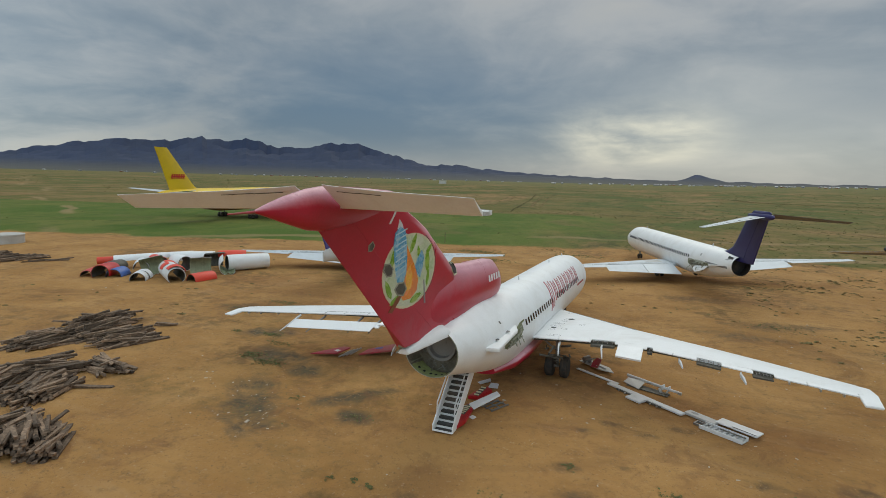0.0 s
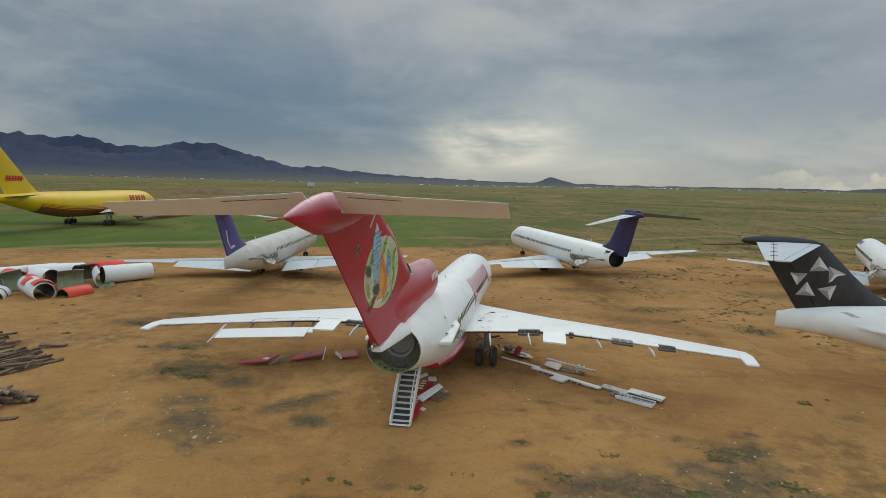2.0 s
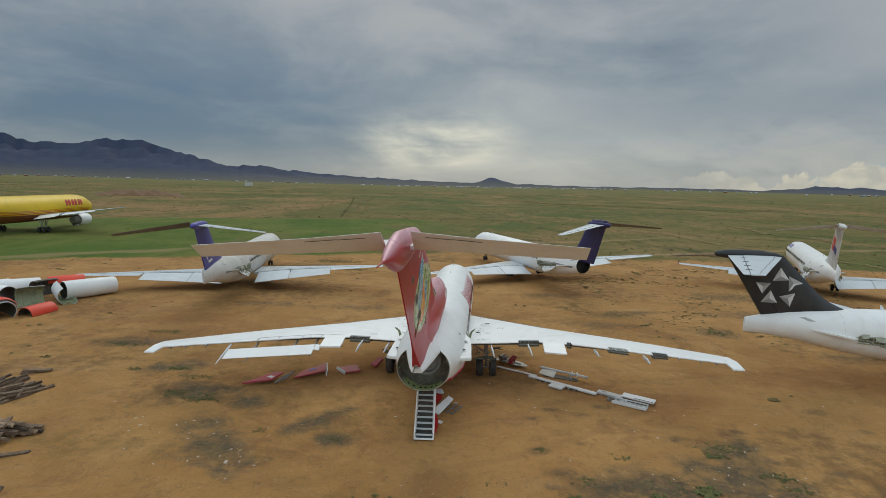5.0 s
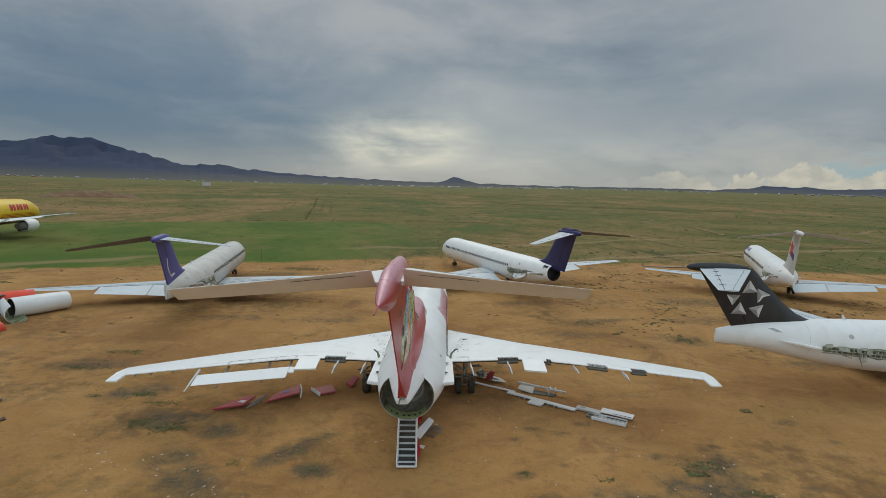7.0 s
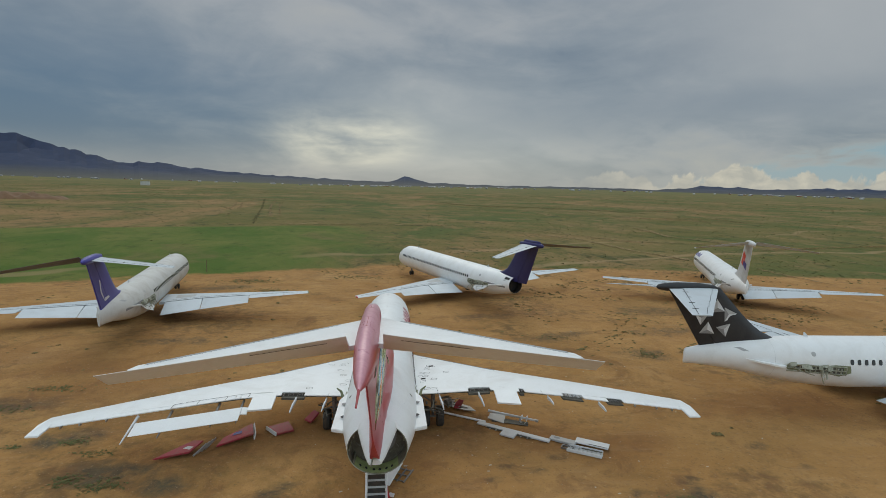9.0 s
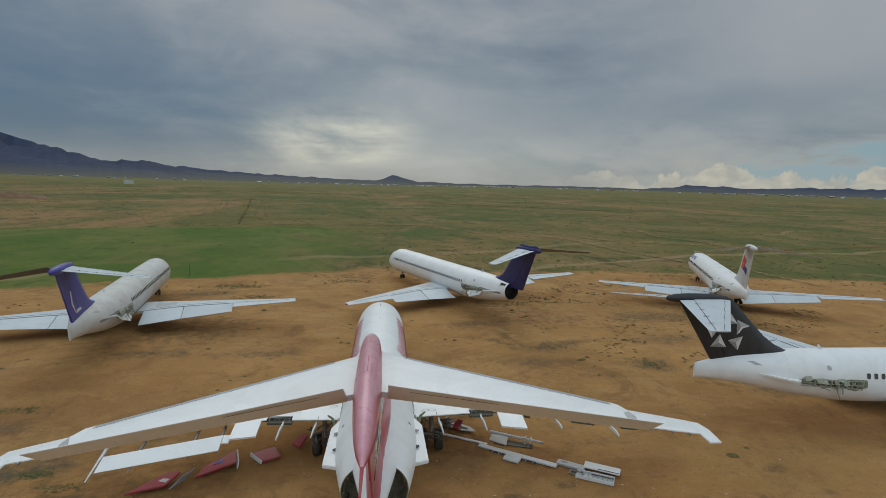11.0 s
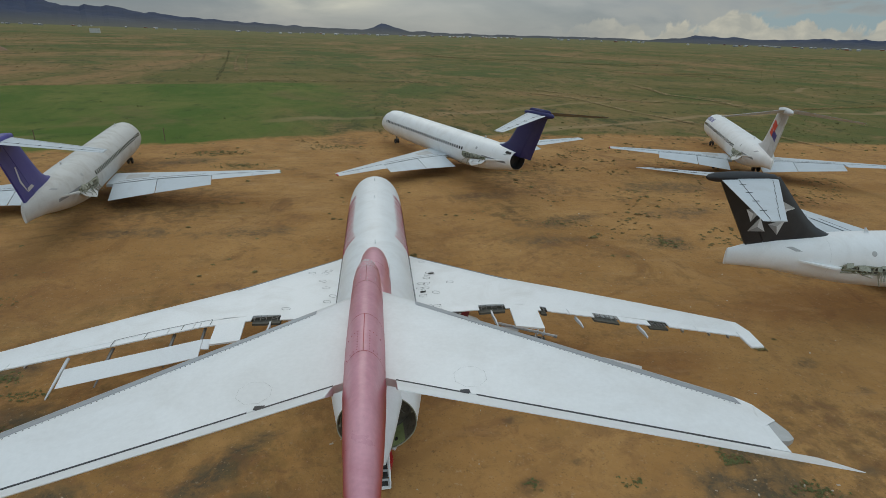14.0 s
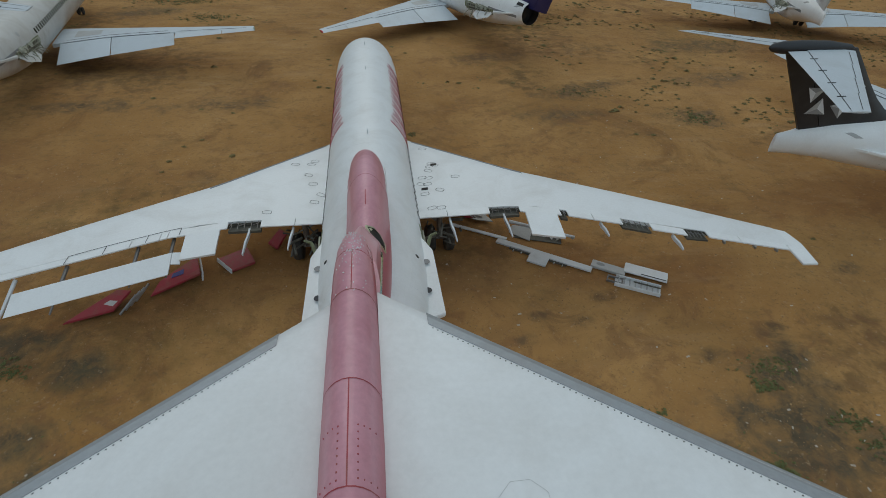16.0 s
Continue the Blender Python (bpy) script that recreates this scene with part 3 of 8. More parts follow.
    scrub = mix(scrub, (0.048, 0.060, 0.020), rng(noise_at(0.11, 8, 0.74, 0.3, (1, 0.6, 1), 123.0), 0.54, 0.64, 0.0, 0.8))
    scrub = mix(scrub, (0.045, 0.054, 0.018), rng(noise_at(0.45, 6, 0.72, 0.0, (1, 0.5, 1), 2.0), 0.56, 0.66, 0.0, 0.8))
    lush = mix((0.072, 0.116, 0.018), (0.135, 0.145, 0.034), rng(noise_at(0.05, 8, 0.7, 0.5, (1, 0.6, 1), 131.0), 0.42, 0.60))
    lush = mix(lush, (0.045, 0.070, 0.014), rng(noise_at(0.3, 7, 0.72, 0.0, (1, 0.5, 1), 133.0), 0.54, 0.66, 0.0, 0.7))
    lush = mix(lush, (0.17, 0.125, 0.052), rng(noise_at(0.03, 8, 0.7, 0.4, None, 135.0), 0.58, 0.68, 0.0, 0.6))
    # the green meadow to the left of the line of jets
    gx = mth("MULTIPLY", rng(sp.outputs["X"], 15.0, -35.0), rng(mth("SUBTRACT", sp.outputs["Y"], mth("MULTIPLY", sp.outputs["X"], 0.4)), 177.0, 168.0))
    gm = rng(mth("ADD", gx, mth("MULTIPLY", rng(big, 0.3, 0.7), 0.5)), 0.62, 0.95)
    scrub = mix(scrub, lush, gm)
    # haze over the far plain put into the colour: bluer and paler with distance
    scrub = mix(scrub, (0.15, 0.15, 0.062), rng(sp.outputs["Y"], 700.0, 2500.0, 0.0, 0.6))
    # dirt roads and gullies across the plain
    wob = mth("MULTIPLY", mth("SUBTRACT", noise_at(0.012, 4, 0.5, 0, None, 61.0), 0.5), 60.0)

    def road(nx, ny, c, w, fade=0.8):
        v = mth("ADD", mth("ADD", mth("MULTIPLY", sp.outputs["X"], nx), mth("MULTIPLY", sp.outputs["Y"], ny)), wob)
        v = mth("ABSOLUTE", mth("SUBTRACT", v, c), None)
        return rng(v, w, w * 0.4, 0.0, fade)
    for nx, ny, c, w, fd in ((-0.08, 1.0, 350, 3.5, 0.6), (-0.35, 0.93, 62, 2.0, 0.6), (-0.5, 0.86, 80, 2.0, 0.5), (0.1, 1.0, 560, 5, 0.7), (0.45, 0.9, -5, 2.5, 0.6)):
        brk = rng(noise_at(0.02, 3, 0.5, 0, None, c * 0.37 + 3.0), 0.42, 0.55)
        scrub = mix(scrub, (0.33, 0.22, 0.115), mth("MULTIPLY", road(nx, ny, c, w, fd), brk))
    # edge between yard and plain
    xl = rng(sp.outputs["X"], -100.0, 0.0, 30.0, 72.0)
    xr = rng(sp.outputs["X"], 45.0, 100.0, 0.0, 8.0)
    edge = mth("SUBTRACT", mth("SUBTRACT", sp.outputs["Y"], xl), mth("MULTIPLY", xr, -1.0))
    edge = mth("ADD", edge, mth("MULTIPLY", mth("SUBTRACT", noise_at(0.06, 7, 0.72, 0.0, None, 20.0), 0.5), 20.0))
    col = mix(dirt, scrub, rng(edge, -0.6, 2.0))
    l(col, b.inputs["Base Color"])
    b.inputs["Roughness"].default_value = 0.95
    b.inputs["Specular IOR Level"].default_value = 0.15
    bp = n("ShaderNodeBump", inputs={"Strength": 0.85, "Distance": 0.14})
    l(mth("ADD", fine, mth("MULTIPLY", tiny, 0.35)), bp.inputs["Height"])
    l(bp.outputs[0], b.inputs["Normal"])
    l(b.outputs[0], out.inputs[0])
    return m


def ground_z(x, y):
    """Level under the jets, with low swells, rising towards the hills far off."""
    d = math.hypot(x, y)
    near = min(1.0, max(0.0, (d - 60) / 300))
    w = noise.noise(Vector((x * 0.045, y * 0.045, 4.1))) * 0.10 + noise.noise(Vector((x * 0.18, y * 0.18, 1.3))) * 0.035
    side = min(1.0, max(0.0, (math.degrees(math.atan2(x, max(y, 1.0))) + 8) / 25))
    far = max(0.0, d - 300) * 0.0022 + max(0.0, d - 600) * 0.006 * side
    return w * (1 - near * 0.5) + near * noise.noise(Vector((x * 0.008, y * 0.008, 2.0))) * 0.8 + far - 0.05


def ground():
    rs = [0.0]
    r = 1.2
    while r < 4700:
        rs.append(r)
        r *= 1.055 if r > 30 else 1.0
        r += 1.2 if r <= 30 else 0
    k = 200
    vs = [(0, 10, ground_z(0, 10))]
    for r in rs[1:]:
        for i in range(k):
            a = 2 * math.pi * i / k
            x, y = r * math.sin(a), 10 + r * math.cos(a)
            vs.append((x, y, ground_z(x, y)))
    fs = [(0, 1 + (i + 1) % k, 1 + i) for i in range(k)]
    for j in range(len(rs) - 2):
        o, q = 1 + j * k, 1 + (j + 1) * k
        fs += [(o + i, o + (i + 1) % k, q + (i + 1) % k, q + i) for i in range(k)]
    me = bpy.data.meshes.new("ground")
    me.from_pydata(vs, [], fs)
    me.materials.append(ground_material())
    me.polygons.foreach_set("use_smooth", [True] * len(fs))
    return tagged(new("ground", me), "red-brown desert earth with weeds running out into green scrub plain", "ground", kind="structure")


ground()


def hills():
    """The far ranges: ridge lines of real height, with spurs running down to the plain."""
    crest = [(-120, 1.0), (-100, 1.4), (-85, 1.2), (-72, 1.3), (-64, 1.37), (-60, 2.32), (-54.8, 2.97), (-51.5, 2.85), (-48.9, 3.58), (-46.6, 3.3), (-43.7, 3.42), (-41.3, 2.74), (-38.7, 2.96),
             (-36.8, 3.44), (-33.3, 3.35), (-29.7, 2.2), (-26, 1.4), (-22, 1.5), (-18, 1.0), (-12, 0.72), (-3.5, 0.48), (-0.6, 0.45), (0.9, 1.06), (3.4, 0.45), (12, 0.4), (19.5, 0.46), (27, 0.42),
             (30.9, 0.83), (36.7, 0.73), (42.6, 1.0), (50, 0.75), (60, 0.9), (75, 0.6), (100, 0.8), (140, 0.5), (240, 1.0)]
    # distance haze is painted into the slopes as dark blue
    m = surface("hazy_hill_slopes", (0.015, 0.029, 0.074), 0.95, dirt=(0.031, 0.037, 0.056), amount=0.8, scale=0.0016, grain=0.02, bump=0, vary=0.12)
    tree = m.node_tree
    bsdf = [q for q in tree.nodes if q.type == "BSDF_PRINCIPLED"][0]
    hazy_rock = bsdf.inputs["Base Color"].links[0].from_socket
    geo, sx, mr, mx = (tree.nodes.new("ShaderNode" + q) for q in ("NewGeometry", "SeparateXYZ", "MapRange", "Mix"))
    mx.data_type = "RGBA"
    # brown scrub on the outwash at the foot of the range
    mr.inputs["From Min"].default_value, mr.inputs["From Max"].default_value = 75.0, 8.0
    for a_, b_ in ((geo.outputs["Position"], sx.inputs[0]), (sx.outputs["Z"], mr.inputs["Value"]), (mr.outputs[0], mx.inputs[0]), (hazy_rock, mx.inputs[6]), (mx.outputs[2], bsdf.inputs["Base Color"])):
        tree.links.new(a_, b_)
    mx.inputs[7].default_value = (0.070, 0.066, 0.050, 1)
    rows_, vs, fs = 12, [], []
    az = [-120 + 0.4 * i for i in range(901)]
    for j in range(rows_):
        f = j / (rows_ - 1)
        d = 3300 + 1000 * f
        for a in az:
            h = 0.0
            for (p, hp), (q, hq) in zip(crest, crest[1:]):
                if p <= a <= q:
                    u = (a - p) / (q - p)
                    h = hp + (hq - hp) * u
                    break
            h += 0.19 * min(1.6, h) * noise.fractal(Vector((a * 0.9, 7.7, 0)), 0.7, 2.1, 7)
            spur = 0.5 + 0.5 * noise.fractal(Vector((a * 0.33, f * 2.5, 3.3)), 0.9, 2.1, 4)
            g = f if f > 0.98 else f ** 1.35 * (0.72 + 0.42 * spur * f)
            z = (d * math.tan(radians(max(0.2, h)))) * g + 13 * f - 2
            vs.append((d * math.sin(radians(a)), -10 + d * math.cos(radians(a)), z - (0 if j else 8)))
    k = len(az)
    for j in range(rows_ - 1):
        fs += [(j * k + i, j * k + i + 1, (j + 1) * k + i + 1, (j + 1) * k + i) for i in range(k - 1)]
    me = bpy.data.meshes.new("backdrop_hills")
    me.from_pydata(vs, [], fs)
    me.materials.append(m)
    return tagged(new("backdrop_hills", me), "desert mountain range behind the plain, blue-grey with painted haze", "mountains", kind="structure")


hills()

# ---------------------------------------------------------------- the three-engined jet with the red tail
def hull_side(prof, y, zf):
    """Half width of a hull at y and the share zf of its height above the middle."""
    for a, b in zip(prof, prof[1:]):
        if b[0] <= y <= a[0]:
            u = (a[0] - y) / (a[0] - b[0])
            rx, zt, zb = (a[i] + (b[i] - a[i]) * u for i in (1, 2, 3))
            return rx, zt, zb
    return prof[-1][1:4]


def hull_point(prof, y, ang, off=0.0):
    """A point of a hull's skin: ang in degrees from the right side, up positive."""
    rx, zt, zb = hull_side(prof, y, 0)
    cz = zb + (zt - zb) * 0.5
    rz = (zt - zb) * 0.5
    c, s = math.cos(radians(ang)), math.sin(radians(ang))
    nv = Vector((c / rx, 0, s / rz)).normalized()
    return Vector((rx * c, y, cz + rz * s)) + nv * off, nv


def hull(prof, n=40, cap=(True, True)):
    rings = []
    for y, rx, zt, zb in prof:
        cz, rz = (zt + zb) / 2, (zt - zb) / 2
        rings.append(ring(y, 0, cz, rx, rz, rz, n))
    return loft(rings, cap)


def dense(prof, step=1.2):
    """The stations of a hull, rounded between."""
    out = []
    for i, (a, b) in enumerate(zip(prof, prof[1:])):
        k = max(1, int((a[0] - b[0]) / step))
        p0 = prof[i - 1] if i else a
        p3 = prof[i + 2] if i + 2 < len(prof) else b
        for j in range(k):
            u = j / k
            vals = [a[0] + (b[0] - a[0]) * u]
            for q in (1, 2, 3):
                ma = (b[q] - p0[q]) / (b[0] - p0[0]) * (b[0] - a[0])
                mb = (p3[q] - a[q]) / (p3[0] - a[0]) * (b[0] - a[0])
                h = (2 * u ** 3 - 3 * u * u + 1) * a[q] + (u ** 3 - 2 * u * u + u) * ma + (-2 * u ** 3 + 3 * u * u) * b[q] + (u ** 3 - u * u) * mb
                vals.append(h)
            out.append(tuple(vals))
    out.append(prof[-1])
    return out


def skin_patch(prof, outline, off=0.006, thick=0.004, sub=1):
    """A marking laid on the skin: outline of (y, ang)."""
    bm = bmesh.new()
    fine_ = []
    for (y0, g0), (y1, g1) in zip(outline, outline[1:] + outline[:1]):
        m_ = max(1, int(max(abs(g1 - g0) / 5, abs(y1 - y0) / 0.7)))
        fine_ += [(y0 + (y1 - y0) * i / m_, g0 + (g1 - g0) * i / m_) for i in range(m_)]
    cy, cg = sum(p[0] for p in fine_) / len(fine_), sum(p[1] for p in fine_) / len(fine_)
    rings_ = [[bm.verts.new(hull_point(prof, cy + (y - cy) * q, cg + (g - cg) * q, off)[0]) for y, g in fine_] for q in (1.0, 0.8, 0.6, 0.4, 0.2)]
    low = [bm.verts.new(hull_point(prof, y, g, off - 0.03)[0]) for y, g in fine_]
    k = len(fine_)
    for a, b in zip([low] + rings_, rings_):
        for i in range(k):
            bm.faces.new((a[i], a[(i + 1) % k], b[(i + 1) % k], b[i]))
    bm.faces.new(rings_[-1])
    return bm


def windows(prof, parent, ys, ang, side, w=0.26, h=0.36, mat=None):
    """A row of cabin windows, each a rounded pane set a few millimetres proud in a thin rim."""
    me = None
    for y in ys:
        a = ang if side > 0 else 180 - ang
        c, nv = hull_point(prof, y, a, 0.004)
        if me is None:
            bm = bmesh.new()
            pts = []
            for i in range(12):
                t = 2 * math.pi * i / 12
                cx, sx = math.cos(t), math.sin(t)
                pts.append((math.copysign(abs(cx) ** 0.6, cx) * w / 2, math.copysign(abs(sx) ** 0.6, sx) * h / 2, 0))
            plate(pts, (0, 0, 1), 0.012, bm)
            ob = part("window", bm, mat or GLASS, parent)
            me = ob.data
        else:
            ob = new("window", me)
            ob.parent = parent
        zx = nv
        xx = Vector((0, 1, 0))
        yx = zx.cross(xx)
        m = Matrix((xx, yx, zx)).transposed().to_4x4()
        m.translation = c
        ob.matrix_local = m


def strut_gear(parent, x, y, ztop, r=0.62, w=0.42, gap=0.55, name="main_gear", track=1):
    """A landing gear leg: oleo, drag brace, torque links, axle and two wheels."""
    bm = rod((x, y, ztop), (x, y, r + 0.5), 0.14, 0.13, 12)
    rod((x, y, r + 0.6), (x, y, r), 0.085, 0.085, 12, bm)
    rod((x - gap / 2 - 0.1, y, r), (x + gap / 2 + 0.1, y, r), 0.07, 0.07, 10, bm)
    rod((x, y, r + 0.9), (x - track * 0.9, y + 0.1, ztop), 0.06, 0.06, 8, bm)
    rod((x, y, r + 0.8), (x, y + 1.0, ztop), 0.055, 0.055, 8, bm)
    rod((x, y - 0.1, r + 0.7), (x, y - 0.32, r + 0.4), 0.035, 0.035, 6, bm)
    rod((x, y - 0.32, r + 0.4), (x, y - 0.06, r + 0.1), 0.035, 0.035, 6, bm)
    leg = smooth(part(name, bm, STEEL, parent, "greasy steel landing gear leg"))
    for s in (-1, 1):
        wheel(leg, (x + s * gap / 2, y, r), r, w)
    return leg


FIN_TE = [(5.0, -6.75), (9.8, -11.55), (10.3, -12.0)]


def red_tail_jet():
    jet = thing("airliner", pose(0.27, 0, 0, 0, -1.25, 0), "white stripped three-engined airliner with a faded red tail", "airplane")
    prof = dense([(26.9, 0.03, 2.95, 2.85), (26.6, 0.45, 3.35, 2.35), (25.8, 0.92, 3.75, 1.95), (24.6, 1.38, 4.45, 1.6), (23.0, 1.72, 4.98, 1.32), (20.5, 1.88, 5.2, 1.2), (12, 1.88, 5.2, 1.2), (5, 1.88, 5.2, 1.2),
                  (2.4, 1.88, 5.2, 1.35), (0, 1.80, 5.24, 1.9), (-2.0, 1.60, 5.28, 2.5), (-4.3, 1.22, 5.25, 3.08)], 0.8)
    fus = smooth(part("fuselage", hull(prof, 48, (True, False)), WHITE, jet, "white fuselage with torn panels"))
    # the open rear end: green edge ring, inner wall, bulkhead and duct ring
    part("bay_rim", loft([ring(-4.30, 0, 4.165, 1.222, 1.087, 1.087, 40), ring(-4.33, 0, 4.165, 1.222, 1.087, 1.087, 40), ring(-4.33, 0, 4.165, 1.195, 1.06, 1.06, 40), ring(-4.30, 0, 4.165, 1.19, 1.055, 1.055, 40)], (False, False)), PALEFRAME, fus, "pale cut rim of the open engine bay")
    part("bay_wall", loft([ring(-4.30, 0, 4.165, 1.19, 1.055, 1.055, 40), ring(-3.2, 0, 4.0, 1.15, 1.05, 1.05, 40)], (False, False)), BAYWALL, fus, "grimy brown inner wall of the engine bay")
    bm = bmesh.new()
    arc = []
    for y, cz_, rx_, rz_ in ((-4.29, 4.163, 1.18, 1.045), (-3.75, 4.08, 1.16, 1.04), (-3.3, 4.015, 1.14, 1.035)):
        arc.append([bm.verts.new((rx_ * math.cos(radians(a_)), y, cz_ + rz_ * math.sin(radians(a_)))) for a_ in spaced(218, 316, 15)])
    for p, q in zip(arc, arc[1:]):
        for i in range(14):
            bm.faces.new((p[i], p[i + 1], q[i + 1], q[i]))
    floor_ = part("bay_floor", bm, BAYGREEN, fus, "yellow-green primed floor of the engine bay")
    for a_ in (232, 246, 262, 274, 288, 300):
        c_ = Vector((1.165 * math.cos(radians(a_)), -4.0, 4.12 + 1.02 * math.sin(radians(a_))))
        n_ = Vector((-math.cos(radians(a_)), 0, -math.sin(radians(a_))))
        t_ = Vector((n_.z, 0, -n_.x))
        part("drain_hole", plate([c_ + n_ * 0.012 + t_ * 0.06 * math.cos(q) + Vector((0, 0.09, 0)) * math.sin(q) for q in spaced(0, 5.5, 8)], n_, 0.006), DARK, floor_)
    for a_ in range(20, 340, 32):
        if 218 < a_ < 316:
            continue
        c_ = Vector((1.13 * math.cos(radians(a_)), 0, 4.1 + 1.0 * math.sin(radians(a_))))
        part("stringer", rod(c_ + Vector((0, -4.27, 0.03)), c_ + Vector((0, -3.26, -0.06)), 0.03, n=6), PALEFRAME, fus)
    bulk = part("bulkhead", loft([ring(-3.25, 0, 4.0, 1.16, 1.06, 1.06, 40), ring(-3.15, 0, 4.0, 1.16, 1.06, 1.06, 40)]), BAYWALL, fus, "grimy engine bay bulkhead")
    part("duct_ring", loft([ring(-3.25, 0.05, 4.25, 0.72, 0.72, 0.72, 32), ring(-3.5, 0.05, 4.25, 0.70, 0.70, 0.70, 32), ring(-3.5, 0.05, 4.25, 0.58, 0.58, 0.58, 32), ring(-3.28, 0.05, 4.25, 0.55, 0.55, 0.55, 32)], (False, True)), MIDGREY, bulk)
    rnd = random.Random(5)
    bm = bmesh.new()
    for i in range(26):
        a = rnd.uniform(0, 2 * math.pi)
        r0 = rnd.uniform(0.6, 0.95)
        p = Vector((r0 * math.cos(a), -3.3 - rnd.uniform(0, 0.2), 4.0 + r0 * math.sin(a) * 0.95))
        rod(p, p + Vector((rnd.uniform(-0.25, 0.25), rnd.uniform(-0.16, 0.05), rnd.uniform(-0.25, 0.25))), rnd.uniform(0.01, 0.026), n=6, bm=bm)
    tagged(part("pipework", bm, STEEL, bulk), kind="stuff")
    # white fillet that swells out of the crown under the intake, and runs on aft as a point each side of the fin root
    swell = [(-4.29, 0.24), (-3.6, 0.25), (-1.8, 0.31), (0.6, 0.33), (2.2, 0.2), (3.6, 0.0)]
    reach = [(-4.29, 0.95), (-3.6, 1.05), (-1.8, 1.25), (0.6, 1.3), (2.2, 1.0), (3.6, 0.6)]
    bm = bmesh.new()
    grid = []
    for y in spaced(3.6, -4.29, 26):
        rx_, zt_, zb_ = hull_side(prof, y, 0)
        w_, h_ = lerp_table(reach, y), lerp_table(swell, y)
        row_ = []
        for i in range(25):
            x = w_ * (-1 + i / 12)
            z = (zt_ + zb_) / 2 + (zt_ - zb_) / 2 * math.sqrt(max(0.0, 1 - (x / rx_) ** 2))
            row_.append(bm.verts.new((x, y, z + (h_ + 0.012) * (1 - (x / w_) ** 2) ** 1.6 - 0.008)))
        grid.append(row_)
    for p, q in zip(grid, grid[1:]):
        for i in range(24):
            bm.faces.new((p[i], p[i + 1], q[i + 1], q[i]))
    bmesh.ops.recalc_face_normals(bm, faces=bm.faces)
    smooth(part("crown_fairing", bm, WHITE, fus, "white swelling of the crown under the intake"), 60)
    bm = loft([ring(y, 0, cz, rx, rt, rb, 40) for y, cz, rx, rt, rb in ((-4.0, 4.93, 0.78, 0.42, 0.04), (-4.3, 4.93, 0.78, 0.46, 0.04), (-4.7, 4.92, 0.70, 0.44, 0.03), (-5.4, 4.88, 0.56, 0.38, 0.03), (-6.2, 4.84, 0.38, 0.26, 0.03), (-6.7, 4.82, 0.23, 0.16, 0.03))])
    smooth(part("fin_fillet", bm, WHITE, fus, "white fillet running to a point under the fin"), 60)
    # wing-body fairing with red belly
    bm = loft([ring(y, 0, 1.72, rx, 0.3, rb, 28, 0.85) for y, rx, rb in ((13.5, 0.9, 0.4), (12.5, 1.4, 0.62), (10, 1.72, 0.72), (5, 1.74, 0.72), (3, 1.6, 0.62), (1.0, 1.0, 0.2))])
    smooth(part("belly_fairing", bm, RED, jet, "red belly fairing"))
    # engine pylon stubs with torn skin
    for s in (-1, 1):
        bm = plate([(s * 1.6, 2.3, 4.05), (s * 2.08, 1.2, 4.0), (s * 2.15, -1.85, 3.9), (s * 1.1, -2.3, 3.95)], (0, 0, -1), 0.16)
        bmesh.ops.bevel(bm, geom=bm.edges[:], offset=0.03, segments=2, affect="EDGES")
        st = part("engine_pylon", bm, WHITE, jet, "cut-off engine pylon stub")
        part("vent", plate([(s * 1.7 + 0.13 * math.cos(a), -0.9 + 0.13 * math.sin(a), 4.02) for a in spaced(0, 5.8, 10)], (0, 0, 1), 0.012), SEAM, st)
        part("vent", plate([(s * 1.75 + 0.16 * math.cos(a), 0.5 + 0.13 * math.sin(a), 4.05) for a in spaced(0, 5.8, 10)], (0, 0, 1), 0.012), MIDGREY, st)
        outline = [(2.9, 22), (2.1, 16), (1.2, 12), (0.2, 4), (-0.6, -2), (0.3, -10), (1.4, -8), (2.3, -2), (3.0, 8)]
        if s < 0:
            outline = [(y, 180 - g) for y, g in outline]
        tear = part("torn_opening", skin_patch(prof, outline, 0.008), PRIMER, fus, "torn skin showing green primed frames")
        bm = bmesh.new()
        rnd = random.Random(31 + s)
        for i in range(6):
            y = 2.6 - i * 0.5 + rnd.uniform(-0.15, 0.15)
            g = 14 - i * 3.2 + rnd.uniform(-3, 3)
            drop_ = rnd.uniform(4, 13)
            g0, g1 = (g, g - drop_) if s > 0 else (180 - g, 180 - g + drop_)
            rod(hull_point(prof, y, g0, 0.05)[0], hull_point(prof, y - rnd.uniform(0, 0.4), g1, 0.05)[0], rnd.uniform(0.02, 0.05), n=6, bm=bm)
        for a_ in (10, 2, -5):
            g0, g1 = (a_ + 6, a_ - 4) if s > 0 else (174 - a_, 184 - a_)
            rod(hull_point(prof, 2.6, g0, 0.06)[0], hull_point(prof, 0.3, g1, 0.06)[0], 0.035, n=6, bm=bm)
        for i in range(4):
            p = hull_point(prof, 2.4 - i * 0.6, (2 if s > 0 else 178), 0.06)[0]
            rod(p, p + Vector((s * 0.2, -0.15, rnd.uniform(-0.35, -0.1))), 0.03, n=6, bm=bm)
        part("torn_frame", bm, PALEFRAME, tear)
        # bent strut at the front of the pylon
        bm = rod((s * 1.95, 1.6, 3.9), (s * 2.06, 1.75, 4.2), 0.08, 0.06)
        rod((s * 2.06, 1.75, 4.2), (s * 2.25, 1.6, 4.42), 0.05, 0.04, bm=bm)
        part("bent_strut", bm, PRIMER, jet)
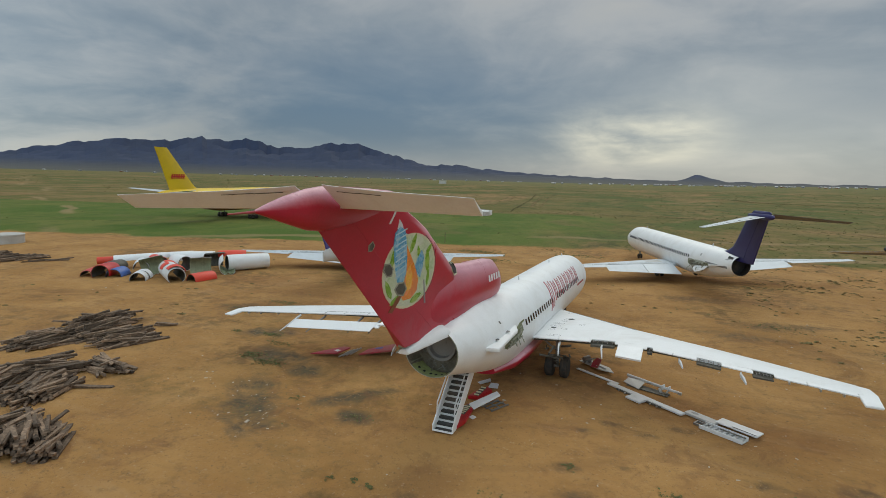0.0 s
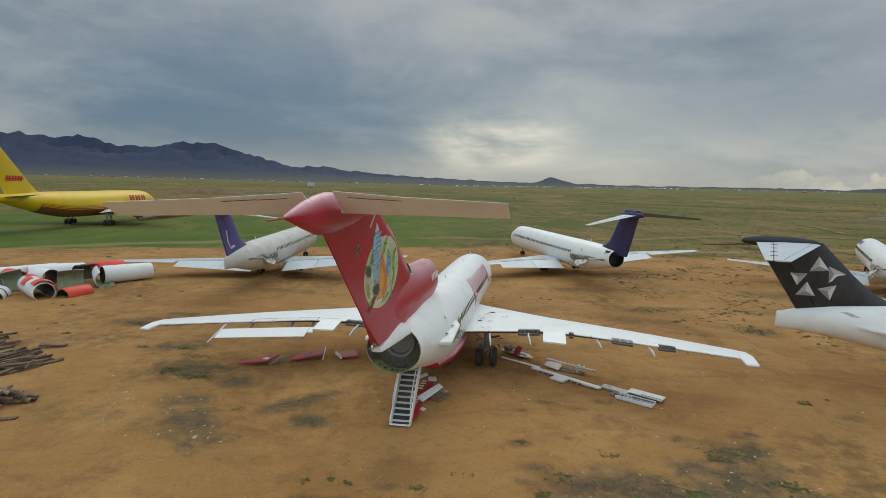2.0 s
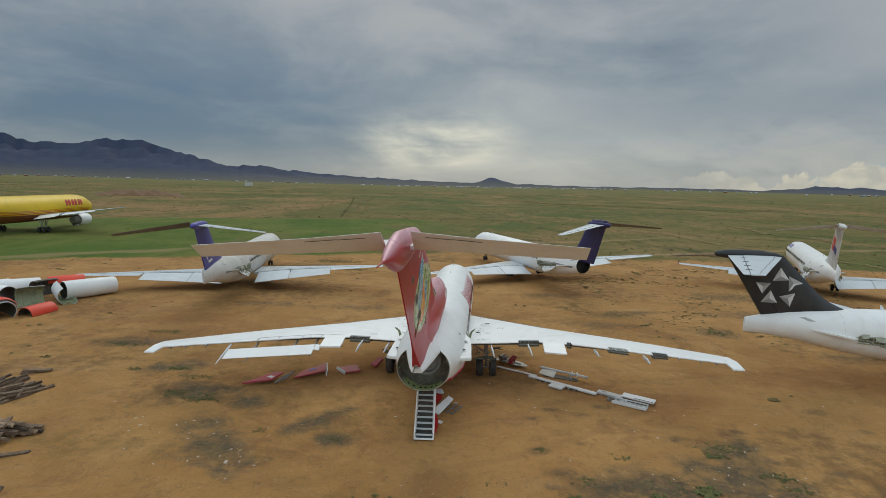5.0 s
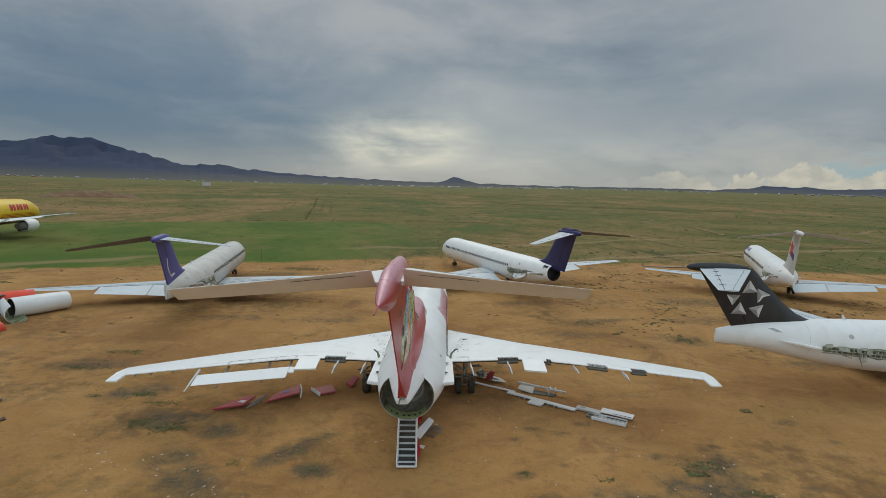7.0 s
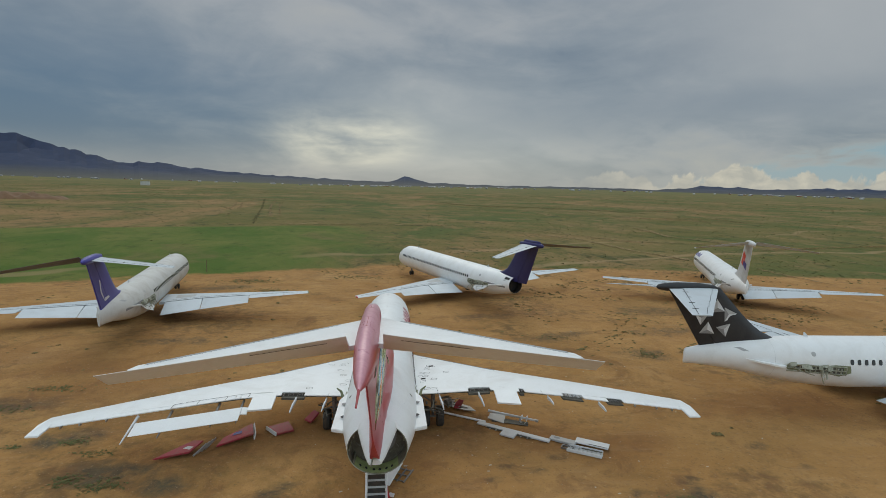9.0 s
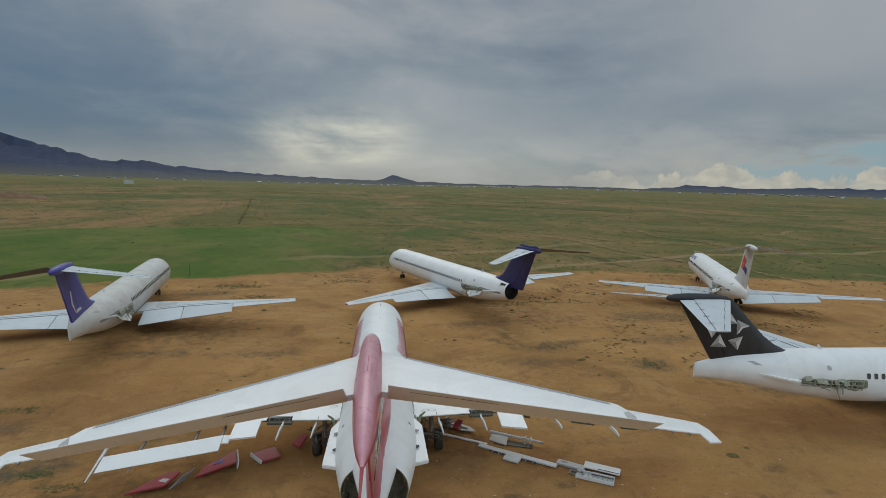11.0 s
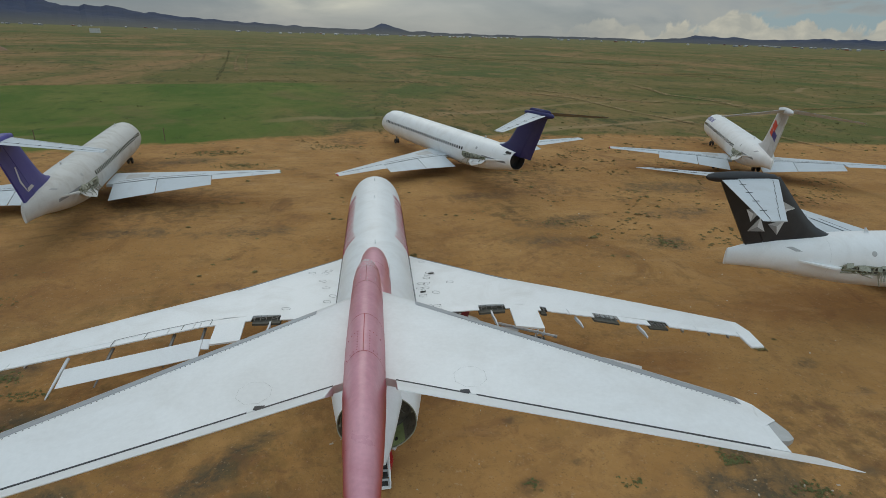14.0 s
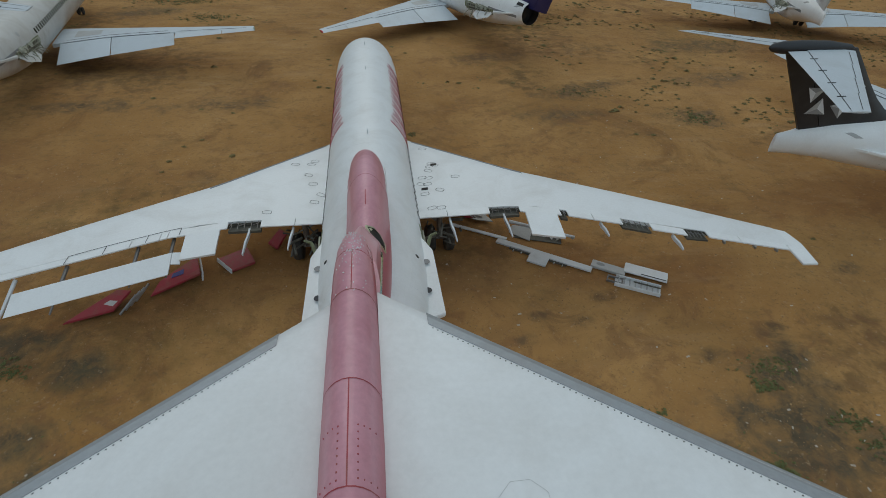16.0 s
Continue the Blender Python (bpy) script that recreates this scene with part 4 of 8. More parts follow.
    # cabin windows, and the title as slanted bars along the forward sides
    for s in (-1, 1):
        windows(prof, fus, [3.7 + 0.51 * i for i in range(30) if i not in (13, 14)], 16, s, 0.24, 0.36)
        def g(a):
            return a if s > 0 else 180 - a
        x = 9.4
        for k in range(8):
            hi, lo, w = (54, -2, 1.15) if k == 0 else (48, 10, 0.95)
            slant = lambda y, a: (y + (a - lo) * 0.0125, g(a))
            for y0, y1, a0, a1 in ((x, x + 0.16, lo, hi), (x + w * 0.34, x + w * 0.34 + 0.07, lo + 3, hi - 5), (x + w * 0.62, x + w * 0.62 + 0.12, lo + 4, hi - 2)):
                am = (a0 + a1) / 2
                part("marking_bar", skin_patch(prof, [slant(y0, a0), slant(y1, a0), slant(y1, am), slant(y1, a1), slant(y0, a1), slant(y0, am)], 0.012), REDPANEL, fus)
            x += w + 0.2
        part("marking_bar", skin_patch(prof, [(18.0, g(2)), (20.6, g(2)), (20.6, g(6)), (18.0, g(6))], 0.012), REDPANEL, fus)
        part("port_hole", skin_patch(prof, [(0.2 + 0.07 * math.cos(a), g(36 + 3 * math.sin(a))) for a in spaced(0, 5.6, 9)], 0.006), DARK, fus)
    # skin seams round the barrel
    for y in (17.6, 12.9, 7.2, 2.6, -1.6):
        rx, zt, zb = hull_side(prof, y, 0)
        cz, rz = (zt + zb) / 2, (zt - zb) / 2
        part("skin_seam", loft([ring(y + 0.004, 0, cz, rx + 0.003, rz + 0.003, rz + 0.003, 48), ring(y - 0.004, 0, cz, rx + 0.003, rz + 0.003, rz + 0.003, 48)], (False, False)), OLDWHITE, fus)
    # small aerials on the crown
    for y in (21.0, 16.5, 8.4):
        part("blade_aerial", plate([(0, y, 5.15), (0, y - 0.3, 5.15), (0, y - 0.36, 5.42), (0, y - 0.24, 5.42)], (1, 0, 0), 0.03), OLDWHITE, fus)

    # ------------- wings
    le = [(1.5, 13.6), (2.3, 12.8), (6.9, 8.55), (16.65, 1.9)]
    te = [(1.5, 3.4), (7, 2.5), (12, 0.9), (16.2, -0.15)]
    zz = [(1.5, 2.3), (7, 2.74), (12, 2.97), (16.5, 3.07)]
    th = [(1.5, 0.95), (7, 0.55), (16.6, 0.22)]

    def boxback(x):
        return lerp_table([(1.6, 5.5), (6.4, 5.0), (8, 4.4), (10.1, 3.42), (12.1, 2.35), (13.1, 2.05), (15.75, 0.9), (16.1, 0.75)], x)
    for s in (1, -1):
        f = Foil(le, te, zz, th, s)
        wing = thing_part("wing", jet)
        bays = [(5.0, 6.25), (10.15, 11.15), (12.35, 13.1)] if s > 0 else [(4.55, 5.8)]
        spar = lambda x: boxback(x) + lerp_table([(1.6, 0.45), (6, 0.46), (13.2, 0.42), (16, 0.3)], x)
        front = lambda x: lerp_table(le, x)
        smooth(part("wing_box", f.piece([1.5, 2.3, 4, 5.5, 6.9, 9, 11, 13, 14.8, 15.75, 15.95], front, spar, 14), WHITE, wing))
        # fixed trailing panels, left open where spoilers are gone
        cuts = sorted({1.6, 3.2, 7.9, 8.15, 9.1, 14.2, 15.75} | {e for b in bays for e in b})
        for a, b in zip(cuts, cuts[1:]):
            if (a, b) in bays or (s > 0 and (a, b) == (7.9, 8.15)):
                bm = f.piece([a, b], spar, boxback, 4, raise_=-0.12, thin=0.5)
                bay = part("spoiler_bay", bm, BAY, wing, "open spoiler bay with hinge brackets")
                bm = bmesh.new()
                for q in spaced(a + 0.12, b - 0.12, 5 if b - a > 0.6 else 2):
                    rod(f.top(q, spar(q)) + Vector((0, 0.03, -0.03)), f.top(q, boxback(q)) + Vector((0, 0, -0.05)), 0.014, n=6, bm=bm)
                for q in spaced(a + 0.1, b - 0.1, 3):
                    rod(f.top(q, spar(q) - 0.1) + Vector((0, 0, -0.06)), f.top(min(b - 0.03, q + 0.22), spar(q) - 0.25) + Vector((0, 0, -0.07)), 0.018, n=6, bm=bm)
                part("hinge_bracket", bm, STEEL, wing)
            else:
                part("trailing_panel", f.piece([a + 0.012, b - 0.012], lambda x: spar(x) - 0.006, boxback, 4, raise_=0.006, sheet=0.05), WHITE, wing)
        # grimy spar face, coloured dark for the shade beneath the panels
        part("rear_spar", f.piece([1.7, 4, 7, 10, 13, 15.7], lambda x: spar(x) - 0.004, lambda x: spar(x) - 0.03, 2, raise_=-0.03, thin=0.9), BAY, wing, "grimy rear spar, darkened for the shade under the trailing panels")
        # raked tip
        tip_pts = [(15.96, 2.36), (16.36, 2.09), (16.40, 1.2), (16.30, 0.04), (15.74, 0.10), (15.77, spar(15.77) - 0.004), (15.96, spar(15.95) - 0.004)]
        bm = plate([f.top(min(x, 16.6), y) + Vector((s * max(0, x - 16.6), 0, -0.004)) for x, y in tip_pts], (0, 0, -1), 0.09)
        bmesh.ops.bevel(bm, geom=bm.edges[:], offset=0.02, segments=2, affect="EDGES")
        part("wing_tip", bm, WHITE, wing)
        # bare leading edge strip inboard
        bm = bmesh.new()
        rr = []
        for x in spaced(2.2, 7.1, 8):
            y = lerp_table(le, x)
            z = f.mid(x, y)
            rr.append([Vector((s * x, y + 0.05, z)), Vector((s * x, y - 0.10, z + f.half(x, y - 0.10) + 0.012)), Vector((s * x, y - 0.26, z + f.half(x, y - 0.26) + 0.012)), Vector((s * x, y - 0.26, z + f.half(x, y - 0.26) - 0.03)), Vector((s * x, y - 0.05, z))])
        part("leading_edge_strip", loft(rr), LEADGREY, wing, "bare grey leading edge")
        # one inboard flap section left hanging
        a, b = (6.45, 7.7) if s > 0 else (6.05, 7.25)
        yb = lambda x: boxback(x) - 1.35
        part("flap", f.piece([a, b], lambda x: boxback(x) - 0.02, yb, 5, raise_=0.02, turn=-8, sheet=0.09), WHITE, wing)
        # flap tracks
        for x, long_ in (((3.3, 1.0), (5.6, 0.95), (9.4, 0.55), (11.9, 0.58)) if s > 0 else ((3.3, 0.9), (5.0, 1.0))):
            y = boxback(x)
            p = Vector((s * x, y + 0.15, f.mid(x, y) - 0.12))
            bm = bmesh.new()
            pts = [p, p + Vector((0, -0.35 * long_, -0.02)), p + Vector((s * 0.08, -0.8 * long_, -0.12 * long_)), p + Vector((s * 0.16, -1.25 * long_, -0.32 * long_))]
            rings_ = []
            for i, q in enumerate(pts):
                w, h = (0.04, 0.075) if i < 3 else (0.025, 0.04)
                rings_.append([q + Vector((-w, 0, -h)), q + Vector((w, 0, -h)), q + Vector((w, 0, h)), q + Vector((-w, 0, h))])
            loft(rings_, bm=bm)
            part("flap_track", bm, OLDWHITE, wing, "bare curved flap track")
        # stubs of the aileron hinges
        for x in (13.6, 14.6, 15.3):
            y = boxback(x)
            part("hinge", box(s * x - 0.03, s * x + 0.03, y - 0.12, y + 0.05, f.mid(x, y) - 0.08, f.mid(x, y) + 0.02), METAL, wing)
        # access plates strewn over the inboard skin
        rnd = random.Random(8 + s)
        spots = [(2.7, 11.6), (2.95, 9.85), (3.1, 9.7), (2.85, 9.6), (2.75, 9.2), (2.4, 8.6), (2.7, 8.5), (2.3, 8.05), (2.6, 8.0), (2.4, 7.2), (3.1, 7.4), (3.95, 8.4), (2.6, 6.05), (3.0, 6.0)] if s > 0 else [(3.6, 10.4), (2.85, 10.35), (2.7, 10.7), (2.9, 9.3), (2.65, 8.5), (2.5, 7.0), (2.25, 7.6), (4.4, 6.2)]
        for x, y in spots:
            c = f.top(x, y)
            a0 = rnd.uniform(-0.6, 0.6)
            loop = []
            for w, h in ((0.20, 0.125), (0.182, 0.107)):
                loop.append([c + Vector((math.copysign(abs(math.cos(t)) ** 0.6, math.cos(t)) * w * math.cos(a0) - math.copysign(abs(math.sin(t)) ** 0.6, math.sin(t)) * h * math.sin(a0), math.copysign(abs(math.cos(t)) ** 0.6, math.cos(t)) * w * math.sin(a0) + math.copysign(abs(math.sin(t)) ** 0.6, math.sin(t)) * h * math.cos(a0), 0.012)) for t in [2 * math.pi * i / 16 for i in range(16)]])
            for p in loop[0] + loop[1]:
                p.z = f.top(abs(p.x), p.y).z + 0.012
            rim = loft([loop[0], loop[1]], (False, False))
            part("access_plate", rim, SEAM, wing)
        if s > 0:
            for x, y in ((3.05, 9.75), (2.42, 7.62)):
                part("access_hole", plate([f.top(x + dx, y + dy) + Vector((0, 0, 0.008)) for dx, dy in ((-0.15, -0.1), (0.15, -0.1), (0.17, 0.1), (-0.13, 0.1))], (0, 0, 1), 0.006), DARK, wing)
        else:
            # the outer flap that still hangs out behind the wing on its tracks
            ff = lambda x: lerp_table([(7.6, 3.92), (12.3, 1.78)], x)
            fb = lambda x: lerp_table([(7.6, 2.93), (12.3, 0.88)], x)
            part("outer_flap", f.piece([7.65, 9.5, 12.25], ff, fb, 6, raise_=-0.22, turn=-18, thin=0.55), WHITE, wing, "white flap hanging out behind the wing")
            part("flap_notch", f.piece([7.3, 7.63], lambda x: ff(7.6) - 0.02, lambda x: ff(7.6) - 0.55, 4, raise_=-0.22, turn=-18, thin=0.5), WHITE, wing)
            # spoiler panels lie shut ahead of the gap
            bm = bmesh.new()
            for x in (7.5, 8.6, 9.9, 11.0):
                p0, p1 = f.top(x, boxback(x) + 0.02), f.top(x, boxback(x) + 0.5)
                plate([p0 + Vector((-0.01, 0, 0.008)), p0 + Vector((0.01, 0, 0.008)), p1 + Vector((0.01, 0, 0.008)), p1 + Vector((-0.01, 0, 0.008))], (0, 0, 1), 0.006, bm)
            for x0, x1 in zip(spaced(7.5, 11.0, 6), spaced(7.5, 11.0, 6)[1:]):
                p0, p1 = f.top(x0, boxback(x0) + 0.5), f.top(x1, boxback(x1) + 0.5)
                plate([p0 + Vector((0, -0.01, 0.008)), p0 + Vector((0, 0.01, 0.008)), p1 + Vector((0, 0.01, 0.008)), p1 + Vector((0, -0.01, 0.008))], (0, 0, 1), 0.006, bm)
            part("spoiler_seam", bm, SEAM, wing)
            for x, tail, mt in ((7.75, 0.1, STEEL), (8.9, 0.1, STEEL), (11.0, -0.25, STEEL), (12.4, -0.35, OLDWHITE)):
                y = boxback(x)
                bm = rod((-x, y + 0.2, f.mid(x, y) - 0.12), (-x, ff(x) - 0.3, f.mid(x, y) - 0.40), 0.07, 0.06)
                rod((-x, ff(x) - 0.3, f.mid(x, y) - 0.40), (-x, fb(x) + tail, f.mid(x, y) - 0.66), 0.06, 0.03, bm=bm)
                part("flap_track", bm, mt, wing)
        strut_gear(jet, s * 2.98, 6.45, 2.1, 0.62, 0.44, 0.86, track=s)
        # wheel well clutter behind the gear
        bm = bmesh.new()
        rnd = random.Random(20 + s)
        for i in range(16):
            p = Vector((s * rnd.uniform(2.3, 3.8), rnd.uniform(5.0, 6.2), rnd.uniform(1.3, 2.1)))
            rod(p, p + Vector((rnd.uniform(-0.6, 0.6), rnd.uniform(-0.7, 0.3), rnd.uniform(-0.3, 0.2))), rnd.uniform(0.02, 0.07), n=6, bm=bm)
        tagged(part("actuator", bm, BAY, jet, "exposed grimy actuators behind the wheel well"), kind="stuff")
    strut_gear(jet, 0, 21.4, 1.5, 0.42, 0.26, 0.5, "nose_gear")

    # ------------- centre intake, fin, bullet fairing
    bm = loft([ring(3.72, 0, 5.75, 0.12, 0.12, 0.3, 32), ring(3.6, 0, 5.8, 0.32, 0.42, 0.5, 32), ring(3.25, 0, 5.95, 0.49, 0.85, 0.8, 32), ring(2.6, 0, 6.1, 0.59, 1.12, 1.0, 32), ring(1.6, 0, 6.15, 0.63, 1.22, 1.15, 32), ring(0.2, 0, 6.15, 0.63, 1.3, 1.15, 32), ring(-1.2, 0, 6.08, 0.625, 1.42, 1.1, 32), ring(-2.0, 0, 6.0, 0.60, 1.58, 1.1, 32), ring(-2.7, 0, 5.97, 0.55, 1.66, 1.08, 32), ring(-4.2, 0, 5.9, 0.36, 1.4, 1.0, 32), ring(-5.6, 0, 5.6, 0.12, 0.9, 0.6, 32)], (True, True))
    duct = smooth(part("intake_duct", bm, RED, jet, "faded red centre engine intake fairing"))
    for s in (-1, 1):
        if s > 0:
            hole = [Vector(q) for q in ((0.03, -2.58, 7.72), (0.18, -2.58, 7.66), (0.31, -2.62, 7.48), (0.40, -2.72, 7.29), (0.41, -2.98, 7.28), (0.34, -3.02, 7.48), (0.22, -3.02, 7.66), (0.08, -2.86, 7.74))]
            mid_ = sum(hole, Vector()) / len(hole)
            part("hole_rim", plate([mid_ + (q - mid_) * 1.2 for q in hole], (0.75, 0.1, 0.65), 0.035), CREAM, duct, "cream edge round a missing panel")
            part("side_hole", plate(hole, (0.75, 0.1, 0.65), 0.045), DARK, duct, "dark hole where a panel is gone")
        for i in range(5):
            y = 2.6 - i * 0.36
            part("marking_bar", plate([(s * 0.625, y, 6.3), (s * 0.625, y - 0.2, 6.3), (s * 0.585, y - 0.2, 6.62), (s * 0.585, y, 6.62)], (s, 0, 0.1), 0.012), WHITE, duct)

    part("duct_seam", loft([ring(q, 0, 6.15, 0.635, 1.275, 0.4, 32) for q in (0.66, 0.64)], (False, False)), REDPANEL, duct)
    for q0, q1 in ((-0.4, -1.2),):
        part("duct_seam", plate([(-0.012, q0, 7.50), (0.012, q0, 7.50), (0.012, q1, 7.53), (-0.012, q1, 7.53)], (0, 0, 1), 0.012), REDPANEL, duct)

    def fin_half(y, z):
        u = (z - 5.0) / 5.2
        lead = lerp_table([(5.0, 1.0), (7.2, -1.9), (9.5, -5.05), (10.2, -6.6)], z)
        trail = lerp_table(FIN_TE, z)
        s_ = min(1, max(0, (lead - y) / (lead - trail)))
        flare = 0.17 * min(1, max(0, (s_ - 0.1) / 0.5)) * max(0, 1 - (z - 5.0) / 1.5) ** 1.4
        return flare + (0.42 - 0.09 * min(1, max(0, u))) * min(1.0, 0.3 + 0.7 * (s_ / 0.14) ** 0.6) * (1 - max(0, s_ - 0.14) / 0.86) + 0.022
    hinge = lambda z: lerp_table([(5.0, -4.4), (10.2, -10.3)], z)
    rows_ = []
    for z in spaced(5.0, 10.2, 14):
        lead = lerp_table([(5.0, 1.0), (7.2, -1.9), (9.5, -5.05), (10.2, -6.6)], z)
        ys = spaced(lead, hinge(z), 9)
        rr = [Vector((fin_half(y, z) * (0.15 if i == 0 else 1), y, z)) for i, y in enumerate(ys)]
        rows_.append(rr + [Vector((-p.x, p.y, p.z)) for p in reversed(rr)])
    fin = smooth(part("fin", loft(rows_), RED, jet, "faded red swept fin with a round emblem"))
    # the rudder runs down to a thin trailing edge
    rows_ = []
    for z in spaced(5.12, 10.2, 14):
        rr = []
        for q in spaced(0, 1, 6):
            y = hinge(z) - 0.012 + (lerp_table(FIN_TE, z) - hinge(z)) * q
            rr.append(Vector((fin_half(y, z), y, z)))
        rows_.append(rr + [Vector((-p.x, p.y, p.z)) for p in reversed(rr)])
    smooth(part("rudder", loft(rows_), RED, fin, "faded red rudder with a thin trailing edge"))
    bm = plate([(-0.1, -6.35, 5.0), (-0.12, -6.75, 5.02), (-0.05, -7.0, 5.16), (0.08, -6.95, 5.16), (0.12, -6.6, 5.04)], (0, 0, 1), 0.08)
    rod((-0.08, -6.6, 5.05), (-0.12, -7.0, 4.92), 0.03, n=6, bm=bm)
    part("rudder_foot", bm, PALEFRAME, fin, "torn metal at the foot of the rudder")
    # emblem disc, side openings and trim on both flanks
    for s in (-1, 1):
        def flank(pts, off):
            return [Vector((s * (fin_half(y, z) + off), y, z)) for y, z in pts]

        def sheet(pts, mat, off, name, label=""):
            c = Vector((0, 0, 0))
            for p in pts:
                c += Vector((0, p[0], p[1]))
            c /= len(pts)
            bm = bmesh.new()
            rings_ = []
            for q in (1.0, 0.75, 0.5, 0.25):
                rings_.append([bm.verts.new(v) for v in flank([(c.y + (y - c.y) * q, c.z + (z - c.z) * q) for y, z in pts], off)])
            k = len(pts)
            for a, b in zip(rings_, rings_[1:]):
                for i in range(k):
                    bm.faces.new((a[i], a[(i + 1) % k], b[(i + 1) % k], b[i]))
            bm.faces.new(rings_[-1])
            low = [bm.verts.new(v.co - Vector((s * (off + 0.02), 0, 0))) for v in rings_[0]]
            for i in range(k):
                bm.faces.new((rings_[0][i], low[i], low[(i + 1) % k], rings_[0][(i + 1) % k]))
            return part(name, bm, mat, fin, label)
        cy, cz = -6.55, 7.95
        oval = lambda ry, rz, k=32: [(cy + ry * math.cos(a), cz + rz * math.sin(a)) for a in [2 * math.pi * i / k for i in range(k)]]
        sheet(oval(1.82, 1.39), CREAM, 0.008, "emblem_border", "cream rim round the emblem")
        bm = bmesh.new()
        for i in range(30):
            a_ = radians(-62 + 4.1 * i)
            y, z = cy + 1.86 * math.cos(a_), cz + 1.43 * math.sin(a_)
            h_ = fin_half(y, z)
            box(s * h_ - 0.014, s * h_ + 0.014, y - 0.02, y + 0.02, z - 0.02, z + 0.02, bm=bm)
        tagged(part("rivet_row", bm, BAY, fin), kind="stuff")
        sheet(oval(1.73, 1.31), EMBLEM, 0.013, "emblem_disc", "round green and white emblem on the fin")
        for ly, lz, ang_, L_ in ((-6.45, 8.95, 60, 0.42), (-5.35, 8.2, 95, 0.5), (-6.1, 6.85, 15, 0.42), (-7.95, 7.45, 120, 0.42), (-7.75, 8.55, 70, 0.4), (-5.3, 8.6, 40, 0.32), (-7.5, 7.0, 20, 0.36), (-5.25, 7.5, 80, 0.36), (-6.0, 8.5, 110, 0.36)):
            ca_, sa_ = math.cos(radians(ang_)), math.sin(radians(ang_))
            sheet([(ly + ca_ * u_ * L_ - sa_ * v_ * L_, lz + sa_ * u_ * L_ + ca_ * v_ * L_) for u_, v_ in ((-1, 0), (-0.5, 0.3), (0.2, 0.34), (0.75, 0.18), (1, 0), (0.6, -0.2), (0, -0.32), (-0.6, -0.26))], LEAFGREEN, 0.0155, "emblem_leaf")
        sheet([(-6.92, 8.95), (-6.58, 8.49), (-6.21, 8.01), (-5.98, 7.53), (-6.05, 7.11), (-6.44, 6.89), (-6.98, 6.9), (-7.23, 7.2), (-6.96, 7.56), (-6.86, 8.04), (-6.93, 8.53)], PAINTBIRD_A, 0.018, "emblem_shape")
        sheet([(-6.85, 7.9), (-6.6, 8.2), (-6.45, 7.8), (-6.45, 7.3), (-6.8, 7.2)], EMBLEMGOLD, 0.0205, "emblem_shape")
        sheet([(-7.41, 9.64), (-7.08, 9.48), (-6.95, 9.09), (-6.85, 8.52), (-6.86, 7.9), (-7.05, 7.58), (-7.42, 7.64), (-7.55, 8.01), (-7.69, 8.5), (-7.76, 8.97), (-7.7, 9.4)], PAINTBIRD_B, 0.022, "emblem_shape")
        for i in range(9):
            z_ = 7.85 + 0.19 * i
            sheet([(-7.58 - 0.012 * i, z_ - 0.06), (-7.56 - 0.012 * i, z_), (-6.95, z_ + 0.17), (-6.93, z_ + 0.13)], EMBLEMPALE, 0.0255, "emblem_feather")
        sheet([(-7.49, 9.88), (-7.29, 9.7), (-7.2, 9.53), (-7.58, 9.55), (-7.52, 9.71)], OLDWHITE, 0.022, "emblem_shape")
        sheet([(-5.82, 8.65), (-5.63, 8.36), (-5.7, 7.93), (-5.84, 7.59), (-6.13, 7.78), (-6.27, 8.09), (-6.12, 8.36)], PAINTBIRD_B, 0.018, "emblem_shape")
        sheet([(-5.59, 7.47), (-5.5, 7.45), (-5.3, 6.5), (-5.41, 6.5)], MIDGREY, 0.018, "emblem_shape")
        sheet([(-6.97, 7.21), (-7.4, 7.09), (-7.88, 6.65), (-7.67, 6.57), (-7.24, 6.92)], BELLY, 0.022, "emblem_shape")
        for hole_ in ([(-7.36, 7.63), (-6.96, 7.6), (-6.75, 7.31), (-6.97, 7.07), (-7.37, 7.15), (-7.6, 7.41)], [(-8.25, 8.41), (-7.94, 8.4), (-7.7, 8.17), (-7.79, 7.91), (-8.11, 7.93), (-8.36, 8.2)], [(-9.0, 9.26), (-8.87, 9.1), (-9.02, 8.93), (-9.22, 8.94), (-9.22, 9.14)]):
            my, mz = sum(q[0] for q in hole_) / len(hole_), sum(q[1] for q in hole_) / len(hole_)
            sheet([(my + (y - my) * 1.0, mz + (z - mz) * 1.0) for y, z in hole_], PALEFRAME, 0.024, "hole_rim")
            sheet([(my + (y - my) * 0.78, mz + (z - mz) * 0.78) for y, z in hole_], BAY, 0.027, "access_hole", "open access hole in the fin")
        sheet([(-8.0, 9.75), (-8.12, 9.75), (-7.8, 10.2), (-7.7, 10.2)], OLDWHITE, 0.01, "scuff_strip")
    bm = loft([ring(y, 0, cz, rx, rt, rb, 28) for y, cz, rx, rt, rb in ((-6.78, 10.47, 0.06, 0.06, 0.05), (-6.83, 10.47, 0.13, 0.15, 0.15), (-6.97, 10.46, 0.20, 0.26, 0.24), (-7.2, 10.45, 0.25, 0.34, 0.3), (-7.7, 10.45, 0.285, 0.42, 0.36), (-9.0, 10.45, 0.31, 0.50, 0.5), (-10.3, 10.45, 0.317, 0.55, 0.62), (-11.4, 10.45, 0.30, 0.58, 0.70), (-12.1, 10.42, 0.265, 0.53, 0.58), (-12.9, 10.42, 0.21, 0.36, 0.35), (-13.5, 10.42, 0.13, 0.19, 0.16), (-13.95, 10.42, 0.03, 0.04, 0.03))])
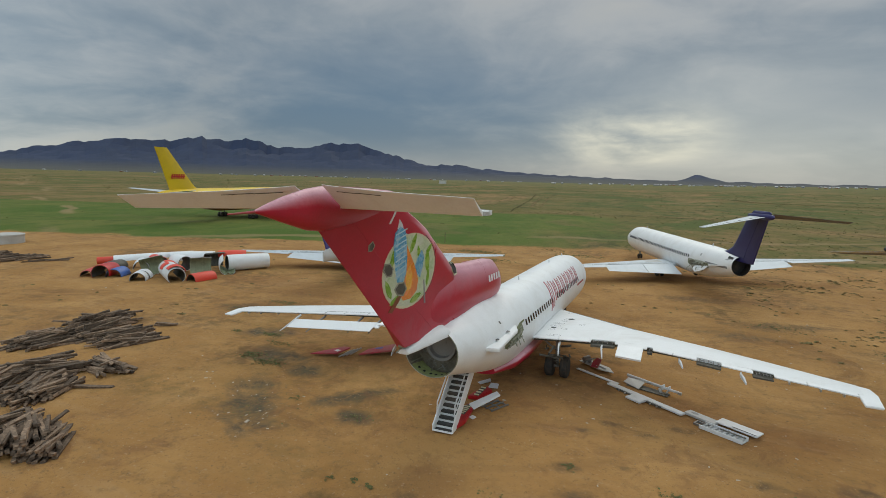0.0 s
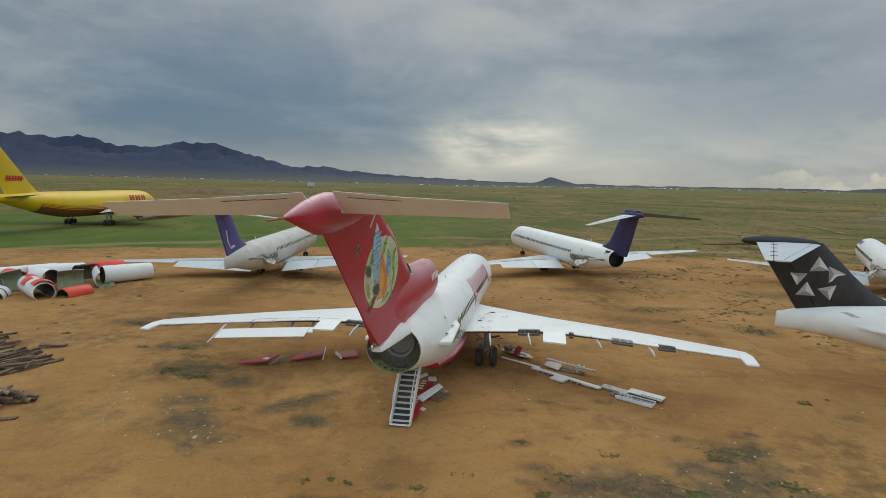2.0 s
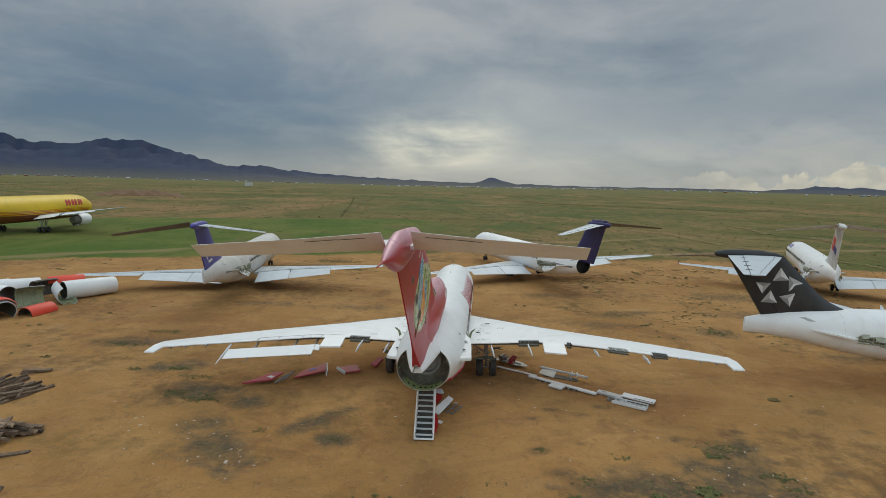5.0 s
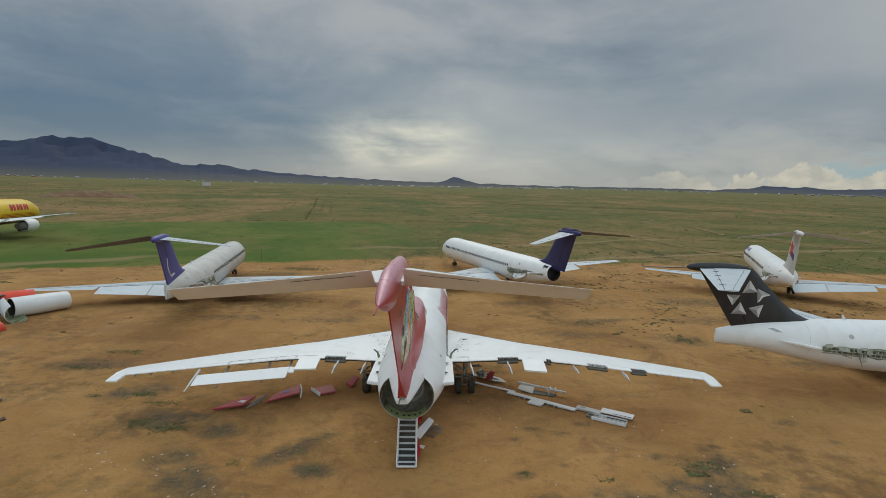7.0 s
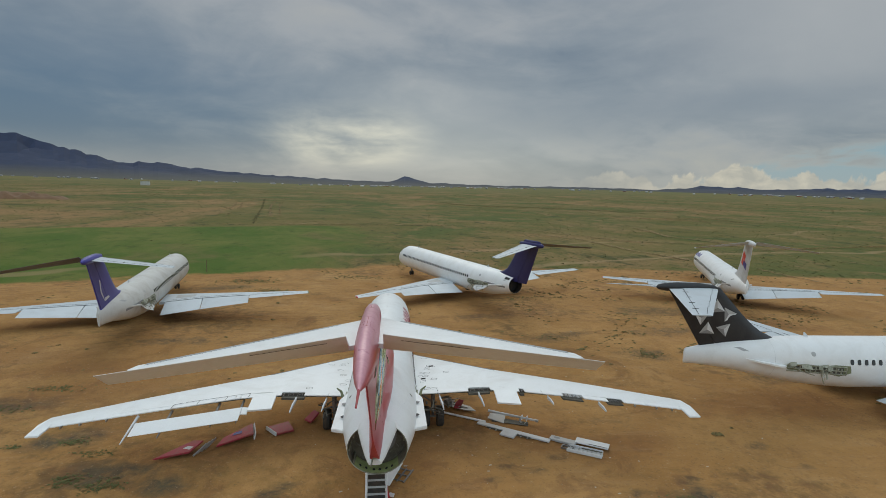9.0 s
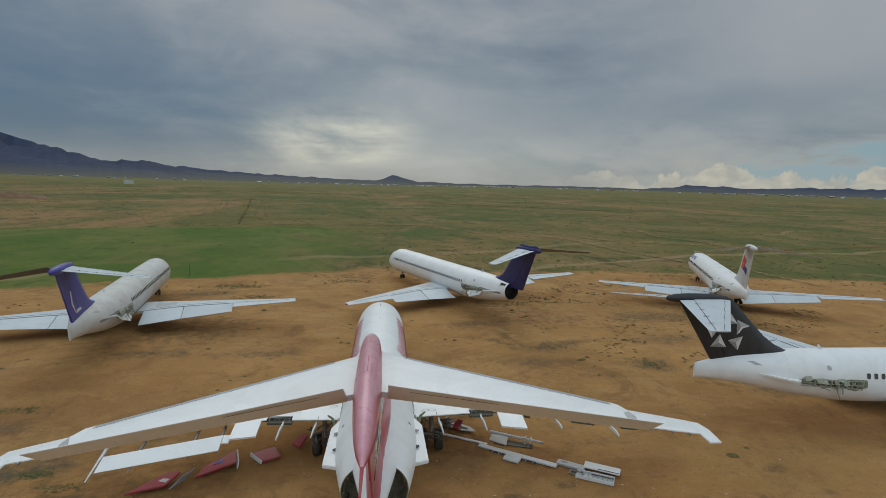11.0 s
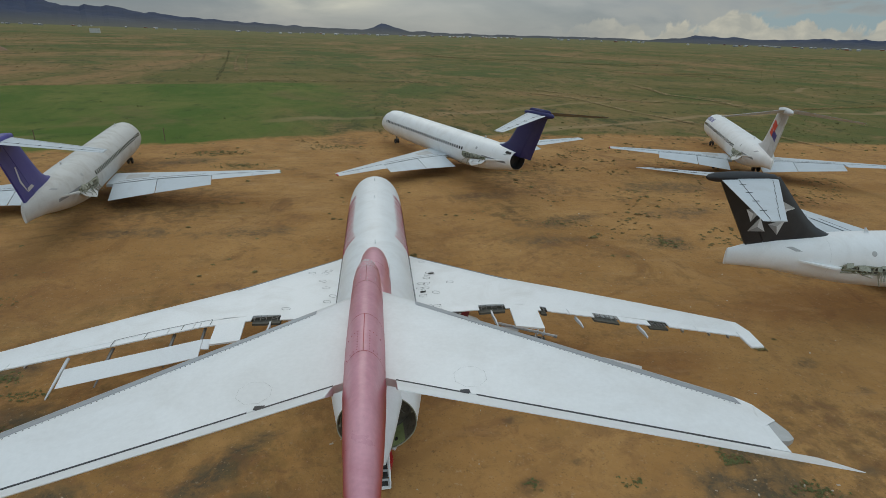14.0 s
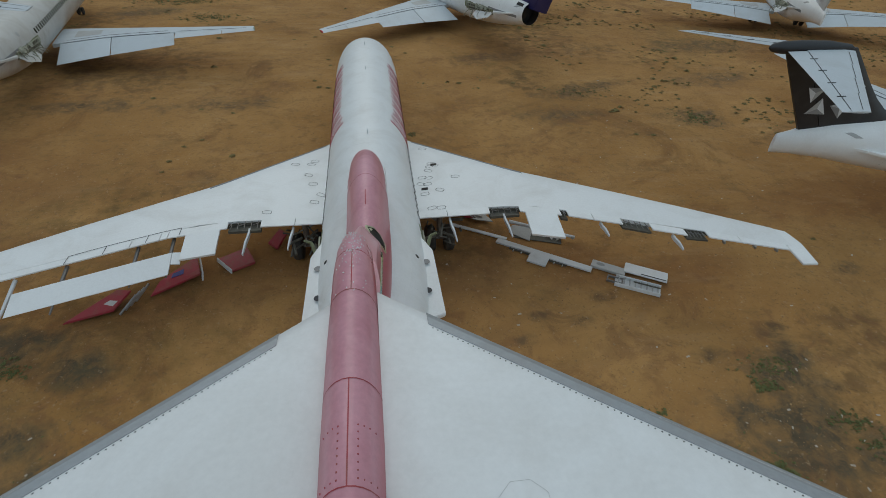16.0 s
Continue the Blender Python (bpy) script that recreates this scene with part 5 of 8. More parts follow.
    bul = smooth(part("bullet_fairing", bm, RED, jet, "bleached red bullet fairing over the fin"))
    part("aerial_spike", rod((0, -13.9, 10.42), (0, -14.75, 10.40), 0.035, 0.02), REDPANEL, bul)
    rnd = random.Random(77)
    bm = bmesh.new()
    for i in range(170):
        y = -6.95 - abs(rnd.gauss(0, 0.6))
        x = rnd.gauss(0, 0.09)
        rt = lerp_table([(6.9, 0.26), (7.2, 0.34), (7.7, 0.42), (9.0, 0.52)], -y)
        rx = lerp_table([(6.9, 0.21), (7.2, 0.26), (7.7, 0.295), (9.0, 0.33)], -y)
        if abs(x) > rx * 0.8:
            continue
        z = 10.455 + rt * math.sqrt(1 - (x / rx) ** 2)
        w, h = rnd.uniform(0.003, 0.008), rnd.uniform(0.004, 0.018)
        plate([(x - w, y - h, z), (x + w, y - h * 0.6, z), (x + w * 0.7, y + h, z), (x - w * 0.8, y + h * 0.7, z)], (0, 0, 1), 0.003, bm)
    tagged(part("paint_flecks", bm, OLDWHITE, bul, "white droppings and flaked paint on the crown"), kind="stuff")
    # seams and bolted cover plates along the top of the bullet
    wide = lambda y: lerp_table([(6.97, 0.20), (7.2, 0.25), (7.7, 0.285), (9.0, 0.31), (10.3, 0.317), (11.4, 0.30)], -y)
    tall = lambda y: lerp_table([(6.97, 0.26), (7.2, 0.34), (7.7, 0.42), (9.0, 0.50), (10.3, 0.55), (11.4, 0.58)], -y)
    crown = lambda x, y: 10.45 + tall(y) * math.sqrt(max(0.0, 1 - (x / wide(y)) ** 2))
    for y in (-7.52, -8.4, -9.8, -10.94):
        part("skin_seam", loft([ring(y + dy, 0, 10.45, wide(y) + 0.003, tall(y) + 0.004, 0.5, 28) for dy in (0.006, -0.006)], (False, False)), REDPANEL, bul)
    for y0, y1 in ((-7.52, -8.4), (-9.8, -10.94)):
        part("skin_seam", loft([[Vector((dx, y, crown(0, y) + dz)) for dx, dz in ((-0.006, -0.01), (0.006, -0.01), (0.006, 0.003), (-0.006, 0.003))] for y in spaced(y0, y1, 9)]), REDPANEL, bul)
    for sg in (-1, 1):
        bm = bmesh.new()
        spots = [(0.09, -10.34 - 0.075 * i) for i in range(8)] + [(0.09 + 0.05 * i, -10.34) for i in range(1, 4)] + [(0.09 + 0.05 * i, -10.865) for i in range(1, 4)]
        for x, y in spots:
            z = crown(x, y)
            box(sg * x - 0.007, sg * x + 0.007, y - 0.007, y + 0.007, z - 0.012, z + 0.002, bm=bm)
        tagged(part("rivet_row", bm, REDPANEL, bul), kind="stuff")

    # ------------- tailplane, with the elevators full up
    for s in (1, -1):
        on = -0.1
        le = [(0.3, -8.0), (5.2, -11.86)] if s > 0 else [(0.3, -8.12), (5.2, -11.9)]
        te = [(0.3, -12.1), (0.9, -12.25), (2.63, -12.76), (5.5, -13.74)]
        zs_ = [(0.3, 10.46), (5.4, 10.47)] if s > 0 else [(0.3, 10.42), (5.4, 10.39)]
        hl = [(0.3, -10.93), (5.5, -13.07)]
        hy = lambda x: lerp_table(hl, x)
        f = Foil(le, te, zs_, [(0.3, 0.42), (5.3, 0.20)], s)
        tp = thing_part("tailplane", jet)
        smooth(part("stabilizer", f.piece([0.3, 1.5, 3, 4.4, 5.0, 5.17], lambda x: lerp_table(le, x), hy, 12), WHITE, tp))
        bm = plate([f.top(x, y + on) + Vector((0, 0, 0.002)) for x, y in ((5.16, -11.74), (5.27, -11.95), (5.35, -12.3), (5.1, -12.4), (5.05, -12.72), (5.16, -12.72))], (0, 0, -1), 0.1)
        part("stabilizer_tip", bm, WHITE, tp)
        bm = plate([f.top(x, y + on) + Vector((0, 0, -0.01)) for x, y in ((5.35, -12.3), (5.39, -12.5), (5.37, -12.62), (5.28, -12.66), (5.08, -12.62), (5.1, -12.41))], (0, 0, -1), 0.08)
        part("elevator_horn", bm, SILVERGREY, tp, "grey horn at the tailplane tip")
        part("leading_edge_strip", loft([[Vector((s * x, y + 0.03, f.mid(x, y))), Vector((s * x, y - 0.09, f.mid(x, y) + f.half(x, y - 0.09) + 0.01)), Vector((s * x, y - 0.24, f.mid(x, y - 0.24) + f.half(x, y - 0.24) + 0.008)), Vector((s * x, y - 0.24, f.mid(x, y))), Vector((s * x, y - 0.03, f.mid(x, y)))] for x, y in [(x, lerp_table(le, x)) for x in spaced(0.9, 5.12, 6)]]), SLAT, tp, "grey worn leading edge")
        bm = bmesh.new()
        for x in spaced(0.95, 5.05, 76):
            c_ = f.top(x, lerp_table(le, x) - 0.275)
            box(c_.x - 0.007, c_.x + 0.007, c_.y - 0.007, c_.y + 0.007, c_.z - 0.01, c_.z + 0.002, bm=bm)
        tagged(part("rivet_row", bm, SEAM, tp), kind="stuff")
        ev = part("elevator", f.piece([0.45, 0.9, 1.5, 2.63, 3.6, 4.5, 5.0, 5.42], lambda x: hy(x) - 0.025, lambda x: lerp_table(te, x), 7, turn=33), WHITE, tp, "white elevator jammed fully up")
        bm = bmesh.new()
        for x0, x1 in ((0.45, 1.45), (1.55, 4.95)):
            a, b = f.top(x0, hy(x0)), f.top(x1, hy(x1))
            plate([a + Vector((0, 0.006, 0.004)), b + Vector((0, 0.006, 0.004)), b + Vector((0, -0.022, 0.004)), a + Vector((0, -0.022, 0.004))], (0, 0, 1), 0.006, bm)
        q = f.top(1.4, hy(1.4))
        plate([q + Vector((-0.065, 0.055, 0.006)), q + Vector((0.065, 0.055, 0.006)), q + Vector((0.075, -0.02, 0.006)), q + Vector((-0.075, -0.02, 0.006))], (0, 0, 1), 0.008, bm)
        part("hinge_gap", bm, SEAM, tp)
        # tab line on both faces of the elevator
        c, sn = math.cos(radians(33)), math.sin(radians(33))
        bm = bmesh.new()
        for x0, x1, fr in ((0.9, 1.7, 0.80), (1.7, 2.6, 0.82)):
            for sg in (1, -1):
                pts = []
                for x in (x0, x1):
                    L = hy(x) - 0.05 - lerp_table(te, x)
                    for d in (-0.012, 0.012):
                        dy = -(L * fr) + d
                        hh = f.half(x, hy(x) - 0.05 + dy) + 0.004
                        pts.append(Vector((s * x, hy(x) - 0.05 + dy * c + sg * hh * sn, f.mid(x, hy(x)) - dy * sn + sg * hh * c)))
                plate([pts[0], pts[1], pts[3], pts[2]], (0, -sn * sg, c * sg), 0.004, bm)
        part("tab_gap", bm, SEAM, ev)
        ca, cb = (1.53, -11.04)
        rim = [[f.top(ca + r_ * math.cos(a), cb + r_ * math.sin(a)) + Vector((0, 0, 0.004)) for a in [2 * math.pi * (i + 0.5) / 8 for i in range(8)]] for r_ in (0.25, 0.247)]
        part("access_panel", loft(rim, (False, False)), SILVERGREY, tp)
    return jet


def thing_part(name, parent):
    """A part made of pieces: an empty under its thing."""
    ob = new(name)
    ob.empty_display_size = 0.1
    ob.parent = parent
    return ob


red_tail_jet()


def airstair():
    """The ventral stair let down under the tail."""
    st = thing("airstair", pose(0.14, -2.82, 0, 0, 0, 3.0), "white folding airstair with black rubber treads let down under the tail", "stairs")
    run, rise = 3.25, 2.5
    for s in (-1, 1):
        part("side_panel", plate([(s * 0.45, -0.05, 0.02), (s * 0.45, 0.4, 0.02), (s * 0.45, run + 0.4, rise), (s * 0.45, run + 0.2, rise + 0.75), (s * 0.45, 1.0, 1.15), (s * 0.45, -0.05, 0.28)], (s, 0, 0), 0.05), WHITE, st)
        bm = rod((s * 0.43, 0.3, 0.3), (s * 0.43, 0.35, 1.2), 0.03)
        rod((s * 0.43, 0.35, 1.2), (s * 0.43, run, rise + 1.0), 0.034, bm=bm)
        rod((s * 0.43, 0.34, 0.8), (s * 0.43, 0.95, 1.25), 0.02, bm=bm)
        part("handrail", bm, OLDWHITE, st)
    k = 13
    for i in range(k):
        y, z = 0.02 + run * i / k, 0.06 + rise * i / k
        tr = part("step", box(-0.445, 0.445, y, y + run / k - 0.03, z - 0.03, z, 0.006), WHITE, st)
        part("tread", box(-0.40, 0.40, y + 0.0, y + run / k - 0.03, z + 0.001, z + 0.012), PIER, tr, "black ribbed rubber tread")
        part("riser", box(-0.445, 0.445, y + run / k - 0.028, y + run / k - 0.012, z, z + rise / k - 0.085), OLDWHITE, tr)
        part("nosing", box(-0.40, 0.40, y + run / k - 0.011, y + run / k - 0.001, z + rise / k - 0.085, z + rise / k + 0.012), PIER, tr, "black rubber nosing")
    part("foot_plate", box(-0.47, 0.47, -0.1, 0.03, 0.02, 0.06, 0.008), WHITE, st)
    return st


airstair()


# ---------------------------------------------------------------- twin-jets with T-tails
def twin_jet(m, label, fin_mat, nose=27.0, fin_y=-14.0, drop=0.0, body=WHITE, tail_open=False, logo=None, title=None, windows_on=(1, -1), tail_paint=None, dorsal=9.0, tip=9.0, wtip=2.65, elev=10, up=0.0, crown=0.0, lead_on=0.0, dorsal_mat=None, trail_on=0.0, chord_on=0.0, droop=0.57, far_droop=None, tip_back=0.0):
    jet = thing("airliner", m, label, "airplane", "parked twin-jets")
    d = drop
    F = fin_y
    prof = [(nose, 0.03, 2.75 + d, 2.65 + d), (nose - 0.25, 0.42, 3.15 + d, 2.2 + d), (nose - 1.0, 0.92, 3.7 + d, 1.85 + d), (nose - 2.2, 1.32, 4.5 + d, 1.62 + d), (nose - 3.8, 1.58, 5.0 + d, 1.5 + d), (nose - 6.0, 1.67, 5.1 + d, 1.45 + d), (F + 18, 1.67, 5.1 + d, 1.45 + d), (F + 14, 1.67, 5.1 + d, 1.5 + d), (F + 10.5, 1.55, 5.1 + d, 1.85 + d), (F + 7.5, 1.25, 5.0 + d, 2.4 + d), (F + 5.2, 0.92, 4.78 + d, 2.9 + d)]
    if not tail_open:
        prof += [(F + 3.6, 0.5, 4.5 + d, 3.12 + d), (F + 2.4, 0.09, 4.25 + d, 3.2 + d)]
    prof = dense(prof, 1.0)
    fus = smooth(part("fuselage", hull(prof, 40, (True, not tail_open)), body, jet))
    if tail_open:
        e = prof[-1]
        cz, rz = (e[2] + e[3]) / 2, (e[2] - e[3]) / 2
        part("open_tail", loft([ring(e[0] - 0.01, 0, cz, e[1] - 0.02, rz - 0.02, rz - 0.02, 32), ring(e[0] + 0.9, 0, cz, e[1] - 0.05, rz - 0.05, rz - 0.05, 32)], (False, True)), DARK, fus, "dark open end where the tail cone is gone")
    # seams
    for y in (F + 8.2, F + 16.5, nose - 9.5):
        rx, zt, zb = hull_side(prof, y, 0)
        cz, rz = (zt + zb) / 2, (zt - zb) / 2
        part("skin_seam", loft([ring(y + 0.005, 0, cz, rx + 0.003, rz + 0.003, rz + 0.003, 40), ring(y - 0.005, 0, cz, rx + 0.003, rz + 0.003, rz + 0.003, 40)], (False, False)), SILVERGREY, fus)
    for s in (1, -1):
        g = (lambda a: a) if s > 0 else (lambda a: 180 - a)
        if s in windows_on:
            windows(prof, fus, [y for y in spaced(F + 13.6, nose - 4.6, int((nose - F - 18.0) / 0.51))], 15, s, 0.27, 0.38)
        # where the engine was: torn skin with frames, and the pylon stub behind
        tear = part("torn_opening", skin_patch(prof, [(F + 13.5, g(6)), (F + 12.4, g(7)), (F + 11.5, g(3)), (F + 10.3, g(5)), (F + 9.5, g(2)), (F + 8.8, g(-3)), (F + 9.1, g(-14)), (F + 9.9, g(-12)), (F + 10.5, g(-17)), (F + 12.1, g(-16)), (F + 12.8, g(-20)), (F + 13.6, g(-10))], 0.012), PRIMER, fus, "torn engine mount showing green primed frames")
        bm = bmesh.new()
        rnd = random.Random(int(nose * 10) + s)
        for i in range(12):
            y = F + 13.2 - i * 0.37
            rod(hull_point(prof, y, g(4 + rnd.uniform(-5, 2)), 0.05)[0], hull_point(prof, y, g(-15 + rnd.uniform(-3, 6)), 0.05)[0], 0.045, n=6, bm=bm)
        for a in (3, -6, -14):
            rod(hull_point(prof, F + 13.2, g(a), 0.06)[0], hull_point(prof, F + 9, g(a - 2), 0.06)[0], 0.04, n=6, bm=bm)
        for i in range(9):
            p = hull_point(prof, F + rnd.uniform(9.4, 12.9), g(rnd.uniform(-18, 2)), 0.08)[0]
            rod(p, p + Vector((s * rnd.uniform(0, 0.35), rnd.uniform(-0.4, 0.4), rnd.uniform(-0.7, 0.1))), rnd.uniform(0.02, 0.05), n=6, bm=bm)
        for i in range(7):
            y = F + rnd.uniform(9.0, 13.3)
            c0 = hull_point(prof, y, g(rnd.uniform(2, 7)), 0.03)[0]
            plate([c0, c0 + Vector((s * 0.03, rnd.uniform(0.25, 0.5), 0.02)), c0 + Vector((s * rnd.uniform(0.1, 0.3), rnd.uniform(0.1, 0.4), rnd.uniform(-0.4, -0.1))), c0 + Vector((s * 0.12, -0.05, rnd.uniform(-0.3, -0.1)))], (s, 0, 0), 0.012, bm)
        part("torn_frame", bm, PALEFRAME, tear)
        voids = part("dark_cavity", skin_patch(prof, [(F + 13, g(1)), (F + 11.3, g(0)), (F + 9.5, g(-2)), (F + 9.7, g(-10)), (F + 11.4, g(-13)), (F + 13, g(-13))], 0.016), BAY, tear)
        bm = plate([hull_point(prof, F + 9.1, g(-4), -0.05)[0], hull_point(prof, F + 8.9, g(-4), 0.0)[0] + Vector((s * 0.22, -0.3, 0.02)), hull_point(prof, F + 8, g(0), 0)[0] + Vector((s * 0.45, -0.2, 0.02)), hull_point(prof, F + 6, g(6), -0.05)[0]], (0, 0, -1), 0.12)
        part("engine_pylon", bm, body, jet, "cut-off engine pylon stub")
        if not chord_on:
            # pylon shade painted as a grey wedge behind the tear, and its hanging skin
            part("bare_wedge", skin_patch(prof, [(F + 5.9, g(-3)), (F + 5.9, g(-15)), (F + 8.0, g(-6)), (F + 9.7, g(3)), (F + 9.7, g(8))], 0.014), MIDGREY, fus, "grey wedge painted as pylon shade behind the torn mount")
            c0, c1 = hull_point(prof, F + 9.0, g(-10), 0.02)[0], hull_point(prof, F + 11.6, g(-14), 0.02)[0]
            bm = plate([c0, c1, c1 + Vector((s * 0.35, 0.1, -0.35)), c1 + Vector((s * 0.42, -0.7, -0.62)), c0 + Vector((s * 0.35, 0.25, -0.42))], (s, 0, 0.3), 0.015)
            part("hanging_skin", bm, body, tear, "bent sheet of skin hanging from the tear")
            for i in range(5):
                bm = bmesh.new()
                q = hull_point(prof, F + 10.4 + 0.6 * i, g(-16), 0.04)[0]
                w = q + Vector((s * rnd.uniform(0.2, 0.6), rnd.uniform(-0.5, 0.3), rnd.uniform(-0.9, -0.4)))
                rod(q, (q + w) / 2 + Vector((s * 0.15, 0, 0.05)), 0.03, n=6, bm=bm)
                rod((q + w) / 2 + Vector((s * 0.15, 0, 0.05)), w, 0.025, 0.015, 6, bm)
                part("loose_pipe", bm, PALEFRAME, tear)
        part("grey_patch", skin_patch(prof, [(F + 6.5, g(30)), (F + 6.1, g(30)), (F + 5.55, g(46)), (F + 5.95, g(46))], 0.008), SILVERGREY, fus)
        part("round_port", skin_patch(prof, [(F + 10.9 + 0.17 * math.cos(a), g(30 + 6 * math.sin(a))) for a in spaced(0, 5.6, 10)], 0.008), SILVERGREY, fus)
    if tail_open:
        for s in (1, -1):
            g = (lambda a: a) if s > 0 else (lambda a: 180 - a)
            part("tail_vent", skin_patch(prof, [(F + 5.5, g(42)), (F + 6.3, g(42)), (F + 6.3, g(58)), (F + 5.5, g(58))], 0.01), DARK, fus)
    for y in (nose - 7, F + 11.5):
        part("blade_aerial", plate([(0, y, 5.06 + d), (0, y - 0.35, 5.06 + d), (0, y - 0.42, 5.42 + d), (0, y - 0.3, 5.42 + d)], (1, 0, 0), 0.03), OLDWHITE, fus)
    # cockpit glass
    for s in (1, -1):
        g = (lambda a: a) if s > 0 else (lambda a: 180 - a)
        for y0, y1 in ((nose - 2.5, nose - 1.95), (nose - 1.9, nose - 1.45)):
            part("cockpit_pane", skin_patch(prof, [(y0, g(38)), (y1, g(34)), (y1 - 0.1, g(58)), (y0, g(56))], 0.01), GLASS, fus)
    if title:
        for s in (1, -1):
            g = (lambda a: a) if s > 0 else (lambda a: 180 - a)
            y = nose - 8.8
            for i in range(7):
                part("marking_bar", skin_patch(prof, [(y, g(34)), (y + 0.42, g(34)), (y + 0.52, g(54 if i % 3 else 60)), (y + 0.1, g(54))], 0.012), title, fus)
                y += 0.72
    # wings
    le = [(1.4, 9.35), (16.43, 1.25)]
    te = [(1.4, 1.9), (5.6, 2.0), (10.4, 1.35), (16.43, 0.0)]
    f_z = [(1.4, 1.72 + d + up), (16.43, wtip)]
    th = [(1.4, 0.75), (6, 0.5), (16.43, 0.16)]
    flapx = [1.75, 3.5, 5.55, 10.2]
    fl = lambda x: lerp_table([(1.4, 4.55), (5.6, 4.25), (10.4, 2.75), (16.4, 0.5)], x)
    for s in (1, -1):
        f = Foil(le, te, f_z, th, s)
        wing = thing_part("wing", jet)
        smooth(part("wing_box", f.piece([1.2, 3, 5.6, 8, 10.4, 13, 15.5, 16.2, 16.43], lambda x: lerp_table(le, x), fl, 12), WINGGREY, wing))
        smooth(part("flap", f.piece([1.8, 3.6, 5.5], lambda x: fl(x) - 0.04, lambda x: lerp_table(te, x) - 0.38, 6, turn=-12, raise_=-0.02), WINGGREY, wing))
        smooth(part("flap", f.piece([5.56, 8, 10.3], lambda x: fl(x) - 0.04, lambda x: lerp_table(te, x) - 0.38, 6, turn=-12, raise_=-0.02), WINGGREY, wing))
        smooth(part("aileron", f.piece([10.4, 13.9], lambda x: fl(x) - 0.03, lambda x: lerp_table(te, x), 5), WINGGREY, wing))
        part("wing_tip", f.piece([13.95, 16.43], lambda x: fl(x) - 0.005, lambda x: lerp_table(te, x), 5), WINGGREY, wing)
        part("tip_light", box(s * 16.43 - 0.06, s * 16.43 + 0.06, 0.2, 0.8, wtip - 0.07, wtip + 0.07, 0.03), CRIMSON if s < 0 else PRIMER, wing)
        bm = bmesh.new()
        for a, b, fr in ((2.0, 10.0, 0.0), (2.2, 9.8, 0.55), (10.5, 15.8, 0.25)):
            for x0, x1 in zip(spaced(a, b, 6), spaced(a, b, 6)[1:]):
                off = fr
                p0, p1 = f.top(x0, fl(x0) + off), f.top(x1, fl(x1) + off)
                plate([p0 + Vector((0, 0.03, 0.002)), p1 + Vector((0, 0.03, 0.002)), p1 + Vector((0, -0.04, 0.002)), p0 + Vector((0, -0.04, 0.002))], (0, 0, 1), 0.006, bm)
        part("spoiler_seam", bm, SEAM, wing)
        part("wing_walk_patch", plate([f.top(2.6, 7.3) + Vector((0, 0, 0.008)), f.top(4.6, 6.6) + Vector((0, 0, 0.008)), f.top(4.6, 5.4) + Vector((0, 0, 0.008)), f.top(2.6, 5.6) + Vector((0, 0, 0.008))], (0, 0, 1), 0.006), SILVERGREY, wing)
        strut_gear(jet, s * 2.4, 7.2, 1.8 + d, 0.46, 0.32, 0.6, track=s)
    strut_gear(jet, 0, nose - 4.2, 1.7 + d, 0.36, 0.2, 0.4, "nose_gear")
    # fin
    tz = tip
    vs_ = (tip - d - 4.35) / 4.6
    lead = lambda z: lerp_table([(4.8, F + dorsal + 0.6), (5.15, F + dorsal - 1.2), (5.6, F + dorsal - 2.1), (6.4, F + 6.1 + lead_on), (9.0, F + 4.15 + lead_on * 0.45)], z - d)
    split = lambda z: min(lead(z), F + 6.1 + lead_on + 0.85 * (6.4 - z + d)) if dorsal_mat else lead(z)
    trail = lambda z: lerp_table([(4.3, F + 3.15 + trail_on), (9.0, F + 0.75)], z - d)
    hinge = lambda z: lerp_table([(4.3, F + 4.7), (9.0, F + 1.9)], z - d)

    def half(y, z):
        a, b = lead(z), trail(z)
        q = min(1, max(0, (a - y) / (a - b)))
        return (0.34 - 0.14 * (z - d - 4.4) / 4.6) * (0.06 + 0.94 * math.sin(math.pi * min(1, q ** 0.6 * 0.97)) ** 0.8)
    for nm, fr, bk, k in (("fin", split, hinge, 10), ("rudder", lambda z: hinge(z) - 0.04, trail, 5), ("dorsal_fillet", lambda z: lead(z) + 0.03, lambda z: split(z) - 0.01, 5)):
        if nm == "dorsal_fillet" and not dorsal_mat:
            continue
        rows_ = []
        for z in ([4.35, 4.8, 5.15, 5.6, 6.2, 7.0, 8.0, 8.6, 8.95] if nm != "dorsal_fillet" else [4.35, 4.8, 5.15, 5.6, 6.2]):
            z += d
            zr = 4.35 + d + (z - d - 4.35) * vs_
            rr = [Vector((half(y, z), y, zr)) for y in spaced(fr(z), bk(z), k)]
            rows_.append(rr + [Vector((-p.x, p.y, p.z)) for p in reversed(rr)])
        ob = smooth(part(nm, loft(rows_), dorsal_mat if nm == "dorsal_fillet" else fin_mat, jet))
        if nm == "fin":
            fin = ob
    bm = loft([ring(F + a, 0, tz + dz, rx, rz, rz, 20) for a, rx, rz, dz in ((4.4, 0.03, 0.03, -0.05), (4.1, 0.16, 0.18, -0.03), (3.0, 0.27, 0.30, 0), (1.5, 0.29, 0.32, 0), (0.6, 0.24, 0.27, 0), (0.15, 0.15, 0.18, 0), (0, 0.04, 0.06, 0))])
    smooth(part("bullet_fairing", bm, fin_mat if tail_paint is None else tail_paint, jet))
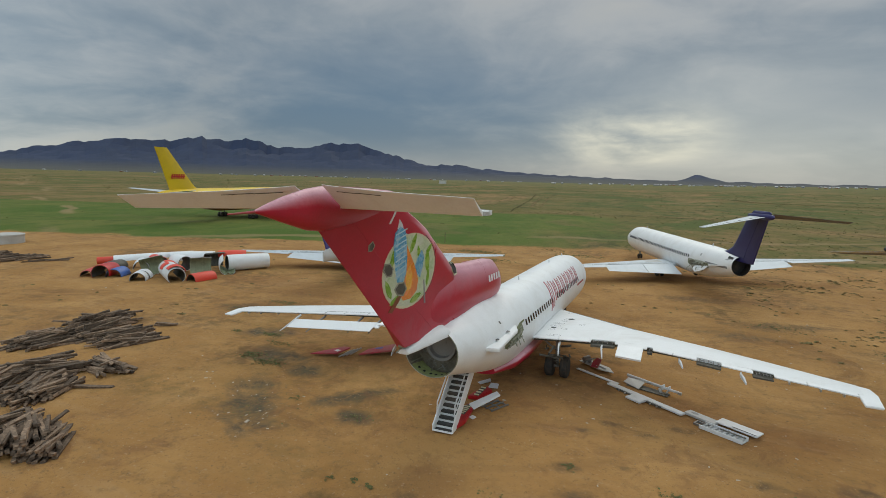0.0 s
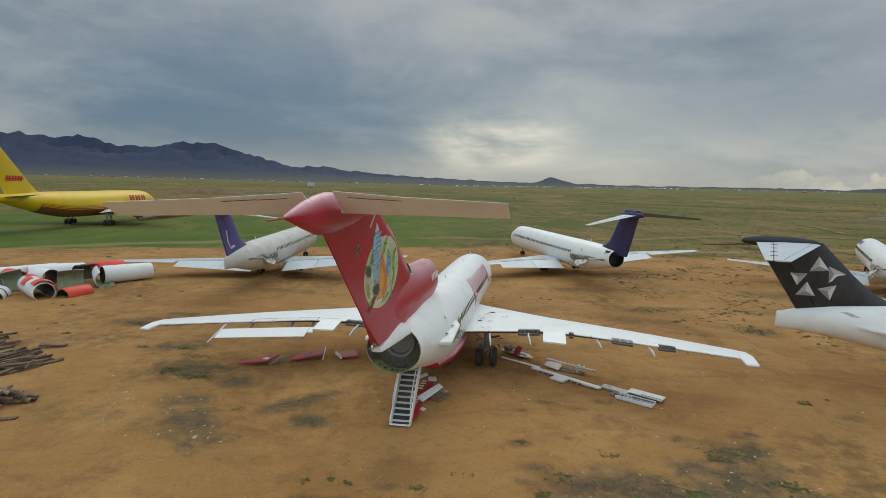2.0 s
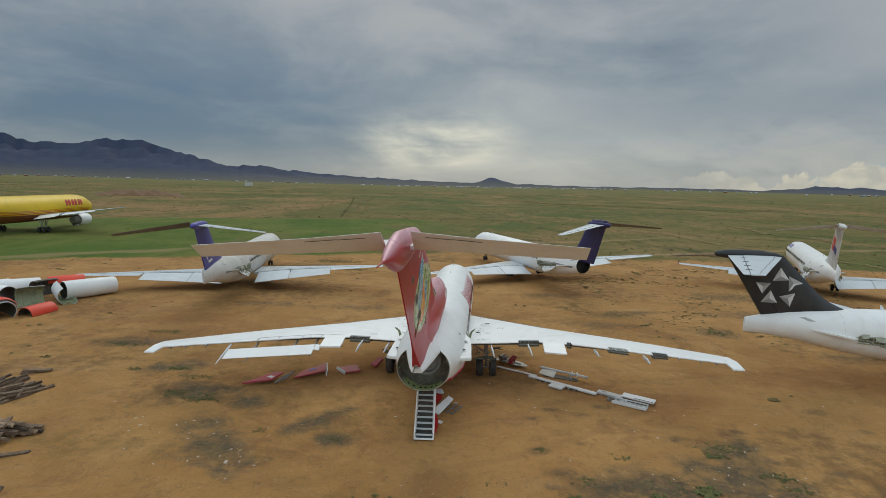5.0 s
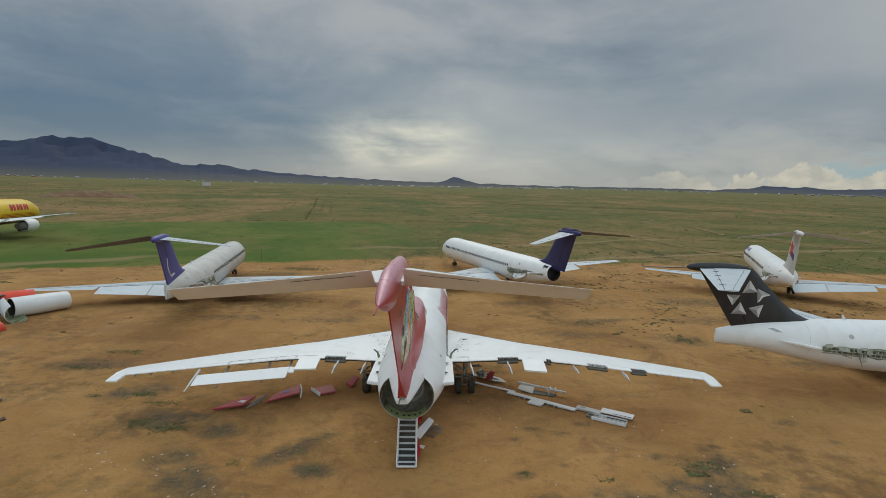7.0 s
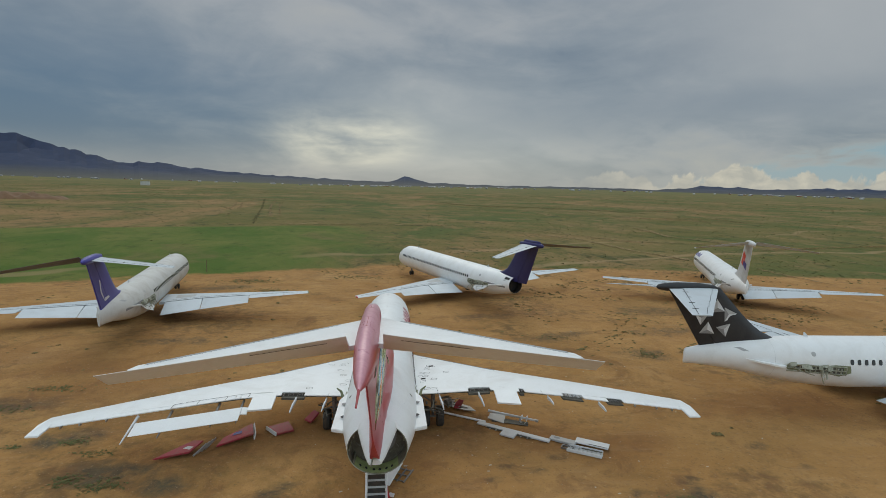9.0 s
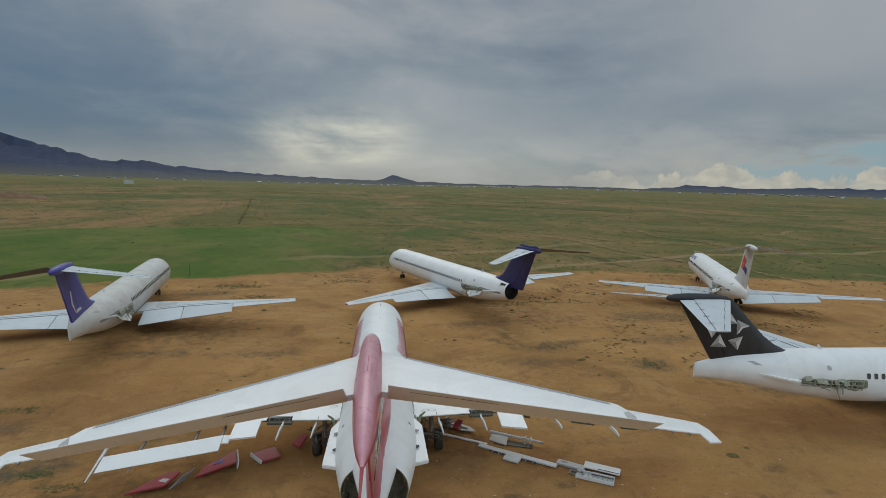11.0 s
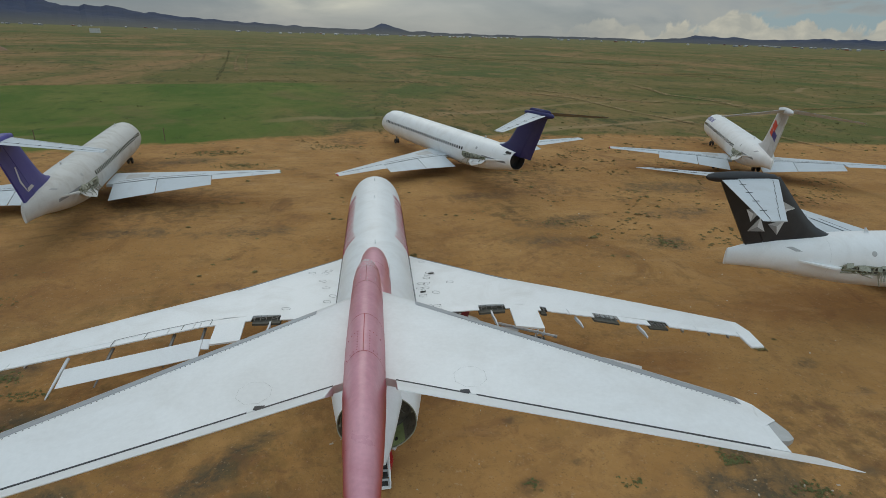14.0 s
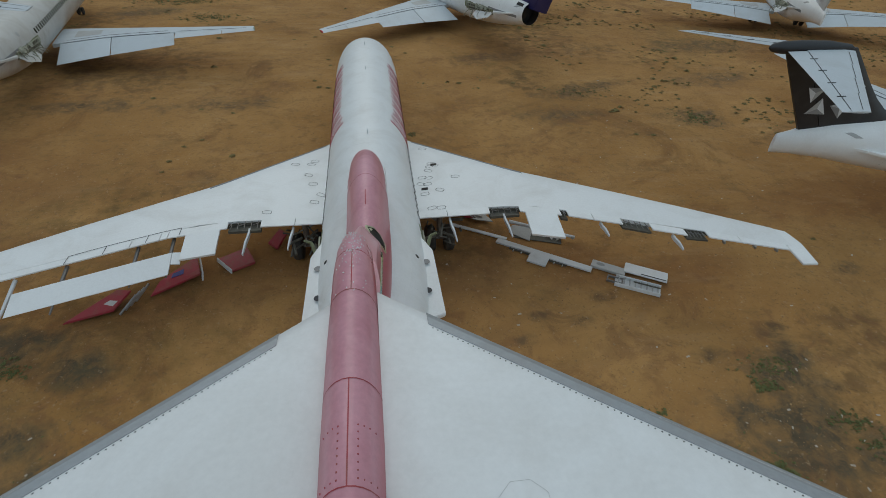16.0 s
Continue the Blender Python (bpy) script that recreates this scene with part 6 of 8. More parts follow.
    if crown:
        rows_ = []
        for z, a, b in ((tz, 3.7, 0.5), (tz + crown, 3.45, 0.45), (tz + crown + 0.12, 3.2, 0.7)):
            rr = [Vector((0.17 * math.sin(math.pi * min(1, q * 0.9 + 0.08)) ** 0.6 * (1 if z < tz + crown + 0.1 else 0.4), F + a + (b - a) * q, z)) for q in spaced(0, 1, 8)]
            rows_.append(rr + [Vector((-p.x, p.y, p.z)) for p in reversed(rr)])
        smooth(part("fin_cap", loft(rows_), fin_mat, jet))
    le = [(0.2, F + 3.75 + chord_on), (6.12, F + 0.55 + 0.3 * chord_on - 2.2 * tip_back)]
    te = [(0.2, F + 0.75), (6.12, F - 0.75 - tip_back)]
    he = lambda x: lerp_table([(0.2, F + 1.75), (6.12, F - 0.35 - tip_back)], x)
    for s in (1, -1):
        f = Foil(le, te, [(0.2, tz - 0.05), (6.12, tz - 0.05 - (droop if s > 0 or far_droop is None else far_droop))], [(0.2, 0.32), (6.1, 0.14)], s, lift=-0.02)
        tp = thing_part("tailplane", jet)
        smooth(part("stabilizer", f.piece([0.2, 2, 4, 5.7, 6.12], lambda x: lerp_table(le, x), he, 10), WINGGREY, tp))
        smooth(part("elevator", f.piece([0.4, 2, 4, 5.7, 6.1], lambda x: he(x) - 0.03, lambda x: lerp_table(te, x), 5, turn=elev if not isinstance(elev, tuple) else elev[0 if s > 0 else 1]), UNDERGREY if isinstance(elev, tuple) and elev[0 if s > 0 else 1] > 12 else WINGGREY, tp))
        under = []
        for x in (0.35, 2, 4, 5.7, 6.1):
            ys_ = spaced(lerp_table(le, x) - 0.12, he(x) + 0.02, 6)
            lo_ = [Vector((s * x, y, f.mid(x, y) - f.half(x, y) - 0.006)) for y in ys_]
            under.append(lo_ + [p + Vector((0, 0, 0.004)) for p in reversed(lo_)])
        part("underside", loft(under), UNDERGREY, tp, "dull grey underside of the tailplane")
        bm = bmesh.new()
        for x in (1.3, 2.5, 3.7, 4.9):
            c = f.top(x, he(x))
            plate([c + Vector((-0.02, 0.18, 0.004)), c + Vector((0.02, 0.18, 0.004)), c + Vector((0.02, -0.18, 0.004)), c + Vector((-0.02, -0.18, 0.004))], (0, 0, 1), 0.02, bm)
        for x0, x1 in ((0.5, 3), (3, 5.9)):
            p0, p1 = f.top(x0, he(x0)), f.top(x1, he(x1))
            plate([p0 + Vector((0, 0.012, 0.003)), p1 + Vector((0, 0.012, 0.003)), p1 + Vector((0, -0.02, 0.003)), p0 + Vector((0, -0.02, 0.003))], (0, 0, 1), 0.004, bm)
        for x0, x1 in zip(spaced(0.5, 6.0, 5), spaced(0.5, 6.0, 5)[1:]):
            p0, p1 = f.top(x0, lerp_table(le, x0) - 0.42), f.top(x1, lerp_table(le, x1) - 0.36)
            plate([p0 + Vector((0, 0.012, 0.004)), p1 + Vector((0, 0.012, 0.004)), p1 + Vector((0, -0.015, 0.004)), p0 + Vector((0, -0.015, 0.004))], (0, 0, 1), 0.004, bm)
        part("hinge_line", bm, SEAM, tp)
    # markings on the fin
    if logo:
        for s in (1, -1):
            for pts, mat in logo:
                bm = plate([(s * (half(F + y, z + d) + 0.012), F + y, 4.35 + d + (z - 4.35) * vs_) for y, z in pts], (s, 0, 0), 0.006)
                part("marking_shape", bm, mat, fin)
    return jet


def star_logo():
    """Five three-faced points round the middle of the fin."""
    out = []
    for (cy, cz, r, a0) in ((4.35, 7.45, 0.72, 95), (3.3, 6.65, 0.62, 270), (5.2, 6.95, 0.70, 4), (3.8, 5.75, 0.70, 90), (4.95, 5.8, 0.68, 47)):
        tip = [(cy + 0.9 * r * math.cos(radians(a0 + k)) * (0.95 if k else 1.0), cz + 0.9 * r * math.sin(radians(a0 + k))) for k in (0, 120, 240)]
        mid = (cy, cz)
        for i, mat in ((0, SILVERGREY), (1, MIDGREY), (2, OLDWHITE)):
            out.append(([mid, tip[i], tip[(i + 1) % 3]], mat))
    return out


STREAK = [([(3.6, 5.1), (3.75, 5.0), (3.1, 6.0), (2.9, 7.0), (2.75, 7.0), (2.95, 5.9)], OLDWHITE), ([(3.75, 5.0), (4.6, 5.2), (4.3, 5.4), (3.7, 5.3)], OLDWHITE)]
DIAMOND = [([(3.4, 6.8), (4.4, 7.3), (3.9, 8.0), (2.9, 7.5)], ORANGE), ([(2.9, 5.9), (3.9, 6.4), (3.6, 7.0), (2.6, 6.6)], VIOLET), ([(3.9, 6.3), (4.7, 6.6), (4.4, 7.2), (3.7, 6.9)], ORANGE)]

UNDERGREY = surface("dull_grey_underside", (0.17, 0.165, 0.15), 0.6, dirt=(0.12, 0.10, 0.07), amount=0.5, bump=0.004, vary=0.05)
DUSTWHITE = surface("dusty_white_paint", (0.60, 0.585, 0.555), 0.6, dirt=(0.33, 0.27, 0.20), amount=0.55, bump=0.004, vary=0.05)
twin_jet(pose(11.9, 42.32, 0.0, 0, -3.2, 22.07), "white twin-jet with a navy blue T-tail and an open tail end", NAVY, 26.5, -13.1, -0.2, WHITE, True, tip=8.75, wtip=2.6, up=0.3, crown=0.35, elev=(20, 5))
twin_jet(pose(-24.34, 28.2, 0, 0, -2.2, 11.58), "dusty white twin-jet with a faded blue T-tail", VIOLET, 25.0, -12.5, -0.25, DUSTWHITE, False, STREAK, tip=8.4, wtip=2.5, elev=(5, 25))
twin_jet(pose(44.85, 40.0, 0, 0, -0.8, -23.3), "white twin-jet with an orange and blue shape on its white T-tail", OLDWHITE, 30.2, -9.6, -0.05, WHITE, False, DIAMOND, VIOLET, tip=9.3, wtip=3.0, elev=22)
twin_jet(pose(32.39, 9.53, 0, 0, 1.24, -89.65), "white twin-jet with a black T-tail bearing grey faceted points", BLACK, 31.0, -14.0, -0.1, WHITE, False, star_logo(), tip=8.45, elev=0, lead_on=0.7, dorsal=9.9, trail_on=0.4, chord_on=0.55, droop=0.3, far_droop=1.0, tip_back=0.22)


# ---------------------------------------------------------------- yellow freighter
def freighter():
    jet = thing("airliner", pose(-96.2, 76.7, 0, 0, 0.45, 8.5), "yellow wide-body freighter with red markings and a red-brown belly", "airplane")
    N, F = 28.7, -23.2
    prof = dense([(N, 0.05, 4.6, 4.5), (N - 0.5, 0.9, 5.4, 3.5), (N - 2, 1.8, 6.4, 2.75), (N - 4.5, 2.5, 7.4, 2.3), (N - 8, 2.82, 7.75, 2.15), (F + 20, 2.82, 7.75, 2.15), (F + 14, 2.6, 7.75, 2.9), (F + 7, 1.7, 7.6, 4.6), (F + 2.5, 0.8, 7.35, 5.9), (F + 0.6, 0.3, 7.0, 6.4)], 1.4)
    fus = smooth(part("fuselage", hull(prof, 40), YELLOW, jet, "yellow freighter fuselage"))
    for s in (1, -1):
        g = (lambda a: a) if s > 0 else (lambda a: 180 - a)
        ys = spaced(F + 10, N - 5, 24)
        for a0, a1, mat in ((-88, -24, BELLY), (-20, -17, CRIMSON), (-13, -11, CRIMSON), (-7, -5.5, CRIMSON)):
            bm = bmesh.new()
            for p, q in zip(ys, ys[1:]):
                st = spaced(a0, a1, 6 if a1 - a0 > 20 else 2)
                for b0, b1 in zip(st, st[1:]):
                    bm.faces.new([bm.verts.new(hull_point(prof, y, g(a), 0.03)[0]) for y, a in ((p, b0), (q, b0), (q, b1), (p, b1))])
            bmesh.ops.remove_doubles(bm, verts=bm.verts, dist=0.001)
            part("belly_band", bm, mat, fus)
        # the maker's mark forward as plain slanted shapes
        for y0, w, notch in ((N - 14.5, 2.0, 0), (N - 12.1, 2.1, 1), (N - 9.6, 1.7, 2)):
            for k in range(2):
                part("marking_shape", skin_patch(prof, [(y0 + k * w * 0.55, g(8)), (y0 + k * w * 0.55 + w * 0.38, g(8)), (y0 + k * w * 0.55 + w * 0.38 + 0.4, g(38)), (y0 + k * w * 0.55 + 0.4, g(38))], 0.04), CRIMSON, fus)
            part("marking_shape", skin_patch(prof, [(y0, g(20)), (y0 + w * 0.95, g(20)), (y0 + w * 0.95 + 0.2, g(28)), (y0 + 0.2, g(28))], 0.045), CRIMSON, fus)
        f = Foil([(2.5, 13.0), (22.4, 1.9)], [(2.5, 2.4), (8.5, 2.0), (22.4, -0.6)], [(2.5, 3.3), (22.4, 6.1)], [(2.5, 1.4), (22.4, 0.3)], s)
        wing = thing_part("wing", jet)
        fl = lambda x: lerp_table([(2.5, 5.2), (8.5, 4.2), (22.4, 0.4)], x)
        smooth(part("wing_box", f.piece([2.3, 8.5, 15, 22.4], lambda x: lerp_table(f.le, x), fl, 10), WINGGREY, wing))
        part("flap", f.piece([2.9, 7.6], lambda x: fl(x) - 0.06, lambda x: lerp_table(f.te, x), 5, turn=-12), WHITE, wing)
        part("flap", f.piece([8.9, 16.5], lambda x: fl(x) - 0.06, lambda x: lerp_table(f.te, x), 5, turn=-8), WHITE, wing)
        part("aileron", f.piece([16.8, 22.3], lambda x: fl(x) - 0.06, lambda x: lerp_table(f.te, x), 5), WINGGREY, wing)
        # engine
        ey = 10.5
        en = thing_part("engine", jet)
        bm = loft([ring(ey + a, s * 7.9, 2.5, r, r, r, 28) for a, r in ((2.6, 1.1), (2.7, 1.25), (1.5, 1.42), (0, 1.38), (-1.2, 1.2)) ], (False, False))
        smooth(part("cowl", bm, WHITE, en))
        smooth(part("core", loft([ring(ey + a, s * 7.9, 2.5, r, r, r, 24) for a, r in ((2.0, 1.1), (-1.1, 0.95), (-2.6, 0.72), (-2.8, 0.55))]), MIDGREY, en))
        part("pylon", box(s * 7.9 - 0.2, s * 7.9 + 0.2, ey - 5, ey + 1.2, 3.6, 4.3, 0.08), OLDWHITE, en)
        for y in (2.6, 4.0):
            strut_gear(jet, s * 4.6, y, 2.9, 0.62, 0.4, 0.9, track=s)
        st = Foil([(0.6, F + 8.6), (8.1, F + 2.4)], [(0.6, F + 3.0), (8.1, F + 0.4)], [(0.6, 6.9), (8.1, 7.6)], [(0.6, 0.6), (8.1, 0.2)], s)
        smooth(part("tailplane", st.piece([0.6, 4, 8.1], lambda x: lerp_table(st.le, x), lambda x: lerp_table(st.te, x), 10), WINGGREY, jet))
    strut_gear(jet, 0, N - 6.5, 2.6, 0.5, 0.3, 0.6, "nose_gear")
    rows_ = []
    for z in spaced(7.0, 16.5, 10):
        a = lerp_table([(7.0, F + 13.5), (8.2, F + 11.0), (16.5, F + 3.3)], z)
        b = lerp_table([(7.0, F + 4.0), (16.5, F - 0.1)], z)
        rr = [Vector(((0.45 - 0.03 * (z - 7)) * (0.08 + math.sin(math.pi * min(1, q * 0.95 + 0.02)) ** 0.8), a + (b - a) * q, z)) for q in spaced(0, 1, 9)]
        rows_.append(rr + [Vector((-p.x, p.y, p.z)) for p in reversed(rr)])
    fin = smooth(part("fin", loft(rows_), YELLOW, jet, "yellow fin"))
    for s in (1, -1):
        for i in range(3):
            for k in range(2):
                y = F + 7.6 - i * 1.35 - k * 0.65
                part("marking_shape", plate([(s * 0.42, y, 9.9), (s * 0.42, y - 0.4, 9.9), (s * 0.42, y - 0.2, 10.9), (s * 0.42, y + 0.2, 10.9)], (s, 0, 0), 0.03), CRIMSON, fin)
        part("marking_shape", plate([(s * 0.42, F + 7.9, 10.25), (s * 0.42, F + 3.8, 10.25), (s * 0.42, F + 3.9, 10.5), (s * 0.42, F + 8.0, 10.5)], (s, 0, 0), 0.034), CRIMSON, fin)
    return jet


freighter()

# ---------------------------------------------------------------- loose wreckage on the ground
def lay(name, x, y, ang, label, category, group="", z=0.0, tilt=0.0, lean=0.0):
    return thing(name, pose(x, y, ground_z(x, y) + z, tilt, lean, ang), label, category, group)


def spar_panels():
    """Stripped wing pieces in a line beside the wheel."""
    a = math.degrees(math.atan2(-2.55, 3.85))
    t = lay("wing_spar", 8.1, 5.6, a, "long white wing spar piece with a bracket lying on dirt", "aircraft part")
    part("beam", box(-2.35, 2.3, -0.2, 0.16, 0.03, 0.13, 0.02), OLDWHITE, t)
    part("bracket", box(-0.55, 0.35, -0.85, -0.2, 0.04, 0.15, 0.02), OLDWHITE, t)
    part("edge_strip", box(-1.6, 1.2, -0.3, -0.24, 0.02, 0.1), BAY, t)
    for x in spaced(-1.4, 1.0, 7):
        part("rib", box(x, x + 0.05, -0.42, -0.22, 0.03, 0.09), METAL, t)
    t = lay("wing_spar", 5.5, 7.6, math.degrees(math.atan2(-1.27, 2.23)), "narrow pale wing strip lying beside the wheel", "aircraft part")
    part("beam", box(-1.65, 1.3, -0.11, 0.09, 0.02, 0.09, 0.015), OLDWHITE, t)
    t = lay("actuator_tube", 8.4, 7.37, math.degrees(math.atan2(-1.55, 2.82)), "white actuator tube with clamps lying on dirt", "aircraft part")
    bm = rod((-1.6, 0, 0.28), (1.6, 0, 0.28), 0.09, 0.07, 12)
    smooth(part("tube", bm, OLDWHITE, t))
    for x in (0.62, 0.95):
        part("clamp", box(x, x + 0.07, -0.16, 0.12, 0.16, 0.44, 0.02), OLDWHITE, t)
    part("end_lug", box(1.55, 1.72, -0.1, 0.06, 0.2, 0.34, 0.02), SILVERGREY, t)
    bm = bmesh.new()
    vs = [[bm.verts.new((0.8 + 0.24 * math.cos(a_), y, 0.27 + 0.24 * math.sin(a_))) for y in (-0.34, -0.1)] for a_ in spaced(math.pi, 2 * math.pi, 9)]
    for p, q in zip(vs, vs[1:]):
        bm.faces.new((p[0], p[1], q[1], q[0]))
    bmesh.ops.solidify(bm, geom=bm.faces[:], thickness=0.05)
    smooth(part("saddle", bm, WHITE, t, "white half-round saddle under the tube"))
    t = lay("skin_sheet", 7.45, 7.3, -25, "pale sheet of aircraft skin propped on a dark panel", "aircraft part")
    part("skin", plate([(-0.62, -0.1, 0.06), (-0.56, 0.36, 0.22), (0.42, 0.48, 0.24), (0.5, -0.42, 0.05)], (0, 0, 1), 0.025), SILVERGREY, t)
    bm = plate([(-0.3, -0.36, 0.01), (-0.25, 0.3, 0.01), (1.9, 0.42, 0.01), (2.0, -0.1, 0.01)], (0, 0, 1), 0.03)
    part("dark_panel", bm, BAY, t, "dark flat panel under the sheet")
    t = lay("flap_panel", 10.9, 4.35, math.degrees(math.atan2(-0.95, 1.1)) + 8, "white flap piece with an oval hole on dirt", "aircraft part")
    part("skin", box(-0.85, 0.7, -0.25, 0.25, 0.03, 0.17, 0.03), SILVERGREY, t)
    part("oval_hole", plate([(-0.45 + 0.2 * math.cos(q), 0.02 + 0.11 * math.sin(q), 0.172) for q in spaced(0, 5.8, 12)], (0, 0, 1), 0.006), MIDGREY, t)
    t = lay("flap_panel", 12.4, 3.85, math.degrees(math.atan2(-0.95, 1.65)), "flat white flap panel lying on dirt", "aircraft part", z=0.1)
    part("skin", box(-0.95, 0.95, -0.34, 0.36, 0.03, 0.11, 0.03), OLDWHITE, t)
    part("slot", box(-0.2, 0.9, -0.29, -0.23, 0.10, 0.118), SEAM, t)
    t = lay("ribbed_panel", 11.7, 3.1, math.degrees(math.atan2(-0.91, 1.7)), "ribbed white panel edge lying on dirt", "aircraft part")
    part("base", box(-0.98, 0.98, -0.3, 0.3, 0.02, 0.07), OLDWHITE, t)
    for s in (-1, 1):
        part("lip", box(-0.98, 0.98, s * 0.3 - 0.03, s * 0.3 + 0.03, 0.02, 0.2, 0.01), OLDWHITE, t)
    for x in spaced(-0.85, 0.85, 8):
        part("rib", box(x, x + 0.05, -0.27, 0.27, 0.07, 0.17), SILVERGREY, t)
    part("bar", box(-0.2, 0.95, 0.06, 0.12, 0.17, 0.21), BAY, t)
    t = lay("bracket_frame", 10.85, 3.6, -30, "small grey bracket frame on dirt", "aircraft part")
    for x0, x1, y0, y1 in ((-0.35, 0.35, -0.2, -0.14), (-0.35, 0.35, 0.14, 0.2), (-0.35, -0.29, -0.14, 0.14), (0.29, 0.35, -0.14, 0.14)):
        part("rail", box(x0, x1, y0, y1, 0.02, 0.12), STEEL, t)
    # machinery by the wheel
    t = lay("gear_door", 5.0, 9.2, -35, "pale gear door with greasy machinery leaning by the wheel", "aircraft part")
    bm = plate([(-1.1, -0.25, 0.12), (-0.9, 0.3, 0.2), (0.9, 0.26, 0.2), (1.5, -0.05, 0.14), (0.7, -0.3, 0.12)], (0, 0, 1), 0.05)
    part("door", bm, SILVERGREY, t)
    part("door_rib", box(-0.8, 0.9, -0.06, 0.0, 0.2, 0.27, 0.01), SILVERGREY, t)
    smooth(part("drum", rod((-0.62, -0.35, 0.36), (-0.5, 0.02, 0.42), 0.2, 0.24, 18), STEEL, t))
    bm = plate([(0.05, -0.42, 0.15), (0.5, -0.3, 0.2), (0.62, -0.12, 0.72), (0.34, -0.2, 0.78), (0.12, -0.3, 0.5)], (0.3, -1, 0.2), 0.07)
    part("red_bracket", bm, REDPANEL, t)
    rnd = random.Random(71)
    for i in range(9):
        p = Vector((rnd.uniform(-1.0, 0.5), rnd.uniform(-0.4, 0.25), rnd.uniform(0.16, 0.5)))
        q = p + Vector((rnd.uniform(0.25, 0.7), rnd.uniform(-0.3, 0.3), rnd.uniform(-0.1, 0.3)))
        part("link", rod(p, q, rnd.uniform(0.018, 0.05), n=8), (STEEL, METAL, SILVERGREY)[i % 3], t)


spar_panels()


def red_panels():
    def slab(pts, th=0.09, name="cowl_panel", label="red engine cowl panel lying on dirt", z=0.05, edge=None, mat=None):
        cx = sum(p[0] for p in pts) / len(pts)
        cy = sum(p[1] for p in pts) / len(pts)
        t = lay(name, cx, cy, 0, label, "aircraft part")
        bm = plate([(x - cx, y - cy, z + (q[2] if len(q) > 2 else 0)) for q in pts for x, y in (q[:2],)], (0, 0, 1), th)
        bmesh.ops.bevel(bm, geom=bm.edges[:], offset=0.03, segments=2, affect="EDGES")
        part("skin", bm, mat or REDPANEL, t)
        return t, cx, cy
    t, cx, cy = slab([(-11.75, 2.75), (-10.2, 4.35, 0.25), (-9.6, 4.2, 0.3), (-10.0, 3.2, 0.15)], label="pointed red cowl piece with a torn frame end")
    for i in range(4):
        part("frame_rib", rod((0.6 + 0.12 * i, -0.5 + 0.25 * i, 0.1), (1.0 + 0.1 * i, 0.35 + 0.22 * i, 0.35), 0.05), METAL, t)
    part("pale_mark", plate([(-0.1, -0.05, 0.29), (0.3, -0.2, 0.30), (0.42, 0.05, 0.34), (0.1, 0.12, 0.33)], (0, 0, 1), 0.01), OLDWHITE, t)
    t, cx, cy = slab([(-8.95, 4.1), (-8.75, 4.9, 0.15), (-7.55, 6.35, 0.3), (-7.15, 5.1, 0.25)], label="red wedge-shaped cowl piece with a pale rib")
    part("end_rib", plate([(0.55, 1.25, 0.05), (0.63, 1.22, 0.46), (1.02, 0.02, 0.42), (0.95, -0.05, 0.03)], (1, 0.2, 0), 0.06), OLDWHITE, t)
    part("blue_mark", plate([(-0.2, -0.15, 0.33), (0.25, 0.05, 0.37), (0.2, 0.35, 0.39), (-0.2, 0.12, 0.34)], (0, 0, 1), 0.01), VIOLET, t)
    t, cx, cy = slab([(-6.75, 6.35), (-5.6, 7.15), (-5.05, 6.0), (-5.95, 5.45)], 0.12, label="square red panel with a white edge")
    part("edge_rib", plate([(-0.92, 0.1, 0.05), (-0.88, 0.1, 0.24), (-0.1, -0.8, 0.24), (-0.12, -0.82, 0.05)], (-0.7, -0.7, 0), 0.05), OLDWHITE, t)
    t, cx, cy = slab([(-4.7, 7.4), (-4.2, 8.1, 0.3), (-3.8, 7.6, 0.35), (-4.2, 6.9)], 0.12, label="small crumpled red panel beside the wheel")
    # heap beside the stair
    t, cx, cy = slab([(0.6, -2.4), (0.02, -0.5), (0.2, 0.26), (0.55, -0.1), (0.76, -1.6)], 0.22, "rudder_piece", "red ribbed control surface beside the stair", mat=REDBRIGHT)
    for i in range(5):
        part("rib", box(-0.22 - 0.02 * i, 0.02, -0.2 + 0.2 * i, -0.12 + 0.2 * i, 0.25, 0.3, 0.01), CREAM, t)
    part("inner_bay", plate([(-0.22, -0.3, 0.272), (-0.36, 0.45, 0.272), (-0.2, 0.95, 0.272), (0.03, 0.8, 0.272), (0.08, -0.3, 0.272)], (0, 0, 1), 0.008), BAY, t, "dark hollow between the ribs")
    t, cx, cy = slab([(-0.2, 1.05), (-0.1, 1.6), (0.28, 2.75), (0.68, 2.35), (0.3, 1.2)], 0.2, "rudder_piece", "red ribbed panel on the heap beside the stair", mat=REDBRIGHT)
    for i in range(4):
        part("rib", box(-0.15, 0.1, -0.5 + 0.35 * i, -0.4 + 0.35 * i, 0.22, 0.3, 0.01), CREAM, t)
    part("inner_bay", plate([(-0.17, -0.55, 0.252), (-0.13, 0.72, 0.252), (0.13, 0.72, 0.252), (0.13, -0.55, 0.252)], (0, 0, 1), 0.008), BAY, t, "dark hollow between the ribs")
    slab([(0.28, 0.0, 0.05), (1.06, 2.0, 0.12), (1.36, 1.72, 0.06), (0.68, -0.34)], 0.1, "panel_scrap", "white panel propped on the red heap", 0.2, mat=WHITE)
    t = lay("metal_frame", 1.3, 0.97, 66, "brown steel frame of rails lying flat on dirt", "aircraft part")
    for y0, y1 in ((-0.38, -0.30), (-0.02, 0.05), (0.30, 0.37)):
        part("rail", box(-0.62, 0.66, y0, y1, 0.02, 0.09, 0.01), STEEL, t)
